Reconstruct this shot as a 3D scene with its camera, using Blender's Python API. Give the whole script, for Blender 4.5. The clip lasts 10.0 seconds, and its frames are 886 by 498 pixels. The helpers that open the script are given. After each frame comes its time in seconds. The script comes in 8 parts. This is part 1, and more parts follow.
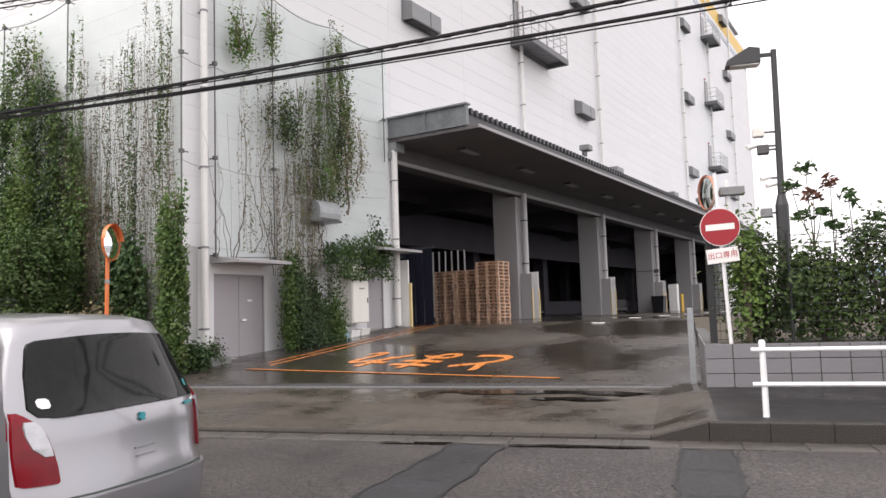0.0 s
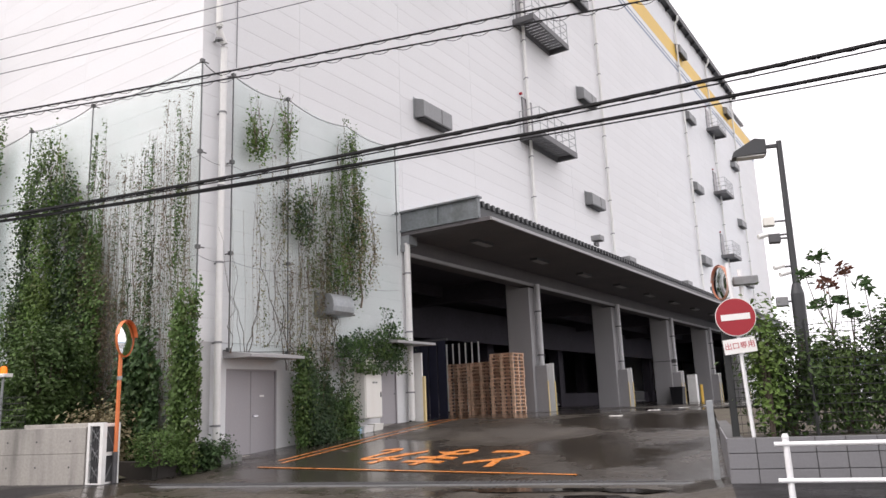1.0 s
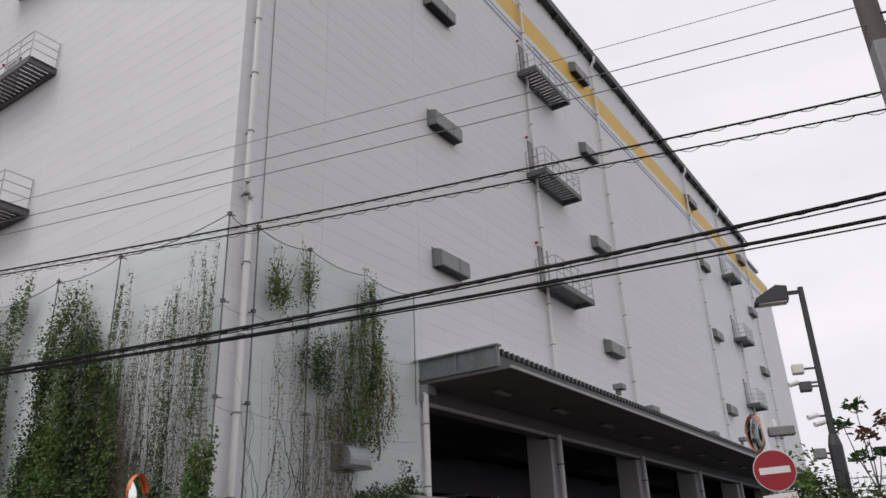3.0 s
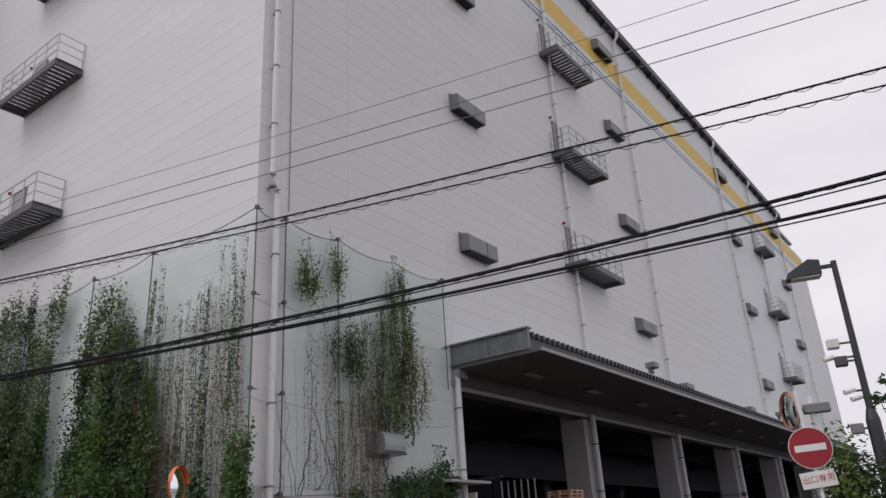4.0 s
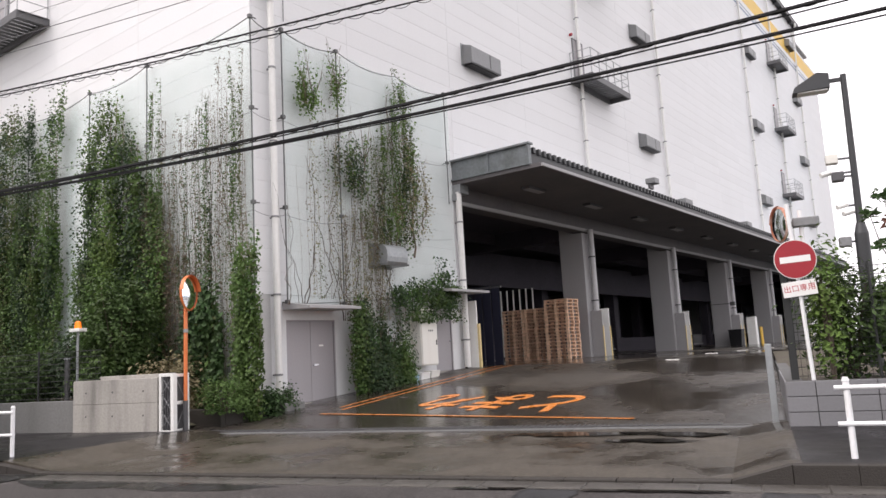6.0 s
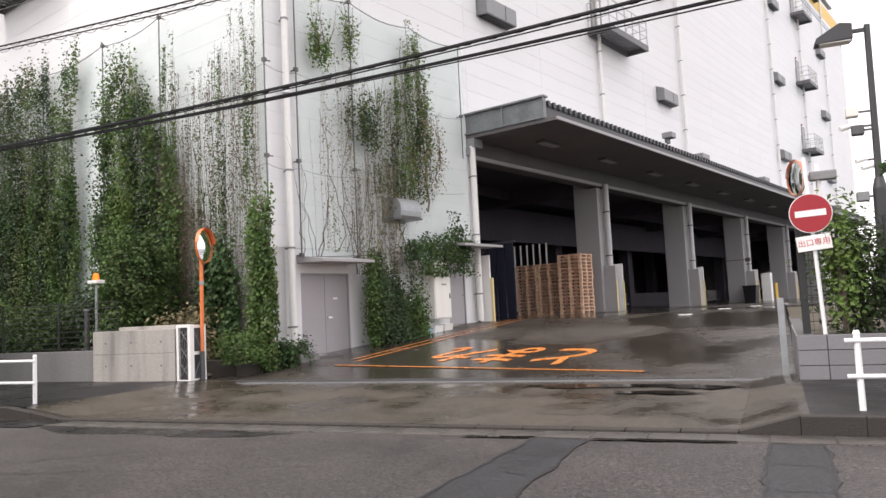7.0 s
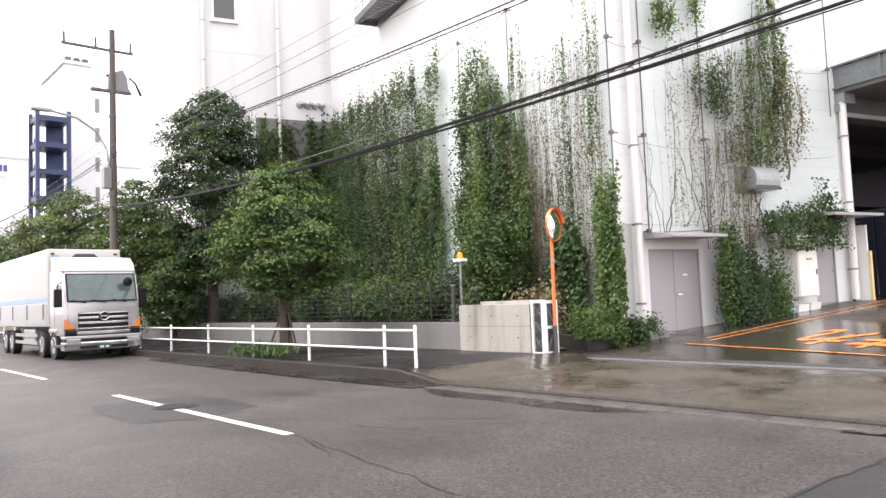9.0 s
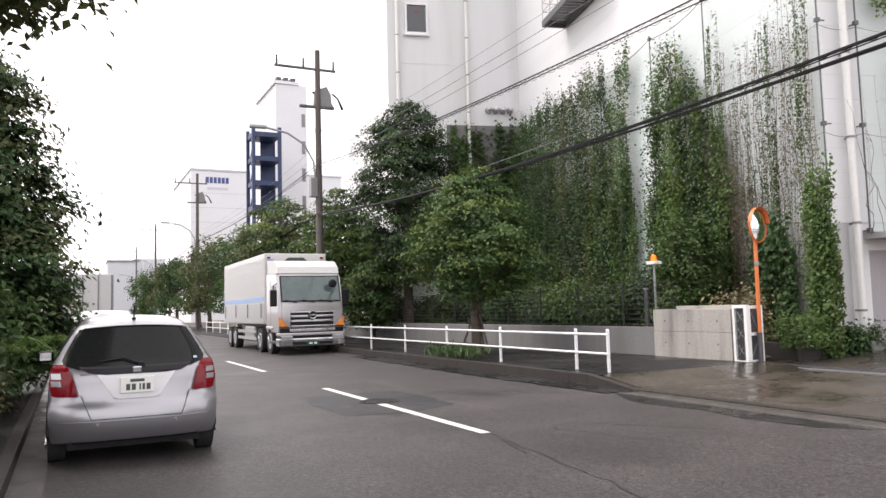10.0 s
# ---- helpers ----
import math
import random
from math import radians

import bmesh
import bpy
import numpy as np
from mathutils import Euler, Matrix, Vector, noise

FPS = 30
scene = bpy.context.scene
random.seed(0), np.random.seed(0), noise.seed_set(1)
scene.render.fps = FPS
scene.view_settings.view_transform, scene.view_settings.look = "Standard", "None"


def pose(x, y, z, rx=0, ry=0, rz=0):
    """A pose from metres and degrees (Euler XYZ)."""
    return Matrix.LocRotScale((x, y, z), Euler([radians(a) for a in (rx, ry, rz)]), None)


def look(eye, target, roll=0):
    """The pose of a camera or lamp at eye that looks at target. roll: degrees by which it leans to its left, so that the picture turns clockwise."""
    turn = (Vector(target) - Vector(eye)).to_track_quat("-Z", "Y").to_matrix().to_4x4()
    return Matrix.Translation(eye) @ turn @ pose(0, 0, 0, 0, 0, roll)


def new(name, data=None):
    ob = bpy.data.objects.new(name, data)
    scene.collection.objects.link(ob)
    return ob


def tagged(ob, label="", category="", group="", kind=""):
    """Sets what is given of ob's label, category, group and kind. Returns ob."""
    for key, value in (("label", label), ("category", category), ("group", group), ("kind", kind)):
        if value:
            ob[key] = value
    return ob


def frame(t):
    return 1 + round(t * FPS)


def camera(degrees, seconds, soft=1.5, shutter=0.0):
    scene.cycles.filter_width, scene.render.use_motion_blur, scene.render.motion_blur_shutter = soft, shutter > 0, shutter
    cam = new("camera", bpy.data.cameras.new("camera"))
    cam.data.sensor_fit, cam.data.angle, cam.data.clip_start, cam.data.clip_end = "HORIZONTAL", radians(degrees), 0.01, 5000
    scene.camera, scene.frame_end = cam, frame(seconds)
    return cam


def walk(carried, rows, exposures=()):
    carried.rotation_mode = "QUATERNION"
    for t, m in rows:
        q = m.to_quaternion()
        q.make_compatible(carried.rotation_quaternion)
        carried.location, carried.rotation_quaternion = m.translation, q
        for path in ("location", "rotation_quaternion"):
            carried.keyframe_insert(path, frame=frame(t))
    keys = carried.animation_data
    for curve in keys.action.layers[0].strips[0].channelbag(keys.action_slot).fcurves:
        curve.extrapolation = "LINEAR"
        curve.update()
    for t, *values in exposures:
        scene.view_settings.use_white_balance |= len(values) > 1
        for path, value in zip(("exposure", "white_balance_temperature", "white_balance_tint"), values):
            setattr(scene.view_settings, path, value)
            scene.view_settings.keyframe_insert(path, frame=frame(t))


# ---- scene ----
cam = camera(60.97, 10.0)
PATH = [
    (0.0, pose(-0.036, 0.080, 1.454, 94.821, 1.800, 32.018)),
    (0.5, pose(-0.022, 0.069, 1.473, 97.921, 2.145, 32.808)),
    (1.0, pose(-0.016, 0.071, 1.479, 101.792, 2.298, 33.117)),
    (1.5, pose(-0.039, 0.063, 1.479, 105.273, 1.697, 33.433)),
    (2.0, pose(-0.084, 0.055, 1.491, 108.553, 1.861, 33.993)),
    (2.5, pose(-0.135, 0.039, 1.494, 111.662, 1.863, 34.073)),
    (2.7, pose(-0.141, 0.021, 1.491, 112.669, 2.103, 33.901)),
    (3.8, pose(-0.089, 0.010, 1.525, 113.447, 3.273, 36.143)),
    (4.0, pose(-0.066, -0.005, 1.547, 111.903, 3.270, 37.054)),
    (4.5, pose(-0.036, 0.020, 1.526, 107.666, 2.405, 38.244)),
    (5.0, pose(0.013, 0.019, 1.513, 103.694, 2.673, 38.147)),
    (5.5, pose(0.030, 0.027, 1.521, 100.470, 2.752, 37.546)),
    (7.0, pose(0.066, 0.042, 1.462, 94.668, 2.784, 38.401)),
    (7.5, pose(0.112, 0.005, 1.468, 94.083, 2.838, 42.186)),
    (8.0, pose(0.069, -0.042, 1.518, 93.825, 2.950, 49.133)),
    (8.5, pose(0.068, -0.063, 1.517, 93.851, 2.239, 56.842)),
    (9.0, pose(0.076, -0.092, 1.534, 93.818, 2.210, 64.118)),
    (9.5, pose(0.084, -0.121, 1.528, 94.391, 1.760, 71.066)),
    (10.0, pose(0.143, -0.199, 1.538, 94.482, 1.528, 78.280)),
]
EXPOSURES = [(t, e, k, 17) for t, e, k in ((0.0, 0.65, 6850), (0.5, 0.72, 6800), (1.0, 0.53, 6750), (1.5, 0.23, 6700), (2.0, 0.0, 6600), (2.5, -0.25, 6600), (4.0, -0.54, 6550), (4.5, -0.46, 6550), (5.0, -0.15, 6600), (5.5, 0.28, 6700), (7.0, 0.75, 6850), (8.0, 1.15, 6900), (8.5, 1.35, 6900), (9.0, 1.36, 6850), (9.5, 1.1, 6850), (10.0, 0.8, 6800))]
walk(cam, PATH, exposures=EXPOSURES)

# ---- world, sun ----
world = bpy.data.worlds.new("overcast_sky")
scene.world = world
world.use_nodes = True
wn, wl = world.node_tree.nodes, world.node_tree.links
wn.clear()
sky = wn.new("ShaderNodeTexSky")
sky.sky_type, sky.sun_disc = "NISHITA", False
sky.sun_elevation, sky.sun_rotation = radians(52), radians(200)
sky.air_density, sky.dust_density = 1.0, 4.0
grey = wn.new("ShaderNodeHueSaturation")
grey.inputs["Saturation"].default_value = 0.12
wl.new(sky.outputs["Color"], grey.inputs["Color"])
# the cloud cover evens the sky out
coords = wn.new("ShaderNodeTexCoord")
clouds = wn.new("ShaderNodeTexNoise")
clouds.inputs["Scale"].default_value, clouds.inputs["Detail"].default_value = 2.2, 5.0
stretch = wn.new("ShaderNodeMapping")
stretch.inputs["Scale"].default_value = (1, 1, 2.6)
wl.new(coords.outputs["Generated"], stretch.inputs["Vector"])
wl.new(stretch.outputs["Vector"], clouds.inputs["Vector"])
ramp = wn.new("ShaderNodeValToRGB")
ramp.color_ramp.elements[0].position, ramp.color_ramp.elements[1].position = 0.3, 0.7
ramp.color_ramp.elements[0].color = (9.0, 9.3, 9.9, 1)
ramp.color_ramp.elements[1].color = (11.6, 11.7, 11.9, 1)
wl.new(clouds.outputs["Fac"], ramp.inputs["Fac"])
blend = wn.new("ShaderNodeMixRGB")
blend.inputs["Fac"].default_value = 0.85
wl.new(grey.outputs["Color"], blend.inputs["Color1"])
wl.new(ramp.outputs["Color"], blend.inputs["Color2"])
back = wn.new("ShaderNodeBackground")
back.inputs["Strength"].default_value = 0.12
wl.new(blend.outputs["Color"], back.inputs["Color"])
out = wn.new("ShaderNodeOutputWorld")
wl.new(back.outputs["Background"], out.inputs["Surface"])

sun_data = bpy.data.lights.new("sun", "SUN")
sun_data.energy, sun_data.angle, sun_data.color = 1.4, radians(30), (1.0, 0.97, 0.93)
sun = new("sun", sun_data)
sun.matrix_world = look((-12, -30, 50), (0, 0, 0))


# ---- materials ----
def material(name, base, rough=0.6, metal=0.0, vary=0.15, grain=30.0, stain=1.2, bump=0.0, bump_scale=60.0,
             rough_vary=0.0, tint=None, tint_amount=0.35, streak=False, random_amount=0.0, island=0.0,
             spec=0.5, coat=0.0, transmission=0.0, emit=0.0):
    """A painted, stained or grainy surface: colour varies at the grain's scale and at the stains' scale (per metre)."""
    m = bpy.data.materials.new(name)
    m.use_nodes = True
    n, l = m.node_tree.nodes, m.node_tree.links
    bsdf = n["Principled BSDF"]
    bsdf.inputs["Metallic"].default_value = metal
    bsdf.inputs["Specular IOR Level"].default_value = spec
    bsdf.inputs["Coat Weight"].default_value = coat
    bsdf.inputs["Transmission Weight"].default_value = transmission
    tc = n.new("ShaderNodeTexCoord")
    vec = tc.outputs["Object"]
    fine = n.new("ShaderNodeTexNoise")
    fine.inputs["Scale"].default_value, fine.inputs["Detail"].default_value = grain, 4
    l.new(vec, fine.inputs["Vector"])
    big = n.new("ShaderNodeTexNoise")
    big.inputs["Scale"].default_value, big.inputs["Detail"].default_value = stain, 5
    if streak:
        mp = n.new("ShaderNodeMapping")
        mp.inputs["Scale"].default_value = (1.0, 1.0, 0.12)
        l.new(vec, mp.inputs["Vector"])
        l.new(mp.outputs["Vector"], big.inputs["Vector"])
    else:
        l.new(vec, big.inputs["Vector"])
    rgb = n.new("ShaderNodeRGB")
    rgb.outputs[0].default_value = (*base, 1)
    colour = rgb.outputs[0]
    if tint:
        edge = n.new("ShaderNodeMapRange")
        edge.inputs["From Min"].default_value, edge.inputs["From Max"].default_value = 0.45, 0.72
        edge.inputs["To Max"].default_value = tint_amount
        l.new(big.outputs["Fac"], edge.inputs["Value"])
        mix = n.new("ShaderNodeMixRGB")
        mix.inputs["Color2"].default_value = (*tint, 1)
        l.new(edge.outputs["Result"], mix.inputs["Fac"])
        l.new(colour, mix.inputs["Color1"])
        colour = mix.outputs["Color"]
    add = n.new("ShaderNodeMath")
    add.operation = "ADD"
    l.new(fine.outputs["Fac"], add.inputs[0])
    l.new(big.outputs["Fac"], add.inputs[1])
    scale = n.new("ShaderNodeMapRange")
    scale.inputs["From Min"].default_value, scale.inputs["From Max"].default_value = 0.6, 1.4
    scale.inputs["To Min"].default_value, scale.inputs["To Max"].default_value = 1 - vary, 1 + vary
    l.new(add.outputs[0], scale.inputs["Value"])
    value = scale.outputs["Result"]
    if random_amount or island:
        if island:
            src = n.new("ShaderNodeNewGeometry").outputs["Random Per Island"]
        else:
            src = n.new("ShaderNodeObjectInfo").outputs["Random"]
        rr = n.new("ShaderNodeMapRange")
        k = island or random_amount
        rr.inputs["To Min"].default_value, rr.inputs["To Max"].default_value = 1 - k, 1 + k
        l.new(src, rr.inputs["Value"])
        mul = n.new("ShaderNodeMath")
        mul.operation = "MULTIPLY"
        l.new(value, mul.inputs[0])
        l.new(rr.outputs["Result"], mul.inputs[1])
        value = mul.outputs[0]
    hsv = n.new("ShaderNodeHueSaturation")
    l.new(value, hsv.inputs["Value"])
    l.new(colour, hsv.inputs["Color"])
    l.new(hsv.outputs["Color"], bsdf.inputs["Base Color"])
    if rough_vary:
        rv = n.new("ShaderNodeMapRange")
        rv.inputs["From Min"].default_value, rv.inputs["From Max"].default_value = 0.35, 0.65
        rv.inputs["To Min"].default_value, rv.inputs["To Max"].default_value = max(rough - rough_vary, 0.03), min(rough + rough_vary, 1)
        l.new(big.outputs["Fac"], rv.inputs["Value"])
        l.new(rv.outputs["Result"], bsdf.inputs["Roughness"])
    else:
        bsdf.inputs["Roughness"].default_value = rough
    if bump:
        bn = n.new("ShaderNodeTexNoise")
        bn.inputs["Scale"].default_value, bn.inputs["Detail"].default_value = bump_scale, 3
        l.new(vec, bn.inputs["Vector"])
        b = n.new("ShaderNodeBump")
        b.inputs["Strength"].default_value, b.inputs["Distance"].default_value = bump, 0.02
        l.new(bn.outputs["Fac"], b.inputs["Height"])
        l.new(b.outputs["Normal"], bsdf.inputs["Normal"])
    if emit:
        l.new(hsv.outputs["Color"], bsdf.inputs["Emission Color"])
        bsdf.inputs["Emission Strength"].default_value = emit
    return m


def leaf_material(name, base, vary=0.35, hue=0.03):
    m = bpy.data.materials.new(name)
    m.use_nodes = True
    n, l = m.node_tree.nodes, m.node_tree.links
    bsdf = n["Principled BSDF"]
    bsdf.inputs["Roughness"].default_value = 0.45
    bsdf.inputs["Specular IOR Level"].default_value = 0.22
    rnd = n.new("ShaderNodeNewGeometry").outputs["Random Per Island"]
    tc = n.new("ShaderNodeTexCoord")
    big = n.new("ShaderNodeTexNoise")
    big.inputs["Scale"].default_value = 1.1
    l.new(tc.outputs["Object"], big.inputs["Vector"])
    both = n.new("ShaderNodeMath")
    both.operation = "ADD"
    l.new(rnd, both.inputs[0])
    l.new(big.outputs["Fac"], both.inputs[1])
    val = n.new("ShaderNodeMapRange")
    val.inputs["From Min"].default_value, val.inputs["From Max"].default_value = 0.2, 1.8
    val.inputs["To Min"].default_value, val.inputs["To Max"].default_value = 1 - vary, 1 + vary * 1.6
    l.new(both.outputs[0], val.inputs["Value"])
    hu = n.new("ShaderNodeMapRange")
    hu.inputs["To Min"].default_value, hu.inputs["To Max"].default_value = 0.5 - hue, 0.5 + hue
    l.new(big.outputs["Fac"], hu.inputs["Value"])
    hsv = n.new("ShaderNodeHueSaturation")
    hsv.inputs["Color"].default_value = (*base, 1)
    l.new(val.outputs["Result"], hsv.inputs["Value"])
    l.new(hu.outputs["Result"], hsv.inputs["Hue"])
    l.new(hsv.outputs["Color"], bsdf.inputs["Base Color"])
    thin = n.new("ShaderNodeBsdfTranslucent")
    l.new(hsv.outputs["Color"], thin.inputs["Color"])
    mix = n.new("ShaderNodeMixShader")
    mix.inputs["Fac"].default_value = 0.22
    l.new(bsdf.outputs["BSDF"], mix.inputs[1])
    l.new(thin.outputs["BSDF"], mix.inputs[2])
    l.new(mix.outputs["Shader"], n["Material Output"].inputs["Surface"])
    return m


def wet_ground(name, base, speck=0.35, wet=0.55, puddle=0.5, tint=(0.3, 0.28, 0.25), scale=0.35, fine=70.0, spec=0.32):
    """Asphalt or concrete after rain: fine stone grain, patches that are wetter and smoother."""
    m = bpy.data.materials.new(name)
    m.use_nodes = True
    n, l = m.node_tree.nodes, m.node_tree.links
    bsdf = n["Principled BSDF"]
    bsdf.inputs["Specular IOR Level"].default_value = spec
    tc = n.new("ShaderNodeTexCoord")
    vec = tc.outputs["Object"]
    stones = n.new("ShaderNodeTexVoronoi")
    stones.inputs["Scale"].default_value = fine
    l.new(vec, stones.inputs["Vector"])
    mid = n.new("ShaderNodeTexNoise")
    mid.inputs["Scale"].default_value, mid.inputs["Detail"].default_value = 20.0, 8
    l.new(vec, mid.inputs["Vector"])
    big = n.new("ShaderNodeTexNoise")
    big.inputs["Scale"].default_value, big.inputs["Detail"].default_value = scale, 6
    big.inputs["Roughness"].default_value = 0.6
    l.new(vec, big.inputs["Vector"])
    wetness = n.new("ShaderNodeMapRange")
    wetness.inputs["From Min"].default_value, wetness.inputs["From Max"].default_value = puddle - 0.09, puddle + 0.09
    l.new(big.outputs["Fac"], wetness.inputs["Value"])
    v1 = n.new("ShaderNodeMapRange")
    v1.inputs["To Min"].default_value, v1.inputs["To Max"].default_value = 1 - speck, 1 + speck
    l.new(stones.outputs["Color"], v1.inputs["Value"])
    v2 = n.new("ShaderNodeMapRange")
    v2.inputs["From Min"].default_value, v2.inputs["From Max"].default_value = 0.3, 0.7
    v2.inputs["To Min"].default_value, v2.inputs["To Max"].default_value = 0.6, 1.4
    l.new(mid.outputs["Fac"], v2.inputs["Value"])
    v3 = n.new("ShaderNodeMapRange")
    v3.inputs["To Min"].default_value, v3.inputs["To Max"].default_value = 1.12, 0.72
    l.new(wetness.outputs["Result"], v3.inputs["Value"])
    a, b = n.new("ShaderNodeMath"), n.new("ShaderNodeMath")
    a.operation = b.operation = "MULTIPLY"
    l.new(v1.outputs["Result"], a.inputs[0])
    l.new(v2.outputs["Result"], a.inputs[1])
    l.new(a.outputs[0], b.inputs[0])
    l.new(v3.outputs["Result"], b.inputs[1])
    dirt = n.new("ShaderNodeTexNoise")
    dirt.inputs["Scale"].default_value, dirt.inputs["Detail"].default_value = 0.8, 5
    l.new(vec, dirt.inputs["Vector"])
    dm = n.new("ShaderNodeMapRange")
    dm.inputs["From Min"].default_value, dm.inputs["From Max"].default_value = 0.45, 0.75
    dm.inputs["To Max"].default_value = 0.3
    l.new(dirt.outputs["Fac"], dm.inputs["Value"])
    mix = n.new("ShaderNodeMixRGB")
    mix.inputs["Color1"].default_value, mix.inputs["Color2"].default_value = (*base, 1), (*tint, 1)
    l.new(dm.outputs["Result"], mix.inputs["Fac"])
    hsv = n.new("ShaderNodeHueSaturation")
    l.new(mix.outputs["Color"], hsv.inputs["Color"])
    l.new(b.outputs[0], hsv.inputs["Value"])
    l.new(hsv.outputs["Color"], bsdf.inputs["Base Color"])
    rv = n.new("ShaderNodeMapRange")
    rv.inputs["To Min"].default_value, rv.inputs["To Max"].default_value = 0.57, 0.57 - wet
    l.new(wetness.outputs["Result"], rv.inputs["Value"])
    l.new(rv.outputs["Result"], bsdf.inputs["Roughness"])
    bs = n.new("ShaderNodeMapRange")
    bs.inputs["To Min"].default_value, bs.inputs["To Max"].default_value = 0.55, 0.12
    l.new(wetness.outputs["Result"], bs.inputs["Value"])
    bump = n.new("ShaderNodeBump")
    bump.inputs["Distance"].default_value = 0.006
    l.new(bs.outputs["Result"], bump.inputs["Strength"])
    l.new(stones.outputs["Distance"], bump.inputs["Height"])
    l.new(bump.outputs["Normal"], bsdf.inputs["Normal"])
    return m


def net_material(name, colour, amount):
    """A fine net that lets most of the light through."""
    m = bpy.data.materials.new(name)
    m.use_nodes = True
    n, l = m.node_tree.nodes, m.node_tree.links
    bsdf = n["Principled BSDF"]
    bsdf.inputs["Base Color"].default_value = (*colour, 1)
    bsdf.inputs["Roughness"].default_value = 0.7
    clear = n.new("ShaderNodeBsdfTransparent")
    tc = n.new("ShaderNodeTexCoord")
    noise_node = n.new("ShaderNodeTexNoise")
    noise_node.inputs["Scale"].default_value = 0.9
    l.new(tc.outputs["Object"], noise_node.inputs["Vector"])
    amt = n.new("ShaderNodeMapRange")
    amt.inputs["To Min"].default_value, amt.inputs["To Max"].default_value = amount * 0.6, amount * 1.4
    l.new(noise_node.outputs["Fac"], amt.inputs["Value"])
    mix = n.new("ShaderNodeMixShader")
    l.new(amt.outputs["Result"], mix.inputs["Fac"])
    l.new(clear.outputs["BSDF"], mix.inputs[1])
    l.new(bsdf.outputs["BSDF"], mix.inputs[2])
    l.new(mix.outputs["Shader"], n["Material Output"].inputs["Surface"])
    return m


ASPHALT = wet_ground("road_asphalt", (0.036, 0.0315, 0.0305), speck=0.9, wet=0.1, puddle=0.6, tint=(0.095, 0.085, 0.08), fine=55.0, spec=0.48)
ASPHALT_PATCH = wet_ground("patched_asphalt", (0.026, 0.0265, 0.029), tint=(0.05, 0.05, 0.052), spec=0.4, speck=0.4, wet=0.08, puddle=0.5, scale=0.8)
PAVEMENT = wet_ground("pavement_asphalt", (0.02, 0.019, 0.02), speck=0.4, wet=0.3, puddle=0.5, tint=(0.05, 0.046, 0.042), scale=0.5, spec=0.2)
WET_TRACK = wet_ground("soaked_asphalt", (0.014, 0.0135, 0.0135), speck=0.4, wet=0.35, puddle=0.47, tint=(0.03, 0.028, 0.026), scale=0.9, spec=0.35)
SLAB = wet_ground("wet_concrete_slab", (0.06, 0.051, 0.04), speck=0.15, wet=0.45, puddle=0.51, tint=(0.085, 0.075, 0.065), scale=0.5, spec=0.4)
YARD = wet_ground("wet_yard_asphalt", (0.05, 0.043, 0.036), speck=0.25, wet=0.49, puddle=0.45, tint=(0.13, 0.11, 0.085), scale=0.22, spec=0.45)
KERB = material("kerb_concrete", (0.045, 0.04, 0.036), 0.6, vary=0.3, grain=40, stain=2.5, bump=0.5, tint=(0.02, 0.02, 0.016), tint_amount=0.6, random_amount=0.04, spec=0.25)
GUTTER = material("gutter_concrete", (0.065, 0.06, 0.054), 0.45, vary=0.25, grain=30, stain=1.5, bump=0.3, rough_vary=0.2, tint=(0.08, 0.07, 0.06), random_amount=0.08)
SOIL = material("planting_soil", (0.07, 0.055, 0.04), 0.9, vary=0.4, grain=25, stain=2, bump=0.8, bump_scale=20, tint=(0.05, 0.08, 0.03))
WALL = material("white_wall_panel", (0.73, 0.735, 0.745), 0.55, vary=0.03, grain=14, stain=0.5, bump=0.06, bump_scale=40, streak=True, tint=(0.6, 0.6, 0.6), tint_amount=0.22, random_amount=0.018)
WALL_FAR = material("white_wall_panels_far", (0.73, 0.735, 0.745), 0.55, vary=0.03, grain=14, stain=0.5, streak=True, tint=(0.6, 0.6, 0.6), tint_amount=0.22, island=0.018)
WALL_BACK = material("wall_joint_sealant", (0.5, 0.5, 0.5), 0.8, vary=0.1)
PLASTER = material("white_plaster_base", (0.72, 0.73, 0.74), 0.6, vary=0.06, grain=20, stain=0.8, bump=0.08, streak=True, tint=(0.45, 0.45, 0.42), tint_amount=0.4)
# near-black purplish base carries the shade and haze inside the dock
INNER = material("shade_toned_interior", (0.05, 0.045, 0.058), 0.8, vary=0.25, grain=8, stain=0.6)
COLUMN = material("grey_column_paint", (0.36, 0.355, 0.36), 0.6, vary=0.08, grain=20, stain=0.7, streak=True, tint=(0.22, 0.21, 0.2))
STEEL = material("galvanised_steel", (0.33, 0.35, 0.36), 0.45, metal=0.5, vary=0.18, grain=12, stain=2.5, rough_vary=0.12, tint=(0.2, 0.2, 0.19), streak=True)
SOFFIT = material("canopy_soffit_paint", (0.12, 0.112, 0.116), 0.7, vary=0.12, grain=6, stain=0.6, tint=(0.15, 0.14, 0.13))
DUCT = material("grey_duct_steel", (0.24, 0.245, 0.25), 0.5, metal=0.3, vary=0.15, grain=15, stain=2, tint=(0.14, 0.14, 0.14), streak=True)
PIPE = material("white_drain_pipe", (0.78, 0.78, 0.76), 0.4, vary=0.06, grain=10, stain=1.5, streak=True, tint=(0.5, 0.48, 0.44))
PIPE_GREY = material("grey_drain_pipe", (0.52, 0.52, 0.53), 0.45, vary=0.08, grain=10, stain=1.5, streak=True, tint=(0.35, 0.34, 0.33))
BRACKET = material("dark_bracket", (0.12, 0.12, 0.12), 0.5, metal=0.5, vary=0.2)
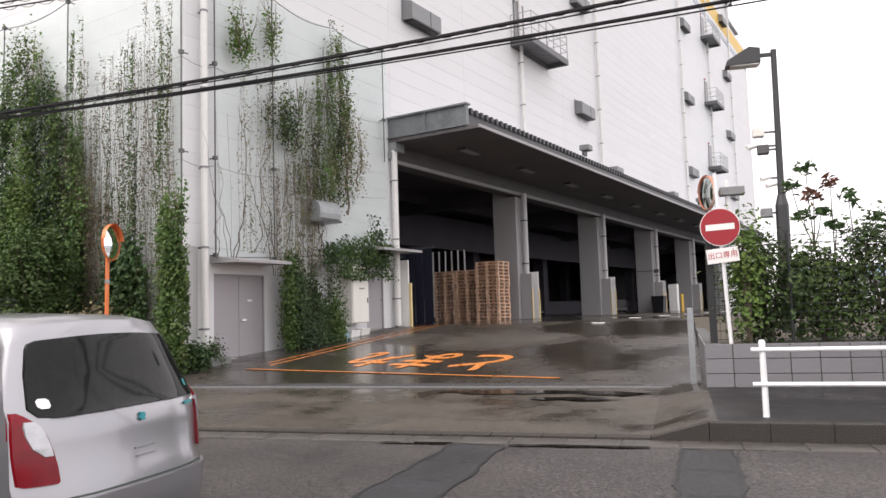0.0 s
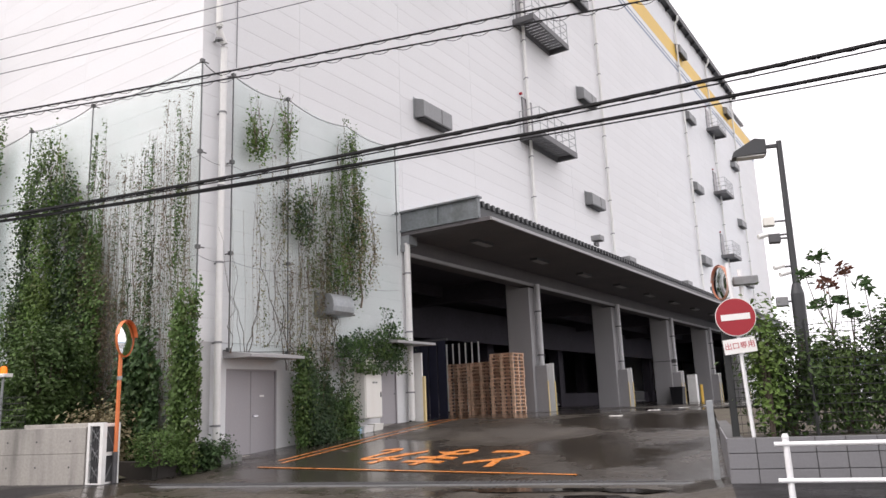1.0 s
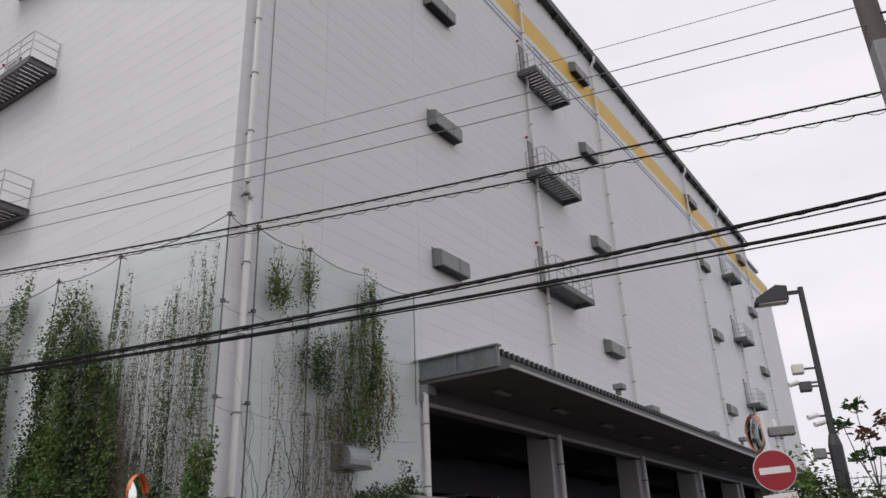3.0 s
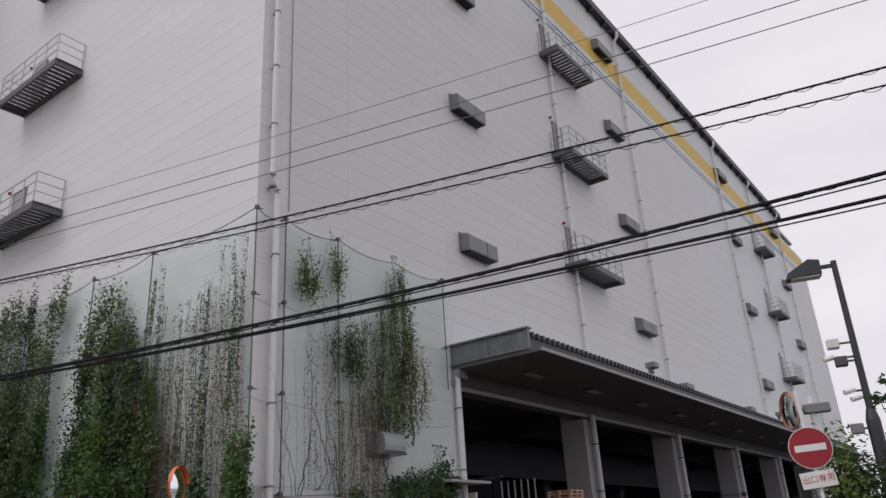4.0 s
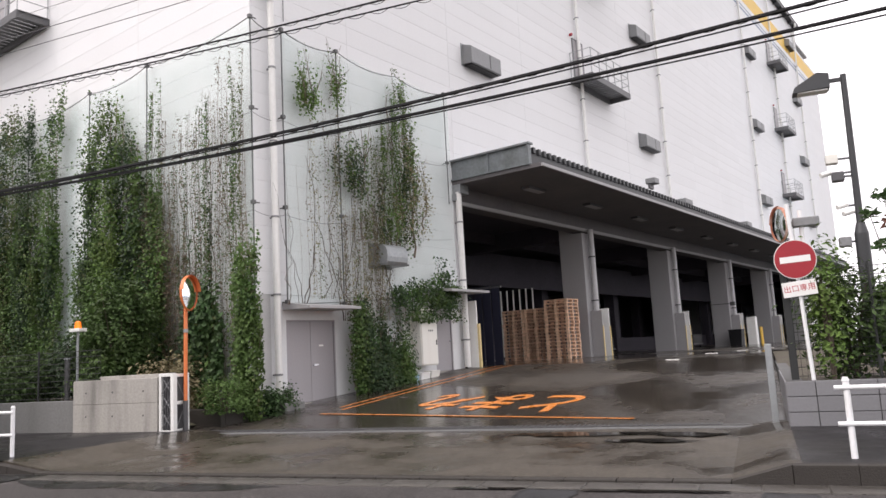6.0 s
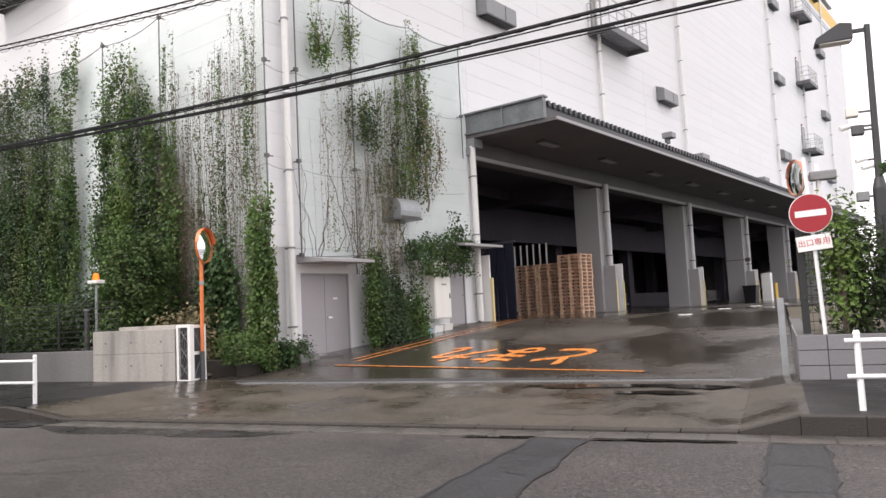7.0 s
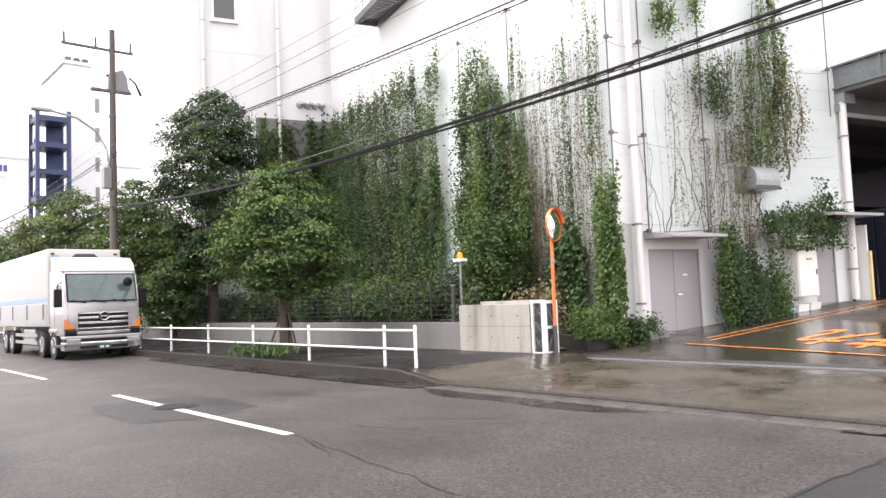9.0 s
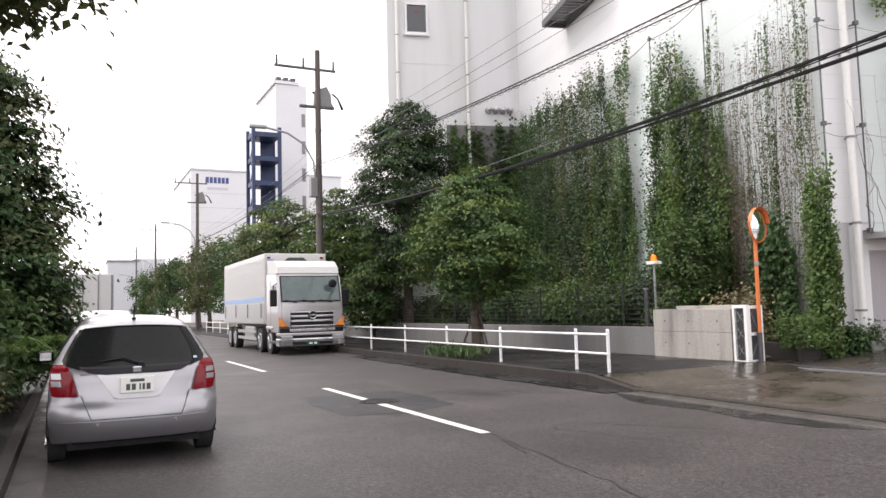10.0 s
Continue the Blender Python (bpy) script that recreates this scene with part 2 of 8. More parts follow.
DOOR = material("grey_steel_door", (0.36, 0.345, 0.36), 0.5, vary=0.06, grain=20, stain=1.0, streak=True, tint=(0.28, 0.27, 0.27))
YELLOW = material("yellow_band_paint", (0.75, 0.48, 0.08), 0.5, vary=0.06, grain=8, stain=0.5, streak=True)
BLUE = material("blue_line_paint", (0.22, 0.27, 0.36), 0.5, vary=0.08)
EAVE = material("dark_roof_edge", (0.05, 0.05, 0.055), 0.5, metal=0.3, vary=0.15)
DARK_STEEL = material("dark_grey_steel", (0.1, 0.1, 0.105), 0.5, metal=0.4, vary=0.15, grain=15)
BALCONY = material("balcony_steel", (0.13, 0.13, 0.135), 0.5, metal=0.3, vary=0.18, tint=(0.08, 0.08, 0.08))
RAILING = material("zinc_railing", (0.42, 0.43, 0.44), 0.45, metal=0.5, vary=0.1)
GLASS_DARK = material("window_glass", (0.03, 0.035, 0.04), 0.06, vary=0.1, spec=0.8)
ALUMINIUM = material("aluminium_frame", (0.5, 0.5, 0.5), 0.4, metal=0.6, vary=0.08)
BARE_CONCRETE = material("bare_concrete", (0.4, 0.38, 0.35), 0.75, vary=0.2, grain=18, stain=2.6, bump=0.25, streak=True, tint=(0.1, 0.1, 0.09), tint_amount=0.7)
LOW_WALL = material("weathered_low_wall", (0.2, 0.2, 0.195), 0.7, vary=0.2, grain=18, stain=1.2, bump=0.25, streak=True, tint=(0.09, 0.09, 0.085), tint_amount=0.6)
TILE = material("grey_wall_tile", (0.19, 0.19, 0.2), 0.5, vary=0.1, grain=25, stain=2, bump=0.08, random_amount=0.07, tint=(0.16, 0.16, 0.155))
MORTAR = material("dark_joint_mortar", (0.09, 0.09, 0.09), 0.85, vary=0.2)
WHITE_PAINT = material("white_guard_paint", (0.82, 0.83, 0.84), 0.35, vary=0.05, grain=20, stain=4, tint=(0.55, 0.5, 0.45), tint_amount=0.25)
ROAD_WHITE = material("worn_white_road_paint", (0.72, 0.71, 0.69), 0.5, vary=0.15, grain=60, stain=4, bump=0.3, tint=(0.25, 0.24, 0.23), tint_amount=0.6)
ORANGE_LINE = material("worn_orange_road_paint", (0.7, 0.24, 0.05), 0.35, vary=0.2, grain=50, stain=5, rough_vary=0.15, tint=(0.2, 0.11, 0.06), tint_amount=0.75)
ORANGE = material("orange_pole_paint", (0.75, 0.2, 0.06), 0.4, vary=0.1, grain=15, stain=4, tint=(0.55, 0.25, 0.15))
FADED_ORANGE = material("faded_orange_rim", (0.62, 0.27, 0.17), 0.45, vary=0.2, stain=6, tint=(0.6, 0.5, 0.45), tint_amount=0.8)
GUARD_STRIP = material("yellow_edge_strip", (0.72, 0.56, 0.24), 0.5, vary=0.15, stain=3, streak=True, tint=(0.6, 0.52, 0.36))
MIRROR = material("convex_mirror", (0.9, 0.92, 0.93), 0.04, metal=1.0, vary=0.01)
RED = material("red_sign_face", (0.33, 0.01, 0.02), 0.35, vary=0.06, stain=4)
RED_TEXT = material("red_sign_lettering", (0.5, 0.06, 0.07), 0.45, vary=0.04)
SIGN_WHITE = material("white_sign_face", (0.82, 0.82, 0.8), 0.4, vary=0.04, stain=5, tint=(0.6, 0.58, 0.52), tint_amount=0.25)
BLACK_PAINT = material("black_fence_paint", (0.018, 0.02, 0.02), 0.45, vary=0.2)
LAMP_POST = material("dark_lamp_post", (0.045, 0.047, 0.05), 0.45, metal=0.2, vary=0.15)
CREAM = material("cream_cabinet_paint", (0.76, 0.75, 0.7), 0.4, vary=0.05, stain=2, streak=True, tint=(0.55, 0.52, 0.45))
PALLET = material("pallet_wood", (0.68, 0.45, 0.31), 0.75, vary=0.2, grain=25, stain=4, random_amount=0.2, tint=(0.4, 0.22, 0.14))
CABLE = material("black_cable", (0.008, 0.008, 0.009), 0.6, vary=0.2, spec=0.25)
CABLE_GREY = material("grey_wire", (0.16, 0.16, 0.17), 0.5, vary=0.2)
POLE = material("utility_pole_concrete", (0.1, 0.085, 0.075), 0.7, vary=0.2, stain=3, streak=True, tint=(0.05, 0.04, 0.035))
BARK = material("tree_bark", (0.09, 0.07, 0.055), 0.9, vary=0.35, grain=30, stain=5, bump=0.8, bump_scale=25)
TWIG = material("dry_vine_stem", (0.17, 0.13, 0.1), 0.85, vary=0.3, grain=30, island=0.35)
LEAF_VINE = leaf_material("vine_leaf", (0.075, 0.128, 0.036))
LEAF_VINE_DARK = leaf_material("dark_vine_leaf", (0.045, 0.083, 0.03))
LEAF_BROWN = leaf_material("withered_vine_leaf", (0.15, 0.115, 0.08))
LEAF_DRY = leaf_material("dry_vine_leaf", (0.22, 0.19, 0.11))
LEAF_FRESH = leaf_material("fresh_creeper_leaf", (0.1, 0.165, 0.04))
LEAF_DARK = leaf_material("dark_tree_leaf", (0.034, 0.06, 0.027))
LEAF_TREE = leaf_material("street_tree_leaf", (0.062, 0.105, 0.034))
LEAF_LIGHT = leaf_material("light_tree_leaf", (0.11, 0.16, 0.038))
LEAF_OLIVE = leaf_material("olive_tree_leaf", (0.09, 0.105, 0.042))
LEAF_STREET = leaf_material("street_tree_light_leaf", (0.075, 0.125, 0.04))
LEAF_HEDGE = leaf_material("hedge_leaf", (0.05, 0.085, 0.026))
LEAF_RED = leaf_material("reddish_leaf", (0.13, 0.055, 0.035))
GRASS = leaf_material("grass_blade", (0.075, 0.12, 0.045))
NET = net_material("pale_green_net", (0.64, 0.8, 0.76), 0.24)
PLASTIC_BLACK = material("black_plastic", (0.016, 0.016, 0.018), 0.4, vary=0.15, spec=0.2)
TYRE = material("tyre_rubber", (0.022, 0.022, 0.023), 0.8, vary=0.2)
SILVER = material("silver_car_paint", (0.32, 0.32, 0.34), 0.33, metal=0.75, vary=0.03, grain=200, stain=1, coat=0.8)
SILVER_WARM = material("silver_cab_paint", (0.52, 0.5, 0.51), 0.28, metal=0.55, vary=0.04, grain=100, stain=1, coat=0.5)
CAR_GLASS = material("tinted_car_glass", (0.012, 0.013, 0.013), 0.07, vary=0.3, stain=2.0, spec=0.17)
WINDSCREEN = material("windscreen_glass", (0.09, 0.13, 0.125), 0.06, vary=0.3, stain=2.0, spec=0.7)
LIGHT_RED = material("red_light_lens", (0.17, 0.002, 0.008), 0.1, vary=0.25, stain=12, spec=0.35)
# brighter than the body silver: the recess highlight is put into the colour
RECESS = material("highlit_recess_silver", (0.62, 0.62, 0.63), 0.35, metal=0.2, vary=0.03)
LIGHT_CLEAR = material("clear_light_lens", (0.42, 0.43, 0.45), 0.15, metal=0.4, vary=0.15, stain=9, coat=0.6)
LIGHT_AMBER = material("amber_light_lens", (0.85, 0.25, 0.02), 0.15, vary=0.1, stain=8, coat=0.6)
IRON = material("rusty_cast_iron", (0.014, 0.012, 0.011), 0.6, vary=0.3, grain=30, stain=6, bump=0.3, tint=(0.05, 0.03, 0.02))
PUDDLE = material("standing_water", (0.02, 0.018, 0.015), 0.08, vary=0.2, stain=3, rough_vary=0.1, spec=0.5)
SEALANT = material("crack_sealant", (0.013, 0.013, 0.014), 0.5, vary=0.2)
BEACON = material("lit_amber_beacon", (1.0, 0.2, 0.008), 0.3, vary=0.1, emit=0.5)
CHROME = material("chrome_trim", (0.6, 0.6, 0.62), 0.12, metal=1.0, vary=0.05)
ALLOY = material("wheel_alloy", (0.42, 0.43, 0.45), 0.3, metal=0.8, vary=0.1)
BOX_WHITE = material("ribbed_truck_box", (0.58, 0.58, 0.57), 0.45, vary=0.05, grain=10, stain=1, streak=True, tint=(0.55, 0.53, 0.5))
BOX_BLUE = material("blue_truck_stripe", (0.25, 0.38, 0.62), 0.45, vary=0.1)
PLATE_WHITE = material("number_plate_face", (0.75, 0.76, 0.72), 0.45, vary=0.04)
PLATE_GREEN = material("green_number_plate", (0.02, 0.09, 0.05), 0.45, vary=0.04)
MARK_BLACK = material("dark_marking", (0.05, 0.07, 0.06), 0.5, vary=0.05)
TEAL = material("teal_emblem", (0.02, 0.25, 0.28), 0.4, vary=0.05)
FAR_WHITE = material("far_white_facade", (0.72, 0.73, 0.75), 0.6, vary=0.04, grain=2, stain=0.2)
FAR_GREY = material("far_grey_facade", (0.55, 0.57, 0.6), 0.6, vary=0.05, grain=2, stain=0.2)
CURTAIN = material("dark_blue_curtain", (0.012, 0.013, 0.03), 0.5, vary=0.2)
GIRDER = material("weathered_zinc_girder", (0.22, 0.24, 0.25), 0.5, metal=0.35, vary=0.25, grain=10, stain=1.6, rough_vary=0.12, tint=(0.1, 0.11, 0.11), tint_amount=0.7)
NAVY = material("navy_stair_steel", (0.03, 0.05, 0.12), 0.5, vary=0.1)
NAVY_TEXT = material("navy_lettering", (0.06, 0.08, 0.25), 0.5, vary=0.05)
FAR_BLUE = material("pale_blue_sheet", (0.35, 0.52, 0.65), 0.5, vary=0.08)


# ---- building helpers ----
ROAD_TURN = 14.511
UX, UY = math.cos(radians(ROAD_TURN)), math.sin(radians(ROAD_TURN))


def along(a, c, z=0.0):
    """A place from metres along the road (to the right) and across it (towards the warehouse)."""
    return Vector((a * UX - c * UY, a * UY + c * UX, z))


def road_pose(a, c, z=0.0, turn=0.0):
    p = along(a, c, z)
    return pose(p.x, p.y, p.z, 0, 0, ROAD_TURN + turn)


class Shape:
    """A mesh in the making."""

    def __init__(self):
        self.bm = bmesh.new()

    def box(self, x0, x1, y0, y1, z0, z1, bevel=0.0):
        r = bmesh.ops.create_cube(self.bm, size=1)
        vs = r["verts"]
        for v in vs:
            v.co = Vector(((x0 + x1) / 2 + v.co.x * (x1 - x0), (y0 + y1) / 2 + v.co.y * (y1 - y0), (z0 + z1) / 2 + v.co.z * (z1 - z0)))
        if bevel:
            es = list({e for v in vs for e in v.link_edges})
            bmesh.ops.bevel(self.bm, geom=es, offset=bevel, segments=2, affect="EDGES", profile=0.5)
        return self

    def cyl(self, a, b, r0, r1=None, n=10):
        a, b = Vector(a), Vector(b)
        r1 = r0 if r1 is None else r1
        turn = (b - a).to_track_quat("Z", "Y").to_matrix()
        rings = []
        for p, r in ((a, r0), (b, r1)):
            rings.append([self.bm.verts.new(p + turn @ Vector((r * math.cos(2 * math.pi * k / n), r * math.sin(2 * math.pi * k / n), 0))) for k in range(n)])
        for k in range(n):
            self.bm.faces.new((rings[0][k], rings[0][(k + 1) % n], rings[1][(k + 1) % n], rings[1][k]))
        self.bm.faces.new(rings[0][::-1])
        self.bm.faces.new(rings[1])
        return self

    def tube(self, pts, r, n=6):
        pts = [Vector(p) for p in pts]
        rings = []
        for i, p in enumerate(pts):
            d = (pts[min(i + 1, len(pts) - 1)] - pts[max(i - 1, 0)]).normalized()
            turn = d.to_track_quat("Z", "Y").to_matrix()
            rr = r[i] if isinstance(r, (list, tuple)) else r
            rings.append([self.bm.verts.new(p + turn @ Vector((rr * math.cos(2 * math.pi * k / n), rr * math.sin(2 * math.pi * k / n), 0))) for k in range(n)])
        for q, s in zip(rings, rings[1:]):
            for k in range(n):
                self.bm.faces.new((q[k], q[(k + 1) % n], s[(k + 1) % n], s[k]))
        self.bm.faces.new(rings[0][::-1])
        self.bm.faces.new(rings[-1])
        return self

    def prism(self, poly, axis, a, b):
        """A polygon in the plane across an axis, drawn out from a to b along it."""
        def at(u, v, w):
            return {"x": (w, u, v), "y": (u, w, v), "z": (u, v, w)}[axis]
        lo = [self.bm.verts.new(at(u, v, a)) for u, v in poly]
        hi = [self.bm.verts.new(at(u, v, b)) for u, v in poly]
        k = len(poly)
        for i in range(k):
            self.bm.faces.new((lo[i], lo[(i + 1) % k], hi[(i + 1) % k], hi[i]))
        self.bm.faces.new(lo[::-1])
        self.bm.faces.new(hi)
        return self

    def ball(self, c, rx, ry=None, rz=None, n=12):
        r = bmesh.ops.create_uvsphere(self.bm, u_segments=n, v_segments=max(n // 2, 4), radius=1)
        for v in r["verts"]:
            v.co = Vector((c[0] + v.co.x * rx, c[1] + v.co.y * (ry or rx), c[2] + v.co.z * (rz or rx)))
        return self

    def grid(self, xs, ys, height):
        rows = [[self.bm.verts.new((x, y, height(x, y))) for x in xs] for y in ys]
        for j in range(len(ys) - 1):
            for i in range(len(xs) - 1):
                self.bm.faces.new((rows[j][i], rows[j][i + 1], rows[j + 1][i + 1], rows[j + 1][i]))
        return self

    def quad(self, *pts):
        self.bm.faces.new([self.bm.verts.new(p) for p in pts])
        return self

    def mesh(self, name, mat, smooth=False):
        bmesh.ops.recalc_face_normals(self.bm, faces=self.bm.faces)
        me = bpy.data.meshes.new(name)
        self.bm.to_mesh(me)
        self.bm.free()
        me.materials.append(mat)
        if smooth:
            me.shade_smooth()
            me.set_sharp_from_angle(angle=radians(40))
        return me


def part(name, shape, mat, parent=None, label="", m=None, smooth=False):
    me = shape if isinstance(shape, bpy.types.Mesh) else shape.mesh(name, mat, smooth)
    ob = new(name, me)
    if parent is not None:
        ob.parent = parent
    if m is not None:
        ob.matrix_basis = m
    if label:
        ob["label"] = label
    return ob


def thing(name, m, label, category, group="", kind=""):
    ob = new(name)
    ob.empty_display_size = 0.3
    ob.matrix_basis = m
    return tagged(ob, label, category, group, kind)


def structure(name, shape, mat, label, category, smooth=False, m=None):
    return tagged(part(name, shape, mat, m=m, smooth=smooth), label, category, kind="structure")


def raw_mesh(name, verts, faces, mat):
    me = bpy.data.meshes.new(name)
    verts, faces = np.asarray(verts, np.float32), np.asarray(faces, np.int32)
    k = faces.shape[1]
    me.vertices.add(len(verts))
    me.vertices.foreach_set("co", verts.ravel())
    me.loops.add(faces.size)
    me.loops.foreach_set("vertex_index", faces.ravel())
    me.polygons.add(len(faces))
    me.polygons.foreach_set("loop_start", np.arange(0, faces.size, k, dtype=np.int32))
    me.materials.append(mat)
    me.update(calc_edges=True)
    me.shade_flat()
    me.validate()
    return me


def text_mesh(body, size, mat, name, bold=0.0):
    cu = bpy.data.curves.new(name, "FONT")
    cu.body, cu.size, cu.align_x, cu.align_y, cu.extrude = body, size, "CENTER", "CENTER", 0.001
    cu.offset = bold
    ob = bpy.data.objects.new(name, cu)
    scene.collection.objects.link(ob)
    bpy.context.view_layer.update()
    me = bpy.data.meshes.new_from_object(ob.evaluated_get(bpy.context.evaluated_depsgraph_get()))
    bpy.data.objects.remove(ob)
    bpy.data.curves.remove(cu)
    me.materials.clear()
    me.materials.append(mat)
    return me


# ---- the ground ----
KERB_C = 8.66      # face of the far kerb
GATE_C = 13.15     # gate line and walls along the pavement
FACADE_X = -15.3   # dock side of the warehouse
SIDE_Y = 12.4      # planted side of the warehouse
DECK_Z = 1.05
COLUMN_Y = 31.1    # first column between the bays


def rise(c):
    """Height of the yard by its distance across the road."""
    if c < 13.4:
        return 0.1
    if c < 24.4:
        return 0.1 + 0.92 * (c - 13.4) / 11.0
    return min(DECK_Z, 1.02 + 0.03 * (c - 24.4) / 3.0)


def yard_height(x, y):
    return rise(-x * UY + y * UX)


def build_ground():
    s = Shape().grid([-3000, -300, -120, 120, 300, 3000], [-3000, -300, -60, 60, 300, 3000], lambda x, y: -0.15)
    structure("ground", s, SOIL, "flat dull brown ground reaching to the horizon", "ground")
    m = road_pose(0, 0)
    s = Shape().grid([-420 + 20 * k for k in range(36)], [-0.43, 2, 4.33, 7, KERB_C], lambda x, y: 0.0)
    structure("road", s, ASPHALT, "wet grey-brown asphalt road with patched repairs", "road", m=m)
    # near side: kerb, pavement and planting strip
    s = Shape().box(-420, 200, -0.88, -0.73, -0.1, 0.15, 0.015)
    structure("kerb_near", s, KERB, "worn concrete kerb beside the parked cars", "kerb", m=m)
    s = Shape().box(-420, 200, -1.3, -0.88, -0.1, 0.12)
    structure("pavement_near", s, PAVEMENT, "dark wet asphalt footway", "pavement", m=m)
    s = Shape().grid([-420 + 10 * k for k in range(63)], [-40, -20, -8, -4, -2, -1.3], lambda x, y: 0.18 + (0.08 * math.sin(x * 1.7) if y < -1.5 else 0))
    structure("planting_strip", s, SOIL, "bare planting strip under roadside trees", "soil", m=m)
    s = Shape().box(-420, 200, -0.73, -0.43, -0.1, 0.004)
    structure("gutter_near", s, GUTTER, "damp concrete gutter beside the near kerb", "gutter", m=m)
    # gutter: flat concrete blocks along the far side
    g = structure("gutter", Shape().box(-420, 200, KERB_C - 0.46, KERB_C - 0.001, -0.1, 0.003), GUTTER, "pale concrete gutter strip with dark joints", "gutter", m=m)
    blk = Shape().box(-0.29, 0.29, -0.2, 0.2, -0.05, 0.012, 0.006).mesh("gutter_block", GUTTER)
    for k in range(110):
        part("gutter_block", blk, GUTTER, g, m=pose(-52 + 0.6 * k, KERB_C - 0.23, 0))
    # kerb stones, lowered before the gate
    k_ob = structure("kerb_far", Shape().box(-420, -40, KERB_C, KERB_C + 0.16, -0.1, 0.2, 0.012), KERB, "damp dark-stained concrete kerb, lowered at the driveway", "kerb", m=m)
    full = Shape().box(-0.2985, 0.2985, 0, 0.16, -0.1, 0.2, 0.006).mesh("kerb_stone", KERB)
    low = Shape().box(-0.295, 0.295, 0, 0.16, -0.1, 0.035, 0.01).mesh("kerb_stone", KERB)

    def sloped(h0, h1):
        s = Shape().prism([(-0.295, -0.1), (0.295, -0.1), (0.295, h1), (-0.295, h0)], "y", 0, 0.16)
        return s.mesh("kerb_stone", KERB)
    down1, down2 = sloped(0.2, 0.12), sloped(0.12, 0.035)
    up = sloped(0.035, 0.2)
    for k in range(90):
        a = -39.7 + 0.6 * k
        me = full
        if -11.65 < a < -11.05:
            me = down1
        elif -11.05 <= a < -10.45:
            me = down2
        elif -10.45 <= a < -0.15:
            me = low
        elif -0.15 <= a < 0.45:
            me = up
        part("kerb_stone", me, KERB, k_ob, m=pose(a, KERB_C, 0))
    # pavements left and right, driveway slab between them
    C0, C1 = KERB_C + 0.16, GATE_C + 0.2
    s = Shape().grid([-420, -60, -30, -20, -11.5], [C0, 11.0, C1], lambda x, y: 0.19)
    structure("pavement_left", s, PAVEMENT, "dark wet asphalt pavement behind the guard rail", "pavement", m=m)
    s = Shape().grid([0.3, 4, 10, 60, 200], [C0, 11.0, C1], lambda x, y: 0.19)
    structure("pavement_right", s, PAVEMENT, "dark wet asphalt pavement before the tiled wall", "pavement", m=m)

    def slab_z(x, y):
        t = (y - C0) / (C1 - C0)
        edge = max(0.0, min(1.0, (-10.4 - x) / 1.1), min(1.0, (x + 0.4) / 0.6))
        return (0.035 + 0.075 * t) * (1 - edge) + 0.19 * edge
    s = Shape().grid([-11.5, -11.0, -10.4, -8, -5, -2, -0.4, -0.1, 0.2, 0.3], [C0, 9.8, 11, 12.3, C1], slab_z)
    low_ring = bmesh.ops.extrude_edge_only(s.bm, edges=[e for e in s.bm.edges if e.is_boundary])
    for v in low_ring["geom"]:
        if isinstance(v, bmesh.types.BMVert):
            v.co.z = -0.12
    structure("driveway_slab", s, SLAB, "wet brownish concrete driveway slab", "driveway", m=m)
    # yard, rising from the gate to the dock
    cs = [C1, 13.6, 15, 18, 20, 22, 24, 25, 26, 28, 32, 40, 60, 100, 140]
    s = Shape().grid([-12.3, -10, -6, -3, 0.3], cs[:10], lambda x, y: rise(y))
    structure("yard_ramp", s, YARD, "wet stained concrete ramp rising to the loading dock", "yard", m=m)
    s = Shape().grid([-40, -30, -20, -12.3], [24.5, 28, 32, 40, 60, 100, 140], lambda x, y: rise(y))
    structure("dock_floor", s, YARD, "dark wet floor of the loading dock", "floor", m=m)
    s = Shape().grid([-12.3, -10, -5, 0.3, 20, 60], cs[9:], lambda x, y: rise(y))
    structure("yard_floor", s, YARD, "dark wet asphalt yard before the dock", "yard", m=m)
    s = Shape().grid([0.35, 5, 20, 60], [12.5, 20, 28], lambda x, y: 0.8 + (0.22 if y > 25 else 0))
    structure("planting_bed_right", s, SOIL, "raised planting bed behind the tiled wall", "soil", m=m)
    s = Shape().grid([-90, -60, -40, -30, -20, -15.5, -12.3], [GATE_C + 0.05, 18, 24, 32], lambda x, y: 0.8 if x < -15 else 0.2)
    structure("planting_bed_left", s, SOIL, "overgrown planting bed beside the warehouse", "soil", m=m)
    # steel channel of the sliding gate and drain
    s = Shape().box(-11.9, 0.05, GATE_C - 0.03, GATE_C + 0.03, 0.08, 0.13)
    structure("gate_rail", s, DUCT, "wet steel ground rail of the sliding gate", "rail", m=m)
    dr = structure("drain_channel", Shape().box(-11.7, -0.1, GATE_C + 0.3, GATE_C + 0.75, 0.0, 0.117), MORTAR, "drain channel with steel grating lids along the gate", "drain", m=m)
    lid = Shape()
    for k in range(11):
        lid.box(-0.48 + 0.09 * k, -0.44 + 0.09 * k, -0.2, 0.2, 0.0, 0.03)
    lid.box(-0.49, 0.49, -0.22, -0.18, 0.0, 0.03).box(-0.49, 0.49, 0.18, 0.22, 0.0, 0.03)
    lid_me = lid.mesh("grating", DARK_STEEL)
    for k in range(11):
        part("grating", lid_me, DARK_STEEL, dr, m=pose(-11.2 + k * 1.0, GATE_C + 0.525, 0.1))


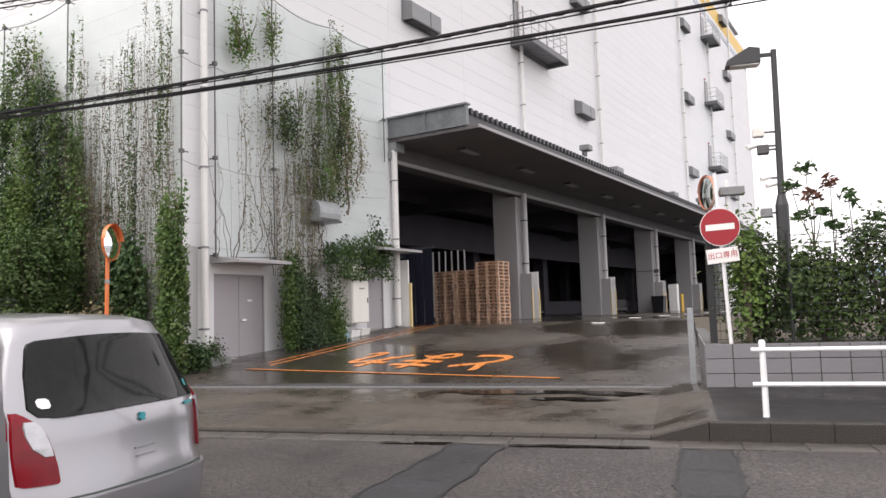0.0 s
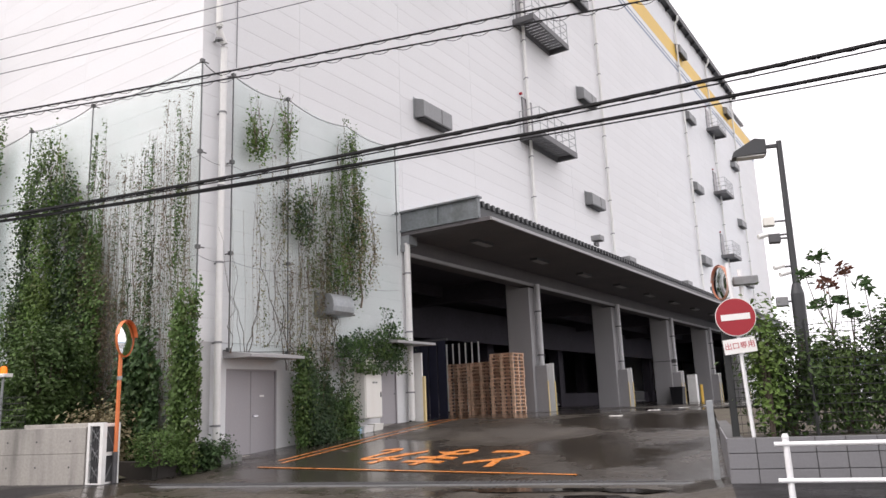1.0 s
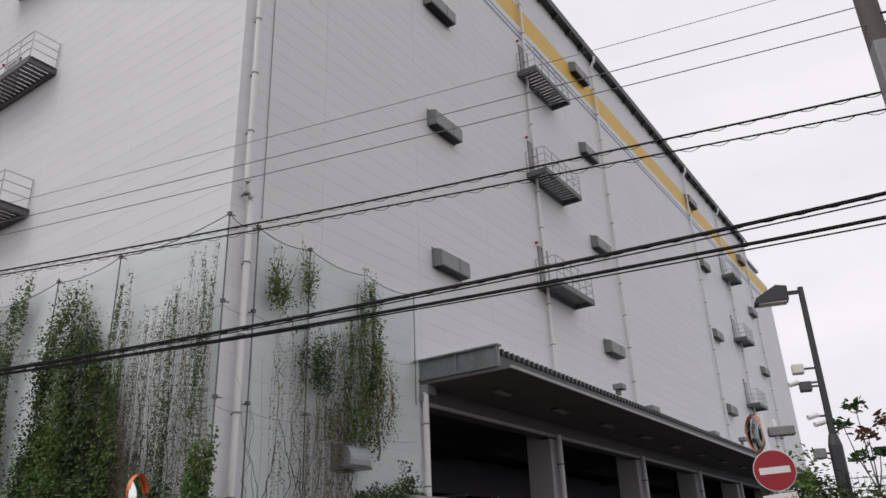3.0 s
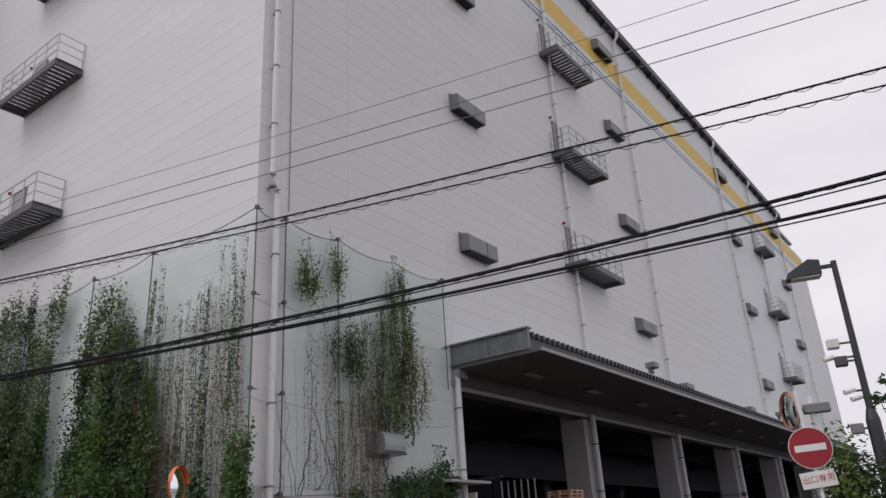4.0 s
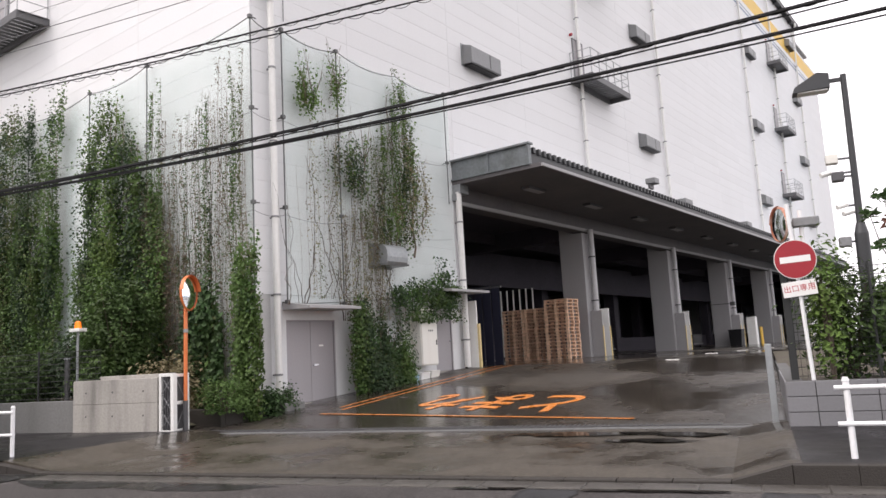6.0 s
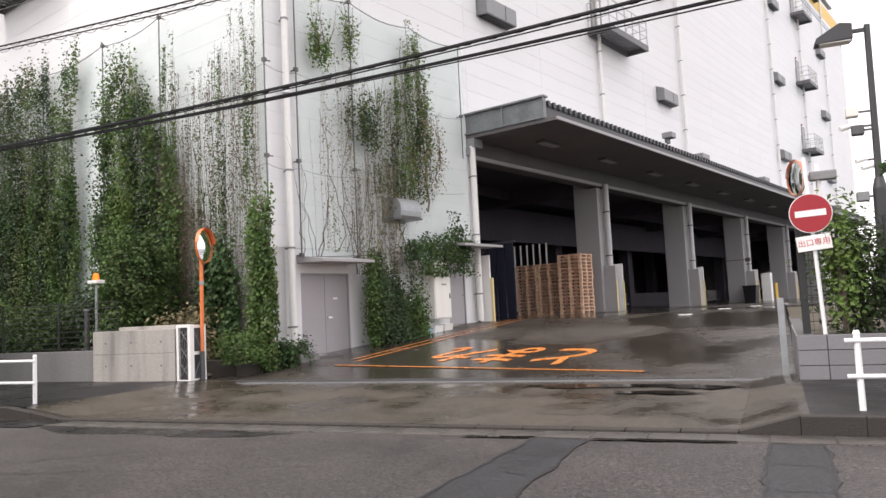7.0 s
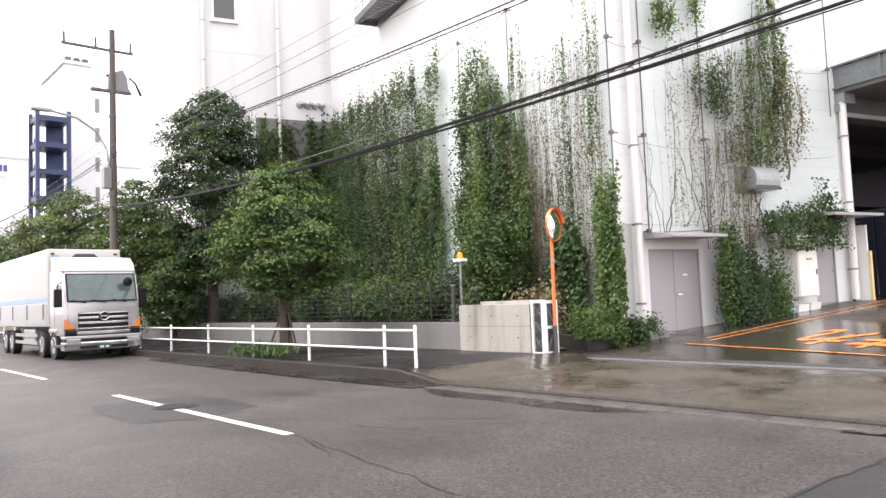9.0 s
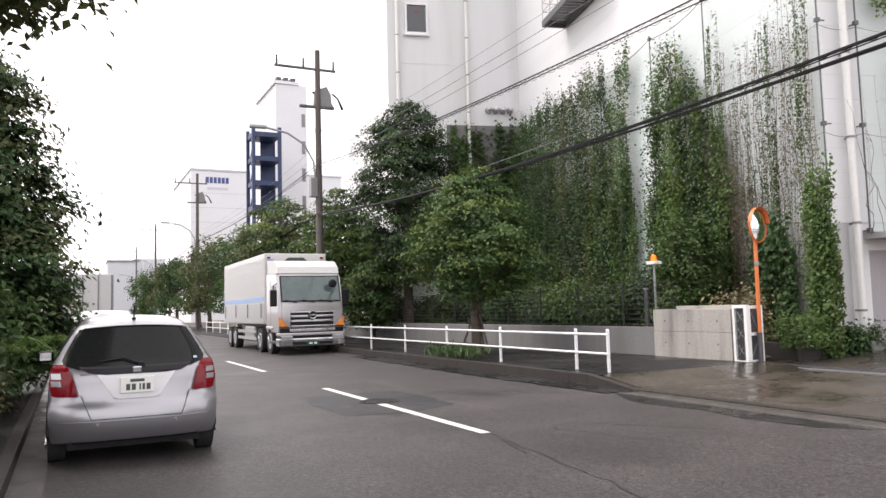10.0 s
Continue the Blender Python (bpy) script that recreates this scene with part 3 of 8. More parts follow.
def marking(name, pts, mat, label, lift=0.004):
    """A painted line through points on the yard or road, with its half width."""
    s = Shape()
    top = []
    for x, y, z, w in pts:
        top.append((x, y, z, w))
    prev = None
    for i, (x, y, z, w) in enumerate(top):
        a, b = top[max(i - 1, 0)], top[min(i + 1, len(top) - 1)]
        d = Vector((b[0] - a[0], b[1] - a[1], 0)).normalized()
        nrm = Vector((-d.y, d.x, 0)) * w
        q = [s.bm.verts.new((x + nrm.x, y + nrm.y, z + lift)), s.bm.verts.new((x - nrm.x, y - nrm.y, z + lift))]
        if prev:
            s.bm.faces.new((prev[0], q[0], q[1], prev[1]))
        prev = q
    return tagged(part(name, s, mat), label, "road marking", kind="structure")


def yard_line(name, p, q, half, label, n=12):
    pts = []
    for k in range(n + 1):
        t = k / n
        x, y = p[0] + (q[0] - p[0]) * t, p[1] + (q[1] - p[1]) * t
        pts.append((x, y, yard_height(x, y), half))
    marking(name, pts, ORANGE_LINE, label, 0.006)


def build_markings():
    for k, (a0, a1) in enumerate([(-14.6, -8.07), (-25.1, -19.8), (-36.2, -31), (-47.4, -42.2), (-58.6, -53.4), (-70, -64.6), (3, 8.5)]):
        s = Shape().quad(along(a0, 4.26, 0.005), along(a1, 4.26, 0.005), along(a1, 4.4, 0.005), along(a0, 4.4, 0.005))
        tagged(part("centre_dash", s, ROAD_WHITE), "worn white centre dash painted on the road", "road marking", "centre dashes", "structure")
    # patched repairs
    rnd = random.Random(5)

    def patch(pts, label, seal=0.0, z=0.004, mat=ASPHALT_PATCH, rough=0.035):
        edge = []
        for (a0, c0), (a1, c1) in zip(pts, pts[1:] + pts[:1]):
            n = max(2, int(math.hypot(a1 - a0, c1 - c0) / 0.22))
            for k in range(n):
                edge.append((a0 + (a1 - a0) * k / n + rnd.uniform(-rough, rough), c0 + (c1 - c0) * k / n + rnd.uniform(-rough, rough)))
        s = Shape()
        f = s.bm.faces.new([s.bm.verts.new(along(a, c, z)) for a, c in edge])
        bmesh.ops.triangulate(s.bm, faces=[f])
        tagged(part("asphalt_patch", s, mat), label, "road patch", kind="structure")
        if seal:
            line = [along(a, c) for a, c in edge + edge[:1]]
            marking("sealed_joint", [(p.x, p.y, z, rnd.uniform(0.4, 1.2) * seal) for p in line], SEALANT, "dark sealed joint round the patched asphalt")
    patch([(-13.3, 3.5), (-12.2, 3.35), (-10.55, 3.4), (-10.3, 4.2), (-10.8, 5.3), (-12.0, 5.35), (-13.3, 5.3)], "dark patched asphalt round the manhole cover")
    patch([(-2.75, 2.0), (-1.85, 2.0), (-1.88, 5.2), (-1.92, 8.19), (-2.5, 8.19), (-2.6, 5.4)], "dark strip of patched asphalt with sealed cracks", 0.018)
    patch([(-0.2, 1.5), (0.34, 1.5), (0.36, 5.0), (0.4, 8.19), (-0.1, 8.19), (-0.15, 5.0)], "dark strip of patched asphalt across the lane", 0.018)
    patch([(-10.1, 8.0), (-9.2, 7.65), (-8.0, 7.75), (-7.1, 7.6), (-6.1, 7.8), (-5.6, 8.1), (-7.0, 8.18), (-10.3, 8.18)], "wet darkened asphalt beside the gutter", mat=WET_TRACK)
    patch([(-24.0, 8.15), (-18.0, 7.95), (-14.0, 7.9), (-10.4, 8.0), (-10.2, 8.6), (-24.0, 8.62)], "wet darkened gutter along the kerb", z=0.014, mat=WET_TRACK)
    # water standing on the slab and in the gutter
    patch([(-4.1, 12.35), (-3.0, 12.15), (-1.9, 12.3), (-0.9, 12.0), (-0.5, 12.3), (-1.2, 12.6), (-2.6, 12.75), (-3.9, 12.7)], "dark standing water on the driveway slab", 0, 0.108, PUDDLE, 0.08)
    patch([(-2.3, 11.6), (-1.5, 11.4), (-0.9, 11.55), (-1.3, 11.8), (-2.1, 11.85)], "dark standing water on the driveway slab", 0, 0.1, PUDDLE, 0.08)
    patch([(-3.4, 8.08), (-2.6, 8.1), (-2.5, 8.22), (-3.3, 8.22)], "dark standing water in the gutter", 0, 0.016, PUDDLE, 0.02)
    patch([(-1.9, 8.1), (-1.0, 8.12), (-0.4, 8.14), (-0.4, 8.22), (-1.8, 8.22)], "dark standing water in the gutter", 0, 0.016, PUDDLE, 0.02)
    # sealed cracks
    for (a0, c0), (a1, c1) in [((-0.15, 5.0), (0.36, 5.1)), ((-0.13, 6.3), (0.37, 6.2)), ((-0.12, 7.2), (0.38, 7.1)), ((-2.5, 7.3), (-1.95, 7.2)), ((-2.3, 6.5), (-1.9, 6.3)), ((-10.8, 3.6), (-6.5, 6.9)), ((-7.5, 4.3), (-2.8, 3.6)), ((-8.0, 5.2), (-4.1, 6.4)), ((-8.05, 4.4), (-6.6, 4.0)), ((-18, 5.9), (-9, 6.6)), ((-30, 6.2), (-18, 5.9))]:
        n = max(4, int(math.hypot(a1 - a0, c1 - c0) / 0.25))
        pts = []
        for k in range(n + 1):
            t = k / n
            p = along(a0 + (a1 - a0) * t + rnd.uniform(-0.05, 0.05), c0 + (c1 - c0) * t + rnd.uniform(-0.05, 0.05))
            pts.append((p.x, p.y, 0.004, rnd.uniform(0.006, 0.017) if c1 > 8 else rnd.uniform(0.003, 0.008)))
        marking("sealed_crack", pts, SEALANT, "dark sealed crack in the asphalt")
    mh = thing("manhole_cover", road_pose(-11.89, 4.42), "rusty dark iron manhole cover set in the road", "manhole")
    s = Shape().cyl((0, 0, -0.05), (0, 0, 0.012), 0.36, n=28)
    part("ring", s, SEALANT, mh)
    s = Shape().cyl((0, 0, -0.05), (0, 0, 0.018), 0.31, n=28)
    for k in range(7):
        for j in range(7):
            x, y = (k - 3) * 0.085, (j - 3) * 0.085
            if math.hypot(x, y) < 0.28:
                s.box(x - 0.025, x + 0.025, y - 0.025, y + 0.025, 0.018, 0.023)
    part("lid", s, IRON, mh)
    # orange lines of the yard
    yard_line("orange_stop_line", (-13.3, 12.66), (-5.74, 13.21), 0.095, "worn orange stop line on the wet ramp")
    yard_line("orange_edge_line", (-13.5, 13.5), (-14.3, 22.6), 0.05, "worn orange line beside the wall")
    yard_line("orange_edge_line", (-13.15, 13.2), (-13.8, 22.6), 0.05, "worn orange line beside the wall")
    # stop lettering on the ramp, to be read on the way out
    me = text_mesh("とまれ", 1.0, ORANGE_LINE, "lettering", 0.018)
    n_v = len(me.vertices)
    co = np.empty(n_v * 3, np.float32)
    me.vertices.foreach_get("co", co)
    co = co.reshape(-1, 3)
    lo, hi = co.min(0), co.max(0)
    u, v = (co[:, 0] - lo[0]) / (hi[0] - lo[0]), (co[:, 1] - lo[1]) / (hi[1] - lo[1])
    x, y = -7.75 - 4.0 * u, 15.75 - 2.2 * v
    top = np.array([yard_height(a, b) for a, b in zip(x, y)]) + 0.008 + (co[:, 2] - lo[2])
    me.vertices.foreach_set("co", np.stack([x, y, top], 1).astype(np.float32).ravel())
    tagged(part("road_lettering", me, ORANGE_LINE), "worn orange stop lettering painted on the ramp", "road marking", kind="structure")
    # white studs of the lane on the deck
    for k in range(6):
        x, y = -8.4 + 0.02 * k, 22.5 + 3.6 * k
        s = Shape().box(x - 0.2, x + 0.2, y - 0.06, y + 0.06, yard_height(x, y) - 0.05, yard_height(x, y) + 0.02, 0.01)
        tagged(part("lane_stud", s, ROAD_WHITE), "small white stud set in the yard", "road stud", "lane studs")


# ---- the warehouse ----
TOP_Z = 34.3
PANEL_H, PANEL_L = 0.6, 5.3


def panel_mesh(length, height=PANEL_H):
    s = Shape().box(0.035, 0.06, 0.003, length - 0.003, 0.0025, height - 0.0025, 0.003)
    return s.mesh("wall_panel", WALL)


def build_facade():
    x = FACADE_X
    w = Shape()
    w.box(x - 0.5, x - 0.012, SIDE_Y + 0.06, 21.4, 3.3, TOP_Z - 0.1)
    w.box(x - 0.5, x - 0.012, 21.4, 74.5, 7.45, TOP_Z - 0.1)
    w.box(x - 0.5, x - 0.012, 74.5, 95.5, 0.9, 31.9)
    w.box(x - 0.5, x - 0.012, 74.5, 86.2, 31.9, TOP_Z - 0.1)
    wall = structure("wall_east", w, WALL_BACK, "tall white panelled warehouse wall above the loading dock", "wall")
    edges = [SIDE_Y, 16.1, 21.4, 26.7, 32.0, 37.3, 42.6, 47.9, 53.2, 58.5, 63.8, 69.1, 74.4, 79.7, 85.0, 90.3, 95.5]
    cache = {}
    far_v, far_f = [], []
    for k, (y0, y1) in enumerate(zip(edges, edges[1:])):
        z = 3.3 if k < 2 else (7.45 if k < 12 else 0.9)
        top = TOP_Z if y1 < 86 else 32.0
        while z < top - 0.05:
            h = min(PANEL_H, top - z)
            if k < 5:
                key = (round(y1 - y0, 2), round(h, 2))
                if key not in cache:
                    cache[key] = panel_mesh(*key)
                part("wall_panel", cache[key], WALL, wall, m=pose(x - 0.06, y0, z))
            else:
                b = len(far_v)
                a, c, d, e = y0 + 0.004, y1 - 0.004, z + 0.003, z + h - 0.003
                far_v += [(x - 0.012, a, d), (x - 0.012, c, d), (x - 0.012, c, e), (x - 0.012, a, e), (x, a, d), (x, c, d), (x, c, e), (x, a, e)]
                far_f += [(b + 4, b + 5, b + 6, b + 7), (b, b + 1, b + 5, b + 4), (b + 2, b + 3, b + 7, b + 6), (b + 1, b + 2, b + 6, b + 5), (b, b + 4, b + 7, b + 3)]
            z += PANEL_H
    ob = new("far_panels", raw_mesh("far_panels", far_v, far_f, WALL_FAR))
    ob.parent = wall
    ob["kind"] = "stuff"
    # plain base with doors and window, y from the corner to the dock
    holes = [(13.42, 15.2, 0.4, 2.64), (16.95, 18.15, 1.9, 3.05), (19.8, 20.75, 0.9, 3.2)]
    s = Shape()
    ys = sorted({SIDE_Y + 0.06, 21.4, *[h[0] for h in holes], *[h[1] for h in holes]})
    for y0, y1 in zip(ys, ys[1:]):
        hole = [h for h in holes if h[0] <= y0 and y1 <= h[1]]
        if hole:
            _, _, z0, z1 = hole[0]
            if z0 > 0.95:
                s.box(x - 0.45, x - 0.02, y0, y1, 0.0, z0)
            s.box(x - 0.45, x - 0.02, y0, y1, z1, 3.295)
        else:
            s.box(x - 0.45, x - 0.02, y0, y1, 0.0, 3.295)
    s.box(x - 0.5, x - 0.45, SIDE_Y + 0.1, 21.4, 0, 3.295)
    s.box(-38.6, x - 0.5, 20.9, 21.35, 0, 7.4)
    structure("wall_base", s, PLASTER, "white rendered wall base with doors and a window", "wall")
    # painted bands under the roof edge
    s = Shape().box(x, x + 0.004, SIDE_Y, 95.3, 30.2, 31.7)
    structure("yellow_band", s, YELLOW, "broad yellow band painted under the roof edge", "painted band")
    for z0, z1 in ((29.2, 29.42), (29.6, 29.74)):
        structure("blue_band", Shape().box(x, x + 0.004, SIDE_Y, 95.3, z0, z1), BLUE, "thin grey-blue line painted on the wall", "painted band")
    s = Shape().box(x - 0.6, x + 0.45, SIDE_Y - 0.4, 86.3, TOP_Z, TOP_Z + 0.55)
    for k in range(0, 37):
        s.box(x + 0.02, x + 0.4, 13 + 2 * k, 13.12 + 2 * k, TOP_Z - 0.25, TOP_Z)
    structure("roof_edge", s, EAVE, "dark metal eave along the roof", "roof")
    structure("roof", Shape().box(-62, x - 0.6, SIDE_Y - 0.2, 95.4, TOP_Z - 0.3, TOP_Z), PLASTER, "flat roof of the warehouse", "roof")
    structure("wall_north", Shape().box(-62, x - 0.5, 95.1, 95.5, 0.9, 31.9), PLASTER, "white back wall of the warehouse", "wall")


def build_side():
    y = SIDE_Y
    wall = structure("wall_south", Shape().box(-38.6, FACADE_X - 0.012, y + 0.012, y + 0.5, 0, TOP_Z - 0.1), WALL_BACK, "tall white panelled warehouse wall behind climbing vines", "wall")
    edges = [-38.6, -36.6, -31.3, -26.0, -20.7, FACADE_X - 0.0]
    cache = {}
    for x0, x1 in zip(edges, edges[1:]):
        z = 0.3
        while z < TOP_Z - 0.05:
            h = min(PANEL_H, TOP_Z - z)
            key = (round(x1 - x0, 2), round(h, 2))
            if key not in cache:
                cache[key] = Shape().box(0.003, key[0] - 0.003, 0, 0.025, 0.0025, h - 0.0025, 0.003).mesh("wall_panel", WALL)
            part("wall_panel", cache[key], WALL, wall, m=pose(x0, y, z))
            z += PANEL_H
    # the stair block that stands forward
    s = Shape().box(-38.9, -38.6, 5.5, y + 0.3, 0, TOP_Z)
    s.box(-64, -38.6, 5.2, 5.5, 0, TOP_Z)
    for z in (14.6, 20.5, 26.4, 32.3):
        s.box(-38.6, -38.585, 5.52, y, z, z + 0.03)
    blk = structure("stair_block_wall", s, PLASTER, "white rendered wall of the stair block with round vents", "wall")
    s = Shape().box(-38.61, -38.56, 8.3, y, 0.8, 11.3)
    structure("stained_lower_wall", s, LOW_WALL, "damp grey lower wall overgrown with creeper", "wall")
    win = thing("stair_window", pose(-38.58, 6.78, 17.05), "grey stair window in a white surround", "window")
    part("window_frame", Shape().box(0, 0.1, -0.62, 0.62, -0.85, -0.75).box(0, 0.1, -0.62, 0.62, 0.75, 0.85).box(0, 0.1, -0.62, -0.52, -0.75, 0.75).box(0, 0.1, 0.52, 0.62, -0.75, 0.75), WHITE_PAINT, win)
    part("pane", Shape().box(0, 0.03, -0.52, 0.52, -0.75, 0.75), GLASS_DARK, win)
    part("mark", Shape().prism([(-0.08, 0.42), (0.08, 0.42), (0, 0.28)], "x", 0.03, 0.036), RED, win, "small red marker triangle")
    part("window_sill", Shape().box(0, 0.16, -0.7, 0.7, -0.95, -0.86, 0.01), WHITE_PAINT, win)
    hood = Shape().cyl((0, 0, 0), (0.3, 0, 0), 0.15, 0.15, n=14).ball((0.3, 0, 0), 0.15, 0.15, 0.15, 12)
    hm = hood.mesh("hood", ALUMINIUM, True)
    for k in range(4):
        v = thing("round_wall_vent", pose(-38.58, 10.63 + 0.4 * k, 12.14), "small round steel wall vent hood", "vent", "round wall vents")
        part("hood", hm, ALUMINIUM, v)
        part("collar", Shape().cyl((0, 0, 0), (0.02, 0, 0), 0.18, n=16), DUCT, v)


def build_dock():
    x = FACADE_X
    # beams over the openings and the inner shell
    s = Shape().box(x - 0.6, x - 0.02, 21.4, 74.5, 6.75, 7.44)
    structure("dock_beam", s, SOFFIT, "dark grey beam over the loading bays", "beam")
    s = Shape().box(x - 0.2, x + 0.05, 21.4, 74.5, 6.76, 6.9, 0.02)
    structure("beam_edge", s, COLUMN, "pale painted lower edge of the dock beam", "beam")
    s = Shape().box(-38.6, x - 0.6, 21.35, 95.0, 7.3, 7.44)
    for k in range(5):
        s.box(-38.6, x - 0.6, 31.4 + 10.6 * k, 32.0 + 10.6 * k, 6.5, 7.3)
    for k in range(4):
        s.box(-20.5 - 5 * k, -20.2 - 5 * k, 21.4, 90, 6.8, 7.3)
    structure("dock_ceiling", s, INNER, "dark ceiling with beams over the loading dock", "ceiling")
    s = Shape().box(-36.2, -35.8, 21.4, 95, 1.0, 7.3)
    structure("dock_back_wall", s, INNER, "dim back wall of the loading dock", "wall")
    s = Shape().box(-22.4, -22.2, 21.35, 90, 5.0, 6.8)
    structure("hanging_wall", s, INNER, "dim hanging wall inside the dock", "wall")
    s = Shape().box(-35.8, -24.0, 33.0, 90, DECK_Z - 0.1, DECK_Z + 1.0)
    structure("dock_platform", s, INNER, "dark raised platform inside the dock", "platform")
    for k in range(5):
        y = COLUMN_Y + 10.55 * k
        col = thing("dock_column", pose(x, y, DECK_Z - 0.15), "tall grey painted concrete column of the dock", "column", "dock columns")
        part("shaft", Shape().box(-1.2, -0.02, 0, 1.05, 0, 5.79, 0.02), COLUMN, col)
        part("head", Shape().box(-1.2, -0.61, 0.02, 1.03, 5.79, 6.39, 0.01), COLUMN, col)
        if k == 2:
            part("strap", Shape().box(-1.22, 0.0, -0.02, 1.07, 2.95, 3.0).box(-0.02, 0.3, 0.3, 0.55, 2.85, 3.1), BRACKET, col, "dark strap with a small box")
        g = thing("pipe_guard", pose(x, y + 0.22, DECK_Z - 0.15), "grey steel pipe guard with yellow edge strips", "guard", "pipe guards")
        part("board", Shape().box(0.0, 0.55, -0.02, 0.04, 0, 2.2, 0.01), COLUMN, g)
        part("board", Shape().box(0.0, 0.55, 0.7, 0.76, 0, 2.3, 0.01), SIGN_WHITE, g)
        part("edge_strip", Shape().box(0.55, 0.58, -0.03, 0.05, 0.0, 1.5), GUARD_STRIP, g, "yellowed edge strip")
        part("edge_strip", Shape().box(0.55, 0.58, 0.69, 0.77, 0.0, 1.5), GUARD_STRIP, g, "yellowed edge strip")
        p = thing("drain_pipe", pose(x + 0.18, y + 0.5, DECK_Z - 0.1), "grey drain pipe on the dock column", "pipe", "dock drain pipes")
        part("pipe", Shape().cyl((0, 0, 0), (0, 0, 5.9), 0.13, n=14), PIPE_GREY, p, smooth=True)
        for z in (0.6, 2.6, 4.6):
            part("clamp", Shape().cyl((0, 0, z), (0, 0, z + 0.06), 0.15, n=14).box(-0.25, 0, -0.02, 0.02, z, z + 0.05), BRACKET, p)
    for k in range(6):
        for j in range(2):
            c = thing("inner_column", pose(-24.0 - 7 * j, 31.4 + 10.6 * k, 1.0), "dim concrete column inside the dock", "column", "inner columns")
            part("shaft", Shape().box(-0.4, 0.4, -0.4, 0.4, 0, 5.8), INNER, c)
    # post and guard at the first bay
    g = thing("pipe_guard", pose(x, 21.5, 1.0), "pale steel pipe guard with a yellowed edge strip", "guard", "pipe guards")
    part("board", Shape().box(0.0, 0.5, 0.0, 0.06, 0, 2.3, 0.01), SIGN_WHITE, g)
    part("edge_strip", Shape().box(0.5, 0.6, 0.0, 0.08, 0.0, 1.5, 0.01), GUARD_STRIP, g, "yellowed edge strip")


def build_canopy():
    x0, x1 = FACADE_X, -12.1
    y0, y1 = 21.2, 79.5
    c = thing("dock_canopy", pose(0, 0, 0), "long grey steel canopy over the loading dock", "canopy", kind="structure")
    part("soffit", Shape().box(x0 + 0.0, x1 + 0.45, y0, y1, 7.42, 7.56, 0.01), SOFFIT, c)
    part("soffit_edge", Shape().box(x1 + 0.45, x1 + 0.52, y0 - 0.02, y1, 7.42, 7.52), COLUMN, c)
    part("end_girder", Shape().box(x0, x1, y0 + 0.02, y0 + 0.1, 7.58, 8.3).box(x0, x1 + 0.06, y0 - 0.08, y0 + 0.2, 8.26, 8.32).box(x0, x1, y0 - 0.06, y0 + 0.2, 7.56, 7.62)
         .box(x0 + 1.55, x0 + 1.6, y0 - 0.05, y0 + 0.05, 7.6, 8.28).box(x1 - 0.04, x1 + 0.02, y0 - 0.05, y0 + 0.12, 7.6, 8.28), GIRDER, c, "weathered galvanised end girder")
    part("deck", Shape().box(x0, x1 - 0.1, y0 + 0.1, y1, 8.1, 8.2), STEEL, c)
    part("fascia", Shape().box(x1 - 0.08, x1 - 0.02, y0 + 0.1, y1, 7.56, 8.16), LAMP_POST, c)
    rib = Shape().box(0, 0.1, -0.07, 0.07, 0.0, 0.2, 0.008).mesh("rib", LAMP_POST)
    n = int((y1 - y0) / 0.36)
    for k in range(n):
        part("rib", rib, LAMP_POST, c, m=pose(x1 - 0.04, y0 + 0.3 + 0.36 * k, 7.98))
    part("bearing_bracket", Shape().box(x0, x0 + 0.35, y0 - 0.02, y0 + 0.5, 7.1, 7.42, 0.01).box(x0 - 0.05, x0 + 0.2, y0 - 0.05, y0 + 0.25, 6.85, 7.1), STEEL, c)
    for k in range(10):
        y = 24.0 + 4.9 * k
        l = thing("soffit_lamp", pose(-13.6, y, 7.42), "shallow unlit rectangular lamp under the canopy", "lamp", "soffit lamps")
        part("housing", Shape().box(-0.18, 0.18, -0.6, 0.6, -0.09, 0.0, 0.01), DARK_STEEL, l)
        part("diffuser", Shape().box(-0.14, 0.14, -0.55, 0.55, -0.105, -0.085), COLUMN, l)
    for y in (31.5, 52.5):
        f = thing("floodlight", pose(x1 + 0.1, y, 8.2), "small grey floodlight on the canopy edge", "lamp", "canopy floodlights")
        part("bracket", Shape().box(-0.05, 0.05, -0.2, 0.2, 0, 0.3), DARK_STEEL, f)
        part("head", Shape().box(-0.15, 0.3, -0.25, 0.25, 0.2, 0.45, 0.03), DUCT, f)
    for y in (36.5, 47.0, 58.0, 68.0):
        f = thing("edge_bracket", pose(x1 - 0.1, y, 8.2), "grey steel bracket on the canopy edge", "bracket", "canopy brackets")
        part("plate", Shape().box(-0.4, 0.15, -0.5, 0.5, 0, 0.22, 0.01), DUCT, f)


build_ground()
build_markings()
build_facade()
build_side()
build_dock()
build_canopy()


# ---- things on the warehouse ----
def add_duct(y, z, length=2.2):
    d = thing("exhaust_duct", pose(FACADE_X, y, z), "grey sheet-steel exhaust duct box on the wall", "duct", "exhaust ducts")
    s = Shape().prism([(0, 0.0), (0.42, -0.04), (0.45, 0.0), (0.45, 0.58), (0.42, 0.63), (0, 0.78)], "y", 0, length)
    part("casing", s, DUCT, d)
    part("seam", Shape().box(0.44, 0.46, length * 0.62, length * 0.64, 0.02, 0.6), DARK_STEEL, d)
    part("flange", Shape().box(0, 0.02, -0.06, length + 0.06, -0.06, 0.82), STEEL, d)
    part("outlet_grille", Shape().box(0.05, 0.38, 0.08, length - 0.08, -0.07, -0.02), PLASTIC_BLACK, d)


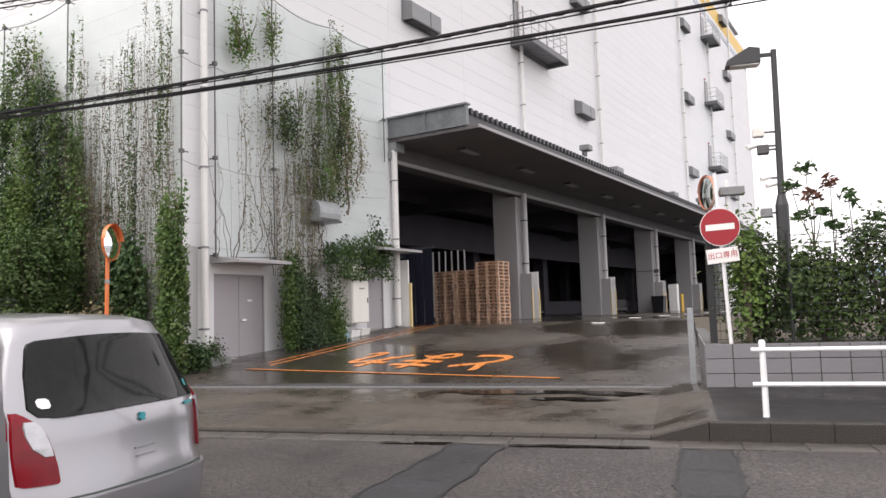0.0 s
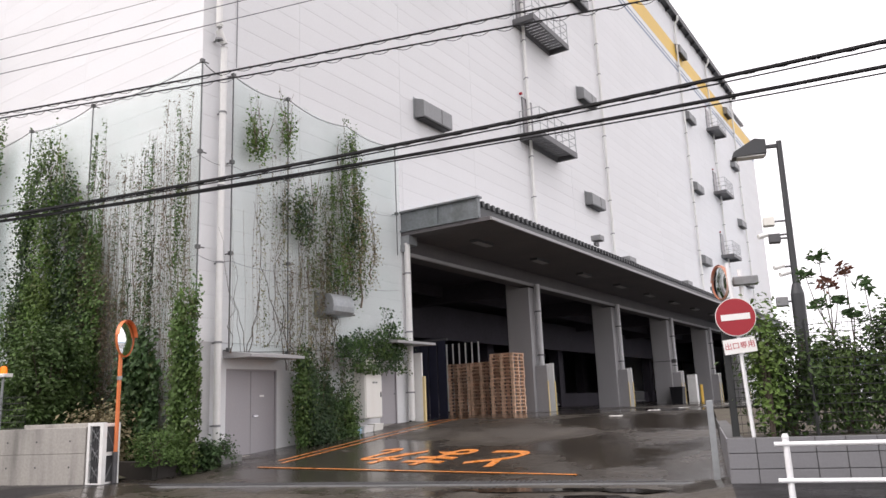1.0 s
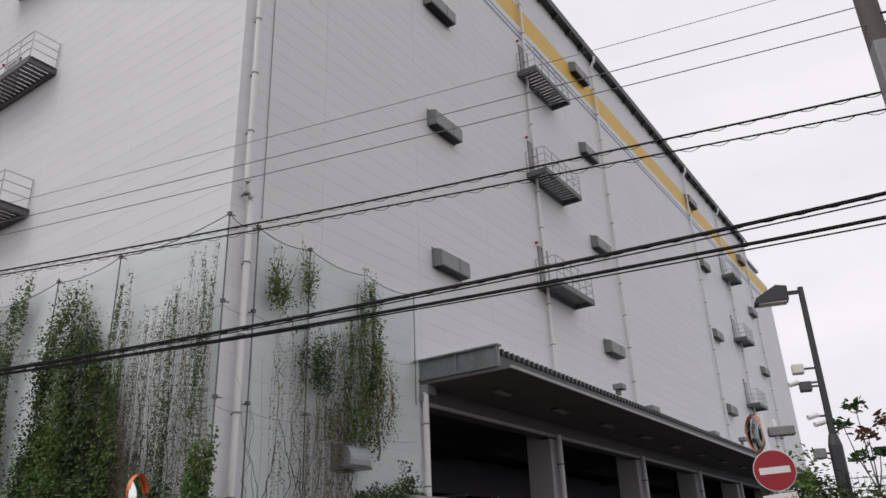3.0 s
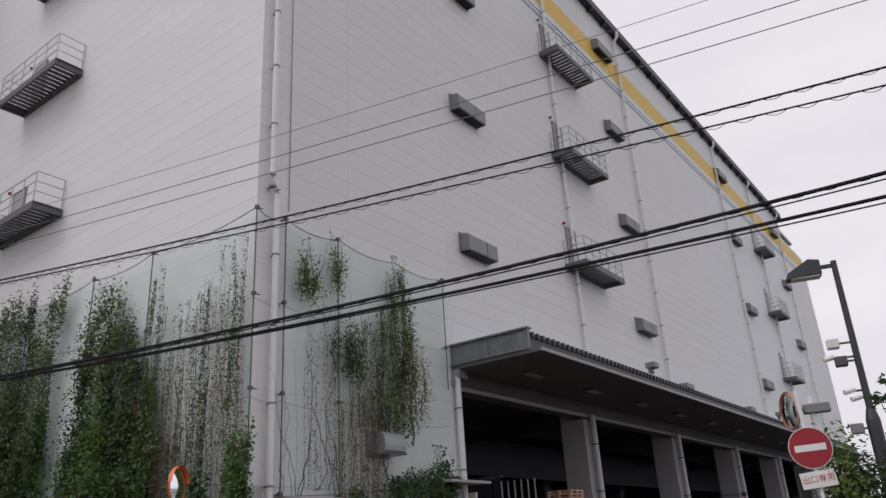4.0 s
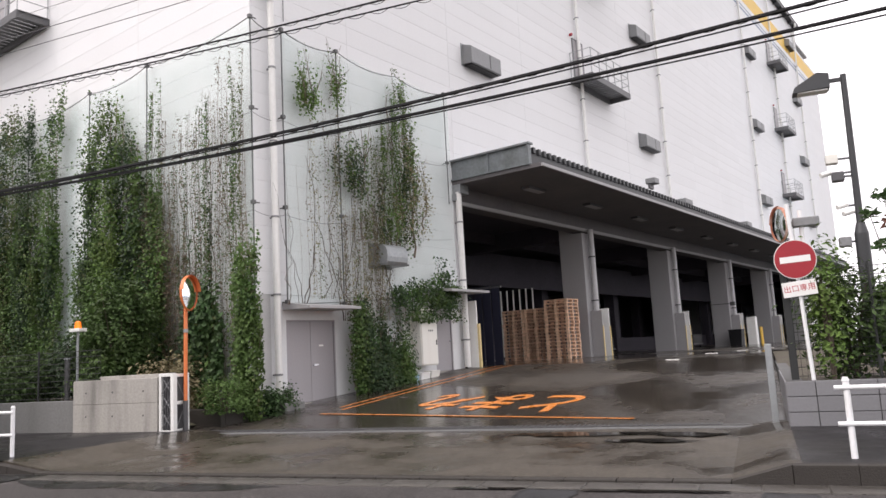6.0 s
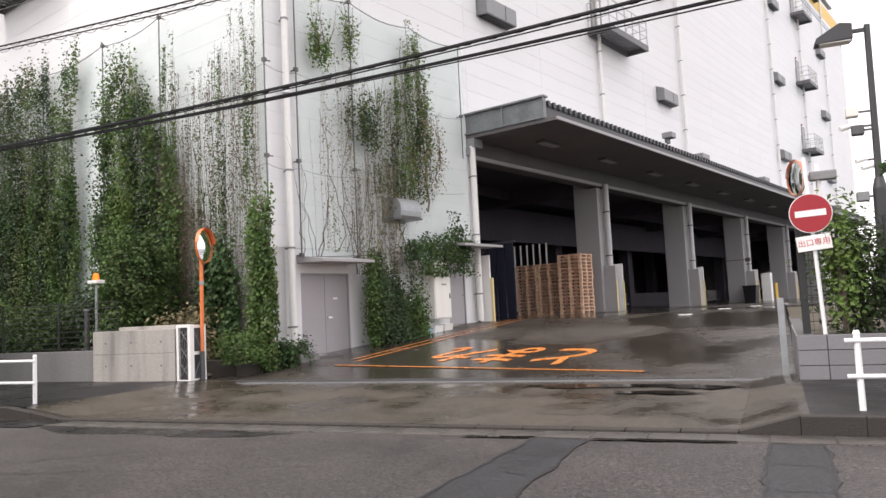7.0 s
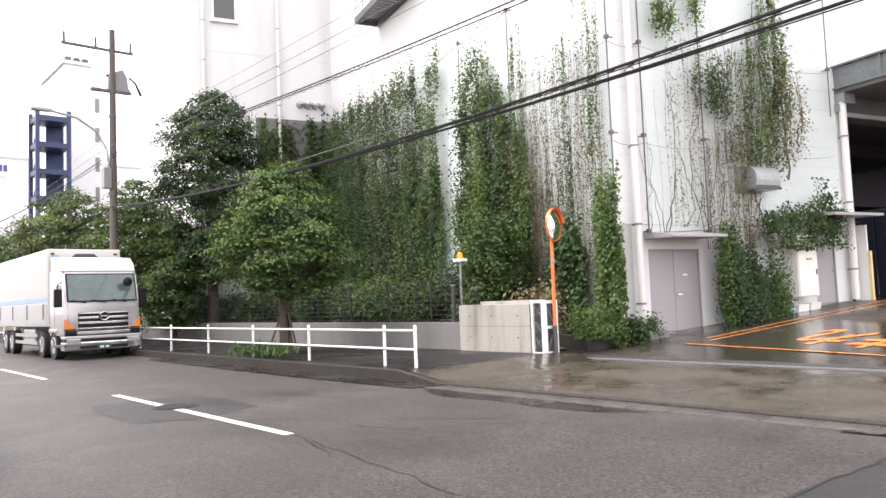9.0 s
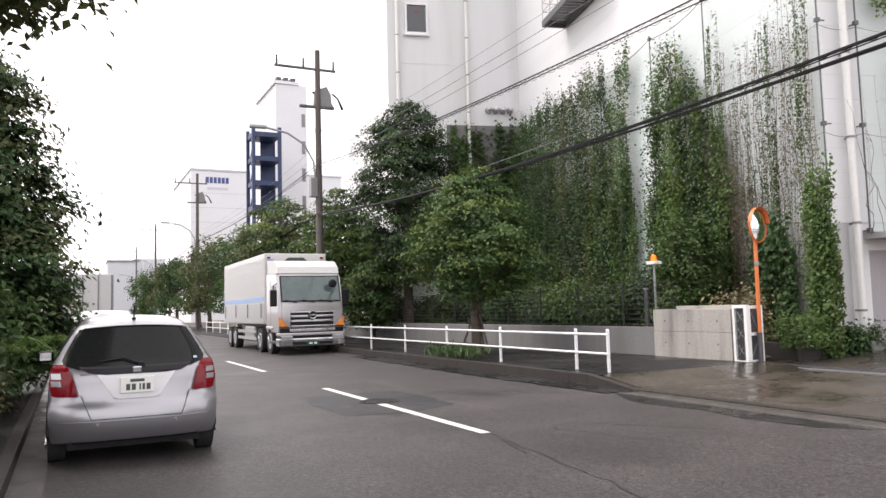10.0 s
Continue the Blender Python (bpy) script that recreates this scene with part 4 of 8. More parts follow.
def add_balcony(m, length=5.2, label="dark steel escape balcony with zinc railing"):
    """A balcony that stands out along local x, its length along local y."""
    b = thing("escape_balcony", m, label, "balcony", "escape balconies")
    depth = 1.15
    part("floor_frame", Shape().box(0, depth, 0, 0.1, -0.28, 0.0).box(0, depth, length - 0.1, length, -0.28, 0.0).box(depth - 0.08, depth, 0.1, length - 0.1, -0.28, 0.0).box(0, 0.08, 0.1, length - 0.1, -0.28, 0.0), BALCONY, b)
    for k in range(int(length / 0.3)):
        part("floor_slat", Shape().box(0.08, depth - 0.08, 0.14 + 0.3 * k, 0.36 + 0.3 * k, -0.05, -0.02), BALCONY, b)
    n = 6
    for k in range(n):
        y = 0.03 + (length - 0.06) * k / (n - 1)
        part("post", Shape().cyl((depth - 0.04, y, 0), (depth - 0.04, y, 1.22), 0.025, n=6), RAILING, b)
    for y in (0.03, length - 0.03):
        part("post", Shape().cyl((0.06, y, 0), (0.06, y, 1.22), 0.025, n=6), RAILING, b)
    for z in (0.42, 0.82, 1.22):
        part("rail", Shape().tube([(0.03, 0.03, z), (depth - 0.04, 0.03, z), (depth - 0.04, length - 0.03, z), (0.03, length - 0.03, z)], 0.02, 6), RAILING, b)
    part("door_leaf", Shape().box(0, 0.05, 0.5, 1.4, 0.0, 2.05, 0.01), DOOR, b, "grey steel escape door")
    part("door_frame", Shape().box(0, 0.06, 0.42, 0.5, 0, 2.12).box(0, 0.06, 1.4, 1.48, 0, 2.12).box(0, 0.06, 0.42, 1.48, 2.05, 2.13), DUCT, b)
    part("alarm_lamp", Shape().cyl((0.05, 0.2, 2.2), (0.18, 0.2, 2.2), 0.07, n=10), RED, b, "small red alarm lamp")


def add_pipe(m, height, radius, mat, label, elbow=0.0):
    p = thing("drain_pipe", m, label, "pipe", "wall drain pipes")
    if elbow:
        part("pipe", Shape().cyl((0, 0, 0), (0, 0, elbow), radius, n=14), mat, p, smooth=True)
        part("elbow", Shape().tube([(0, 0, elbow), (0, 0, elbow + 0.12), (0, -0.1, elbow + 0.28), (0, -0.18, elbow + 0.42), (0, -0.18, elbow + 0.6)], radius * 1.15, 12), mat, p, smooth=True)
        part("pipe", Shape().cyl((0, -0.18, elbow + 0.55), (0, -0.18, height), radius, n=14), mat, p, smooth=True)
    else:
        part("pipe", Shape().cyl((0, 0, 0), (0, 0, height), radius, n=14), mat, p, smooth=True)
    z = 0.9
    while z < height - 0.3:
        yy = -0.18 if elbow and z > elbow else 0.0
        part("clamp", Shape().cyl((0, yy, z), (0, yy, z + 0.05), radius + 0.015, n=14).box(-0.22, 0, yy - 0.02, yy + 0.02, z, z + 0.04), DUCT, p)
        z += 2.05
    return p


def build_wall_things():
    for z in (12.25, 18.6, 25.0):
        add_duct(22.3, z, 2.0)
        add_duct(39.0, z, 2.0)
        add_duct(63.6, z, 2.2)
        add_duct(81.0, z, 2.2)
    add_duct(39.0, 31.1)
    add_duct(63.0, 31.0, 2.2)
    add_duct(80.4, 30.8, 2.2)
    for z in (14.1, 20.2, 26.5):
        add_balcony(pose(FACADE_X, 31.2, z), 4.3)
        add_balcony(pose(FACADE_X, 71.5, z), 3.2)
    for z in (14.35, 20.65, 26.95):
        add_balcony(pose(-31.35, SIDE_Y, z, 0, 0, -90), 4.8)
    add_pipe(pose(FACADE_X + 0.2, 12.95, 0.3), TOP_Z - 0.3, 0.088, PIPE, "white drain pipe with an offset elbow at the building corner", 11.0)
    for y in (32.05, 42.65, 63.0, 73.6, 84.2):
        p = add_pipe(pose(FACADE_X + 0.16, y, 8.2), TOP_Z - 9.2, 0.085, PIPE, "pale drain pipe down the white wall")
        part("gooseneck", Shape().tube([(0, 0, 25.0), (0.02, 0, 25.3), (0.14, 0, 25.55), (0.3, 0, 25.75), (0.32, 0, 26.12)], 0.1, 10), PIPE, p, smooth=True)
    add_pipe(pose(FACADE_X + 0.2, 21.27, 1.05), 6.1, 0.11, PIPE, "white drain pipe at the edge of the dock")
    add_pipe(pose(-38.45, 5.7, 0.8), 33.0, 0.09, PIPE, "white drain pipe on the stair block")
    add_pipe(pose(-38.45, 9.5, 0.8), 33.0, 0.09, PIPE, "white drain pipe on the stair block")
    # lightning cable down the facade
    c = thing("wall_cable", pose(FACADE_X + 0.03, 13.55, 11.0), "thin grey cable down the white wall", "cable")
    part("wire", Shape().cyl((0, 0, 0), (0, 0, 22), 0.012, n=5), CABLE_GREY, c)
    # double door with canopy
    d = thing("double_door", pose(FACADE_X - 0.12, 13.42, 0.42), "closed grey double steel door in the white wall", "door")
    part("leaf", Shape().box(0, 0.05, 0.04, 0.885, 0.03, 2.18, 0.008), DOOR, d)
    leaf = part("leaf", Shape().box(0, 0.05, 0.895, 1.74, 0.03, 2.18, 0.008), DOOR, d)
    part("handle", Shape().cyl((0.05, 0.98, 1.0), (0.11, 0.98, 1.0), 0.03, n=10).box(0.1, 0.12, 0.94, 1.1, 0.98, 1.02), CHROME, leaf)
    part("plate", Shape().box(0.05, 0.056, 1.2, 1.36, 1.5, 1.55), SIGN_WHITE, leaf)
    part("door_frame", Shape().box(-0.04, 0.1, 0, 0.04, 0, 2.22).box(-0.04, 0.1, 1.74, 1.78, 0, 2.22).box(-0.04, 0.1, 0.04, 1.74, 2.18, 2.22), DOOR, d)
    part("threshold", Shape().box(-0.05, 0.3, 0, 1.78, -0.25, 0.02, 0.01), BARE_CONCRETE, d)
    h = thing("door_canopy", pose(FACADE_X - 0.02, 13.3, 2.9), "thin grey sheet canopy over the double door", "canopy")
    part("sheet", Shape().prism([(0, 0.0), (1.05, -0.02), (1.05, 0.05), (0, 0.2)], "y", 0, 1.9), COLUMN, h)
    d = thing("steel_door", pose(FACADE_X - 0.12, 19.8, 0.95), "closed grey steel door beside the dock", "door")
    leaf = part("leaf", Shape().box(0, 0.05, 0.04, 0.91, 0.03, 2.2, 0.008), DOOR, d)
    part("handle", Shape().cyl((0.05, 0.85, 1.0), (0.11, 0.85, 1.0), 0.03, n=10), CHROME, leaf)
    part("door_frame", Shape().box(-0.04, 0.1, 0, 0.04, 0, 2.25).box(-0.04, 0.1, 0.91, 0.95, 0, 2.25).box(-0.04, 0.1, 0.04, 0.91, 2.21, 2.25), DOOR, d)
    part("threshold", Shape().box(-0.05, 0.12, 0, 0.95, -0.2, 0.02), BARE_CONCRETE, d)
    h = thing("door_canopy", pose(FACADE_X - 0.02, 19.5, 3.55), "thin grey sheet canopy over the steel door", "canopy")
    part("sheet", Shape().prism([(0, 0.0), (1.0, -0.02), (1.0, 0.06), (0, 0.15)], "y", 0, 2.2), COLUMN, h)
    w = thing("window", pose(FACADE_X - 0.15, 16.95, 1.9), "aluminium sliding window with frosted panes", "window")
    for y0, y1 in ((0.03, 0.6), (0.6, 1.17)):
        p = part("sash", Shape().box(0, 0.04, y0, y0 + 0.04, 0.03, 1.12).box(0, 0.04, y1 - 0.04, y1, 0.03, 1.12).box(0, 0.04, y0 + 0.04, y1 - 0.04, 0.03, 0.07).box(0, 0.04, y0 + 0.04, y1 - 0.04, 1.08, 1.12), ALUMINIUM, w)
        part("pane", Shape().box(0.012, 0.024, y0 + 0.04, y1 - 0.04, 0.07, 1.08), FAR_GREY, p)
    part("window_frame", Shape().box(-0.03, 0.1, 0, 0.03, 0, 1.15).box(-0.03, 0.1, 1.17, 1.2, 0, 1.15).box(-0.03, 0.1, 0.03, 1.17, 1.12, 1.15).box(-0.03, 0.16, 0.03, 1.17, 0, 0.03), ALUMINIUM, w)
    # rounded vent hood
    v = thing("vent_hood", pose(FACADE_X, 16.75, 4.25), "rounded stainless vent hood on the wall", "vent")
    poly = [(0, 0.0), (0.62, 0.0), (0.7, 0.1), (0.72, 0.25)] + [(0.72 - 0.32 + 0.32 * math.cos(a), 0.33 + 0.32 * math.sin(a)) for a in [0.2 * k for k in range(1, 8)]] + [(0, 0.66)]
    part("hood", Shape().prism(poly, "y", 0, 0.95), STEEL, v)
    part("flange", Shape().box(0, 0.015, -0.05, 1.0, -0.05, 0.72), DUCT, v)
    part("trim", Shape().box(0.0, 0.74, -0.01, 0.01, 0.0, 0.05), DUCT, v)
    part("trim", Shape().box(0.0, 0.74, 0.94, 0.96, 0.0, 0.05), DUCT, v)
    # distribution cabinet
    c = thing("electric_cabinet", pose(FACADE_X + 0.1, 18.45, 1.2), "cream steel electric cabinet hung on the wall", "cabinet")
    c.scale = (0.9, 0.88, 1.06)
    part("body", Shape().box(-0.1, 0.4, 0, 0.95, 0, 1.62, 0.02), CREAM, c)
    dr = part("door", Shape().box(0.4, 0.43, 0.03, 0.92, 0.03, 1.28, 0.008), CREAM, c)
    part("lock", Shape().box(0.43, 0.45, 0.83, 0.87, 0.6, 0.75), DARK_STEEL, dr)
    part("upper_flap", Shape().box(0.4, 0.43, 0.03, 0.92, 1.31, 1.58, 0.008), CREAM, c)
    part("warning_mark", Shape().cyl((0.43, 0.5, 1.44), (0.436, 0.5, 1.44), 0.06, n=14), MARK_BLACK, c)
    part("hood", Shape().box(-0.1, 0.48, -0.03, 0.98, 1.62, 1.68, 0.01), CREAM, c)
    part("label_bars", Shape().box(0.43, 0.434, 0.4, 0.46, 1.0, 1.05).box(0.43, 0.434, 0.5, 0.56, 1.0, 1.05).box(0.43, 0.434, 0.6, 0.66, 1.0, 1.05), MARK_BLACK, c)
    # three small plant boxes on the ground beneath
    for y, mt, lb in ((17.75, FAR_BLUE, "pale blue plastic planter box"), (18.3, SIGN_WHITE, "white plastic planter box"), (18.8, CREAM, "cream plastic planter box")):
        z = yard_height(-14.9, y)
        b = thing("planter_box", pose(-14.9, y, z), lb + " on the ground", "planter", "planter boxes")
        part("tub", Shape().prism([(-0.12, 0), (0.12, 0), (0.15, 0.2), (-0.15, 0.2)], "y", 0, 0.42), mt, b)
        part("rim", Shape().box(-0.16, 0.16, -0.01, 0.43, 0.19, 0.22, 0.008), mt, b)
    # low concrete planter before the corner
    z = 0.15
    p = thing("concrete_planter", pose(-15.2, 10.9, z), "low mossy concrete planter before the corner", "planter")
    part("rim", Shape().box(-0.9, 0.6, -0.1, 0.02, 0, 0.4, 0.02).box(-0.9, 0.6, 1.3, 1.42, 0, 0.42, 0.02).box(0.48, 0.6, 0.02, 1.3, 0, 0.4, 0.02), KERB, p)
    part("soil", Shape().box(-0.9, 0.48, 0.02, 1.3, 0, 0.33), SOIL, p)
    p = thing("concrete_planter", pose(-15.2, 13.05, 0.25), "small concrete planter beside the door", "planter")
    part("rim", Shape().box(0, 0.6, -0.35, 0.3, 0, 0.28, 0.02), LOW_WALL, p)


def build_net():
    """The climbing net: cables and fine mesh before both walls."""
    top, low = 10.62, 3.05
    off = 0.2
    n = thing("climbing_net", pose(0, 0, 0), "pale green climbing net on steel cables before the wall", "net")
    yw, xw = SIDE_Y - off, FACADE_X + off
    part("mesh_sheet", net_sheet([(-38.3, yw), (-15.0, yw)], 0.9, top), NET, n)
    part("mesh_sheet", net_sheet([(xw, 13.3), (xw, 20.9)], low, top), NET, n)
    posts = [(-15.05, yw, 0.6), (-19.9, yw, 0.8), (-23.25, yw, 0.8), (-27.5, yw, 0.8), (-31.8, yw, 0.8), (-36.0, yw, 0.8), (xw, 13.3, low), (xw, 15.4, low), (xw, 20.7, low + 3.6)]
    for x, y, z in posts:
        part("cable_post", Shape().cyl((x, y, z), (x, y, top), 0.02, n=6), BRACKET, n)
        for zz in (top, top - 2.5, top - 5.0, low + 0.05):
            if zz > z - 0.1:
                if y < 12.3:
                    part("stand_off", Shape().cyl((x, y, zz), (x, SIDE_Y, zz), 0.018, n=6).box(x - 0.05, x + 0.05, y - 0.05, y + 0.05, zz - 0.05, zz + 0.05), BRACKET, n)
                else:
                    part("stand_off", Shape().cyl((x, y, zz), (FACADE_X, y, zz), 0.018, n=6).box(x - 0.05, x + 0.05, y - 0.05, y + 0.05, zz - 0.05, zz + 0.05), BRACKET, n)
    def sag(a, b, drop):
        return [Vector(a).lerp(Vector(b), k / 8) - Vector((0, 0, drop * 4 * (k / 8) * (1 - k / 8))) for k in range(9)]
    tops = [(-38.3, yw, top), (-36.0, yw, top), (-31.8, yw, top), (-27.5, yw, top), (-23.25, yw, top), (-19.9, yw, top), (-15.05, yw, top), (xw, 13.3, top), (xw, 15.4, top), (xw, 18.1, top - 0.05), (xw, 20.7, top)]
    for a, b in zip(tops, tops[1:]):
        part("top_cable", Shape().tube(sag(a, b, 0.18), 0.014, 5), BRACKET, n)
        for dz in (2.6, 5.2):
            if a[2] - dz > 3:
                part("tie_wire", Shape().tube(sag((a[0], a[1], a[2] - dz), (b[0], b[1], b[2] - dz), 0.1), 0.007, 4), CABLE_GREY, n)
    part("bottom_cable", Shape().tube(sag((xw, 13.3, low), (xw, 20.7, low + 0.6), 0.1), 0.012, 5), BRACKET, n)


def net_sheet(line, z0, z1):
    s = Shape()
    (xa, ya), (xb, yb) = line
    k = 8
    prev = None
    for i in range(k + 1):
        t = i / k
        x, y = xa + (xb - xa) * t, ya + (yb - ya) * t
        sagz = 0.16 * abs(math.sin(t * math.pi * 3))
        q = [s.bm.verts.new((x, y, z0)), s.bm.verts.new((x, y, z1 - sagz))]
        if prev:
            s.bm.faces.new((prev[0], q[0], q[1], prev[1]))
        prev = q
    return s


def build_pallets():
    """Stacks of wooden pallets at the first bay."""
    W, D, H = 1.2, 1.05, 0.148

    deck = Shape().box(0, W, 0, 0.1, H - 0.022, H).mesh("deck_board", PALLET)
    sole = Shape().box(0, W, 0, 0.1, 0, 0.02).mesh("base_board", PALLET)
    block = Shape().box(0, 0.13, 0, 0.09, 0.022, H - 0.046).mesh("block", PALLET)
    cross = Shape().box(0, 0.12, 0, D, H - 0.045, H - 0.023).mesh("cross_board", PALLET)
    pieces = [("deck_board", deck, 0, k * (D - 0.1) / 5) for k in range(6)]
    pieces += [("base_board", sole, 0, y) for y in (0, (D - 0.1) / 2, D - 0.1)]
    ends = (0, (D - 0.09) / 2, D - 0.09)
    pieces += [("block", block, x, y) for y in ends for x in (0, (W - 0.13) / 2, W - 0.13)]
    pieces += [("cross_board", cross, x, 0) for x in (0, (W - 0.12) / 2, W - 0.12)]
    rnd = random.Random(3)
    base = DECK_Z + 0.0
    for x, y, count in ((-16.2, 28.7, 17), (-17.4, 29.0, 15), (-18.55, 29.0, 15)):
        for k in range(count):
            z = base + k * (H + 0.002)
            p = thing("wooden_pallet", pose(x + rnd.uniform(-0.02, 0.02), y + rnd.uniform(-0.02, 0.02), z, 0, 0, rnd.uniform(-1, 1)), "stacked reddish-brown wooden pallet" if k else "bottom wooden pallet of a stack on the dock floor", "pallet", "pallet stacks")
            p.scale = (0.93, 1, 1)
            for nm, me, px, py in pieces:
                part(nm, me, PALLET, p, m=pose(px, py, 0))
    # steel posts of a cage behind the pallets
    c = thing("roll_cage", pose(-21.3, 33.0, base), "pale steel post cage behind the pallets", "cage")
    part("base_frame", Shape().box(-0.1, 2.2, -0.1, 1.0, 0.05, 0.15, 0.01), DARK_STEEL, c)
    for k in range(6):
        part("post", Shape().cyl((0.1 + 0.38 * k, 0.1, 0.1), (0.1 + 0.38 * k, 0.1, 3.55), 0.045, n=8), SIGN_WHITE, c)
    cur = thing("strip_curtain", pose(-16.1, 24.5, base - 0.1), "dark blue plastic strip curtain in the dock", "curtain")
    for k in range(7):
        part("strip", Shape().box(-0.42 * k, -0.42 * k + 0.36, 0, 0.01, 0.05, 3.1), CURTAIN, cur)
    part("rail", Shape().box(-2.7, 0.45, -0.03, 0.04, 3.0, 3.08), DARK_STEEL, cur)
    # far things in the bays
    for k, (x, y) in enumerate([(-19.0, 39.5), (-18.5, 49.0), (-18.2, 52.2)]):
        b = thing("trolley", pose(x, y, DECK_Z), "dark loaded trolley standing in the dock", "trolley", "dock trolleys")
        part("bed", Shape().box(-0.6, 0.6, -1.0, 1.0, 0.2, 0.3, 0.01), DARK_STEEL, b)
        part("load", Shape().box(-0.55, 0.55, -0.9, 0.9, 0.3, 0.9, 0.03), PLASTIC_BLACK, b)
        for sx in (-0.45, 0.45):
            for sy in (-0.8, 0.8):
                part("wheel", Shape().cyl((sx - 0.03, sy, 0.1), (sx + 0.03, sy, 0.1), 0.1, n=12), TYRE, b)
    b = thing("waste_bin", pose(-14.8, 51.5, DECK_Z), "black lidded waste bin by the column", "bin")
    part("body", Shape().prism([(-0.35, 0), (0.35, 0), (0.42, 1.0), (-0.42, 1.0)], "y", -0.35, 0.35), PLASTIC_BLACK, b)
    part("lid", Shape().box(-0.45, 0.45, -0.4, 0.4, 1.0, 1.07, 0.02), PLASTIC_BLACK, b)
    b = thing("control_box", pose(-14.6, 54.6, DECK_Z), "white control box with a protecting post", "box")
    part("body", Shape().box(-0.3, 0.3, -0.25, 0.25, 0, 1.9, 0.02), SIGN_WHITE, b)
    for dy in (0.9, 1.2):
        s = thing("yellow_bollard", pose(-14.3, 54.6 + dy, DECK_Z), "orange-yellow steel bollard on the yard", "bollard", "yellow bollards")
        part("post", Shape().cyl((0, 0, 0), (0, 0, 1.2), 0.07, n=10), YELLOW, s)
    l = thing("bay_lamp", pose(-30, 38.0, 4.0), "small lit lamp deep in the dock", "lamp")
    part("bulb", Shape().ball((0, 0, 0), 0.08), BEACON, l)
    part("stem", Shape().cyl((0, 0, 0.06), (0, 0, 3.3), 0.015, n=5), DARK_STEEL, l)


build_wall_things()
build_net()
build_pallets()


# ---- street furniture ----
PAVE_Z = 0.19


def guard_rail(name_label, posts, c, ext0=0.0, ext1=0.0, high=0.8):
    g = thing("guard_rail", road_pose(posts[0], c, PAVE_Z), name_label, "guard rail")
    o = posts[0]
    for a in posts:
        p = part("post", Shape().cyl((a - o, 0, -0.1), (a - o, 0, high + 0.01), 0.034, n=12), WHITE_PAINT, g, smooth=True)
        part("cap", Shape().cyl((a - o, 0, high + 0.01), (a - o, 0, high + 0.05), 0.04, 0.026, n=12), WHITE_PAINT, p)
    for z in (0.36, high - 0.06):
        part("rail", Shape().cyl((-ext0, -0.02, z), (posts[-1] - o + ext1, -0.02, z), 0.026, n=10), WHITE_PAINT, g, smooth=True)


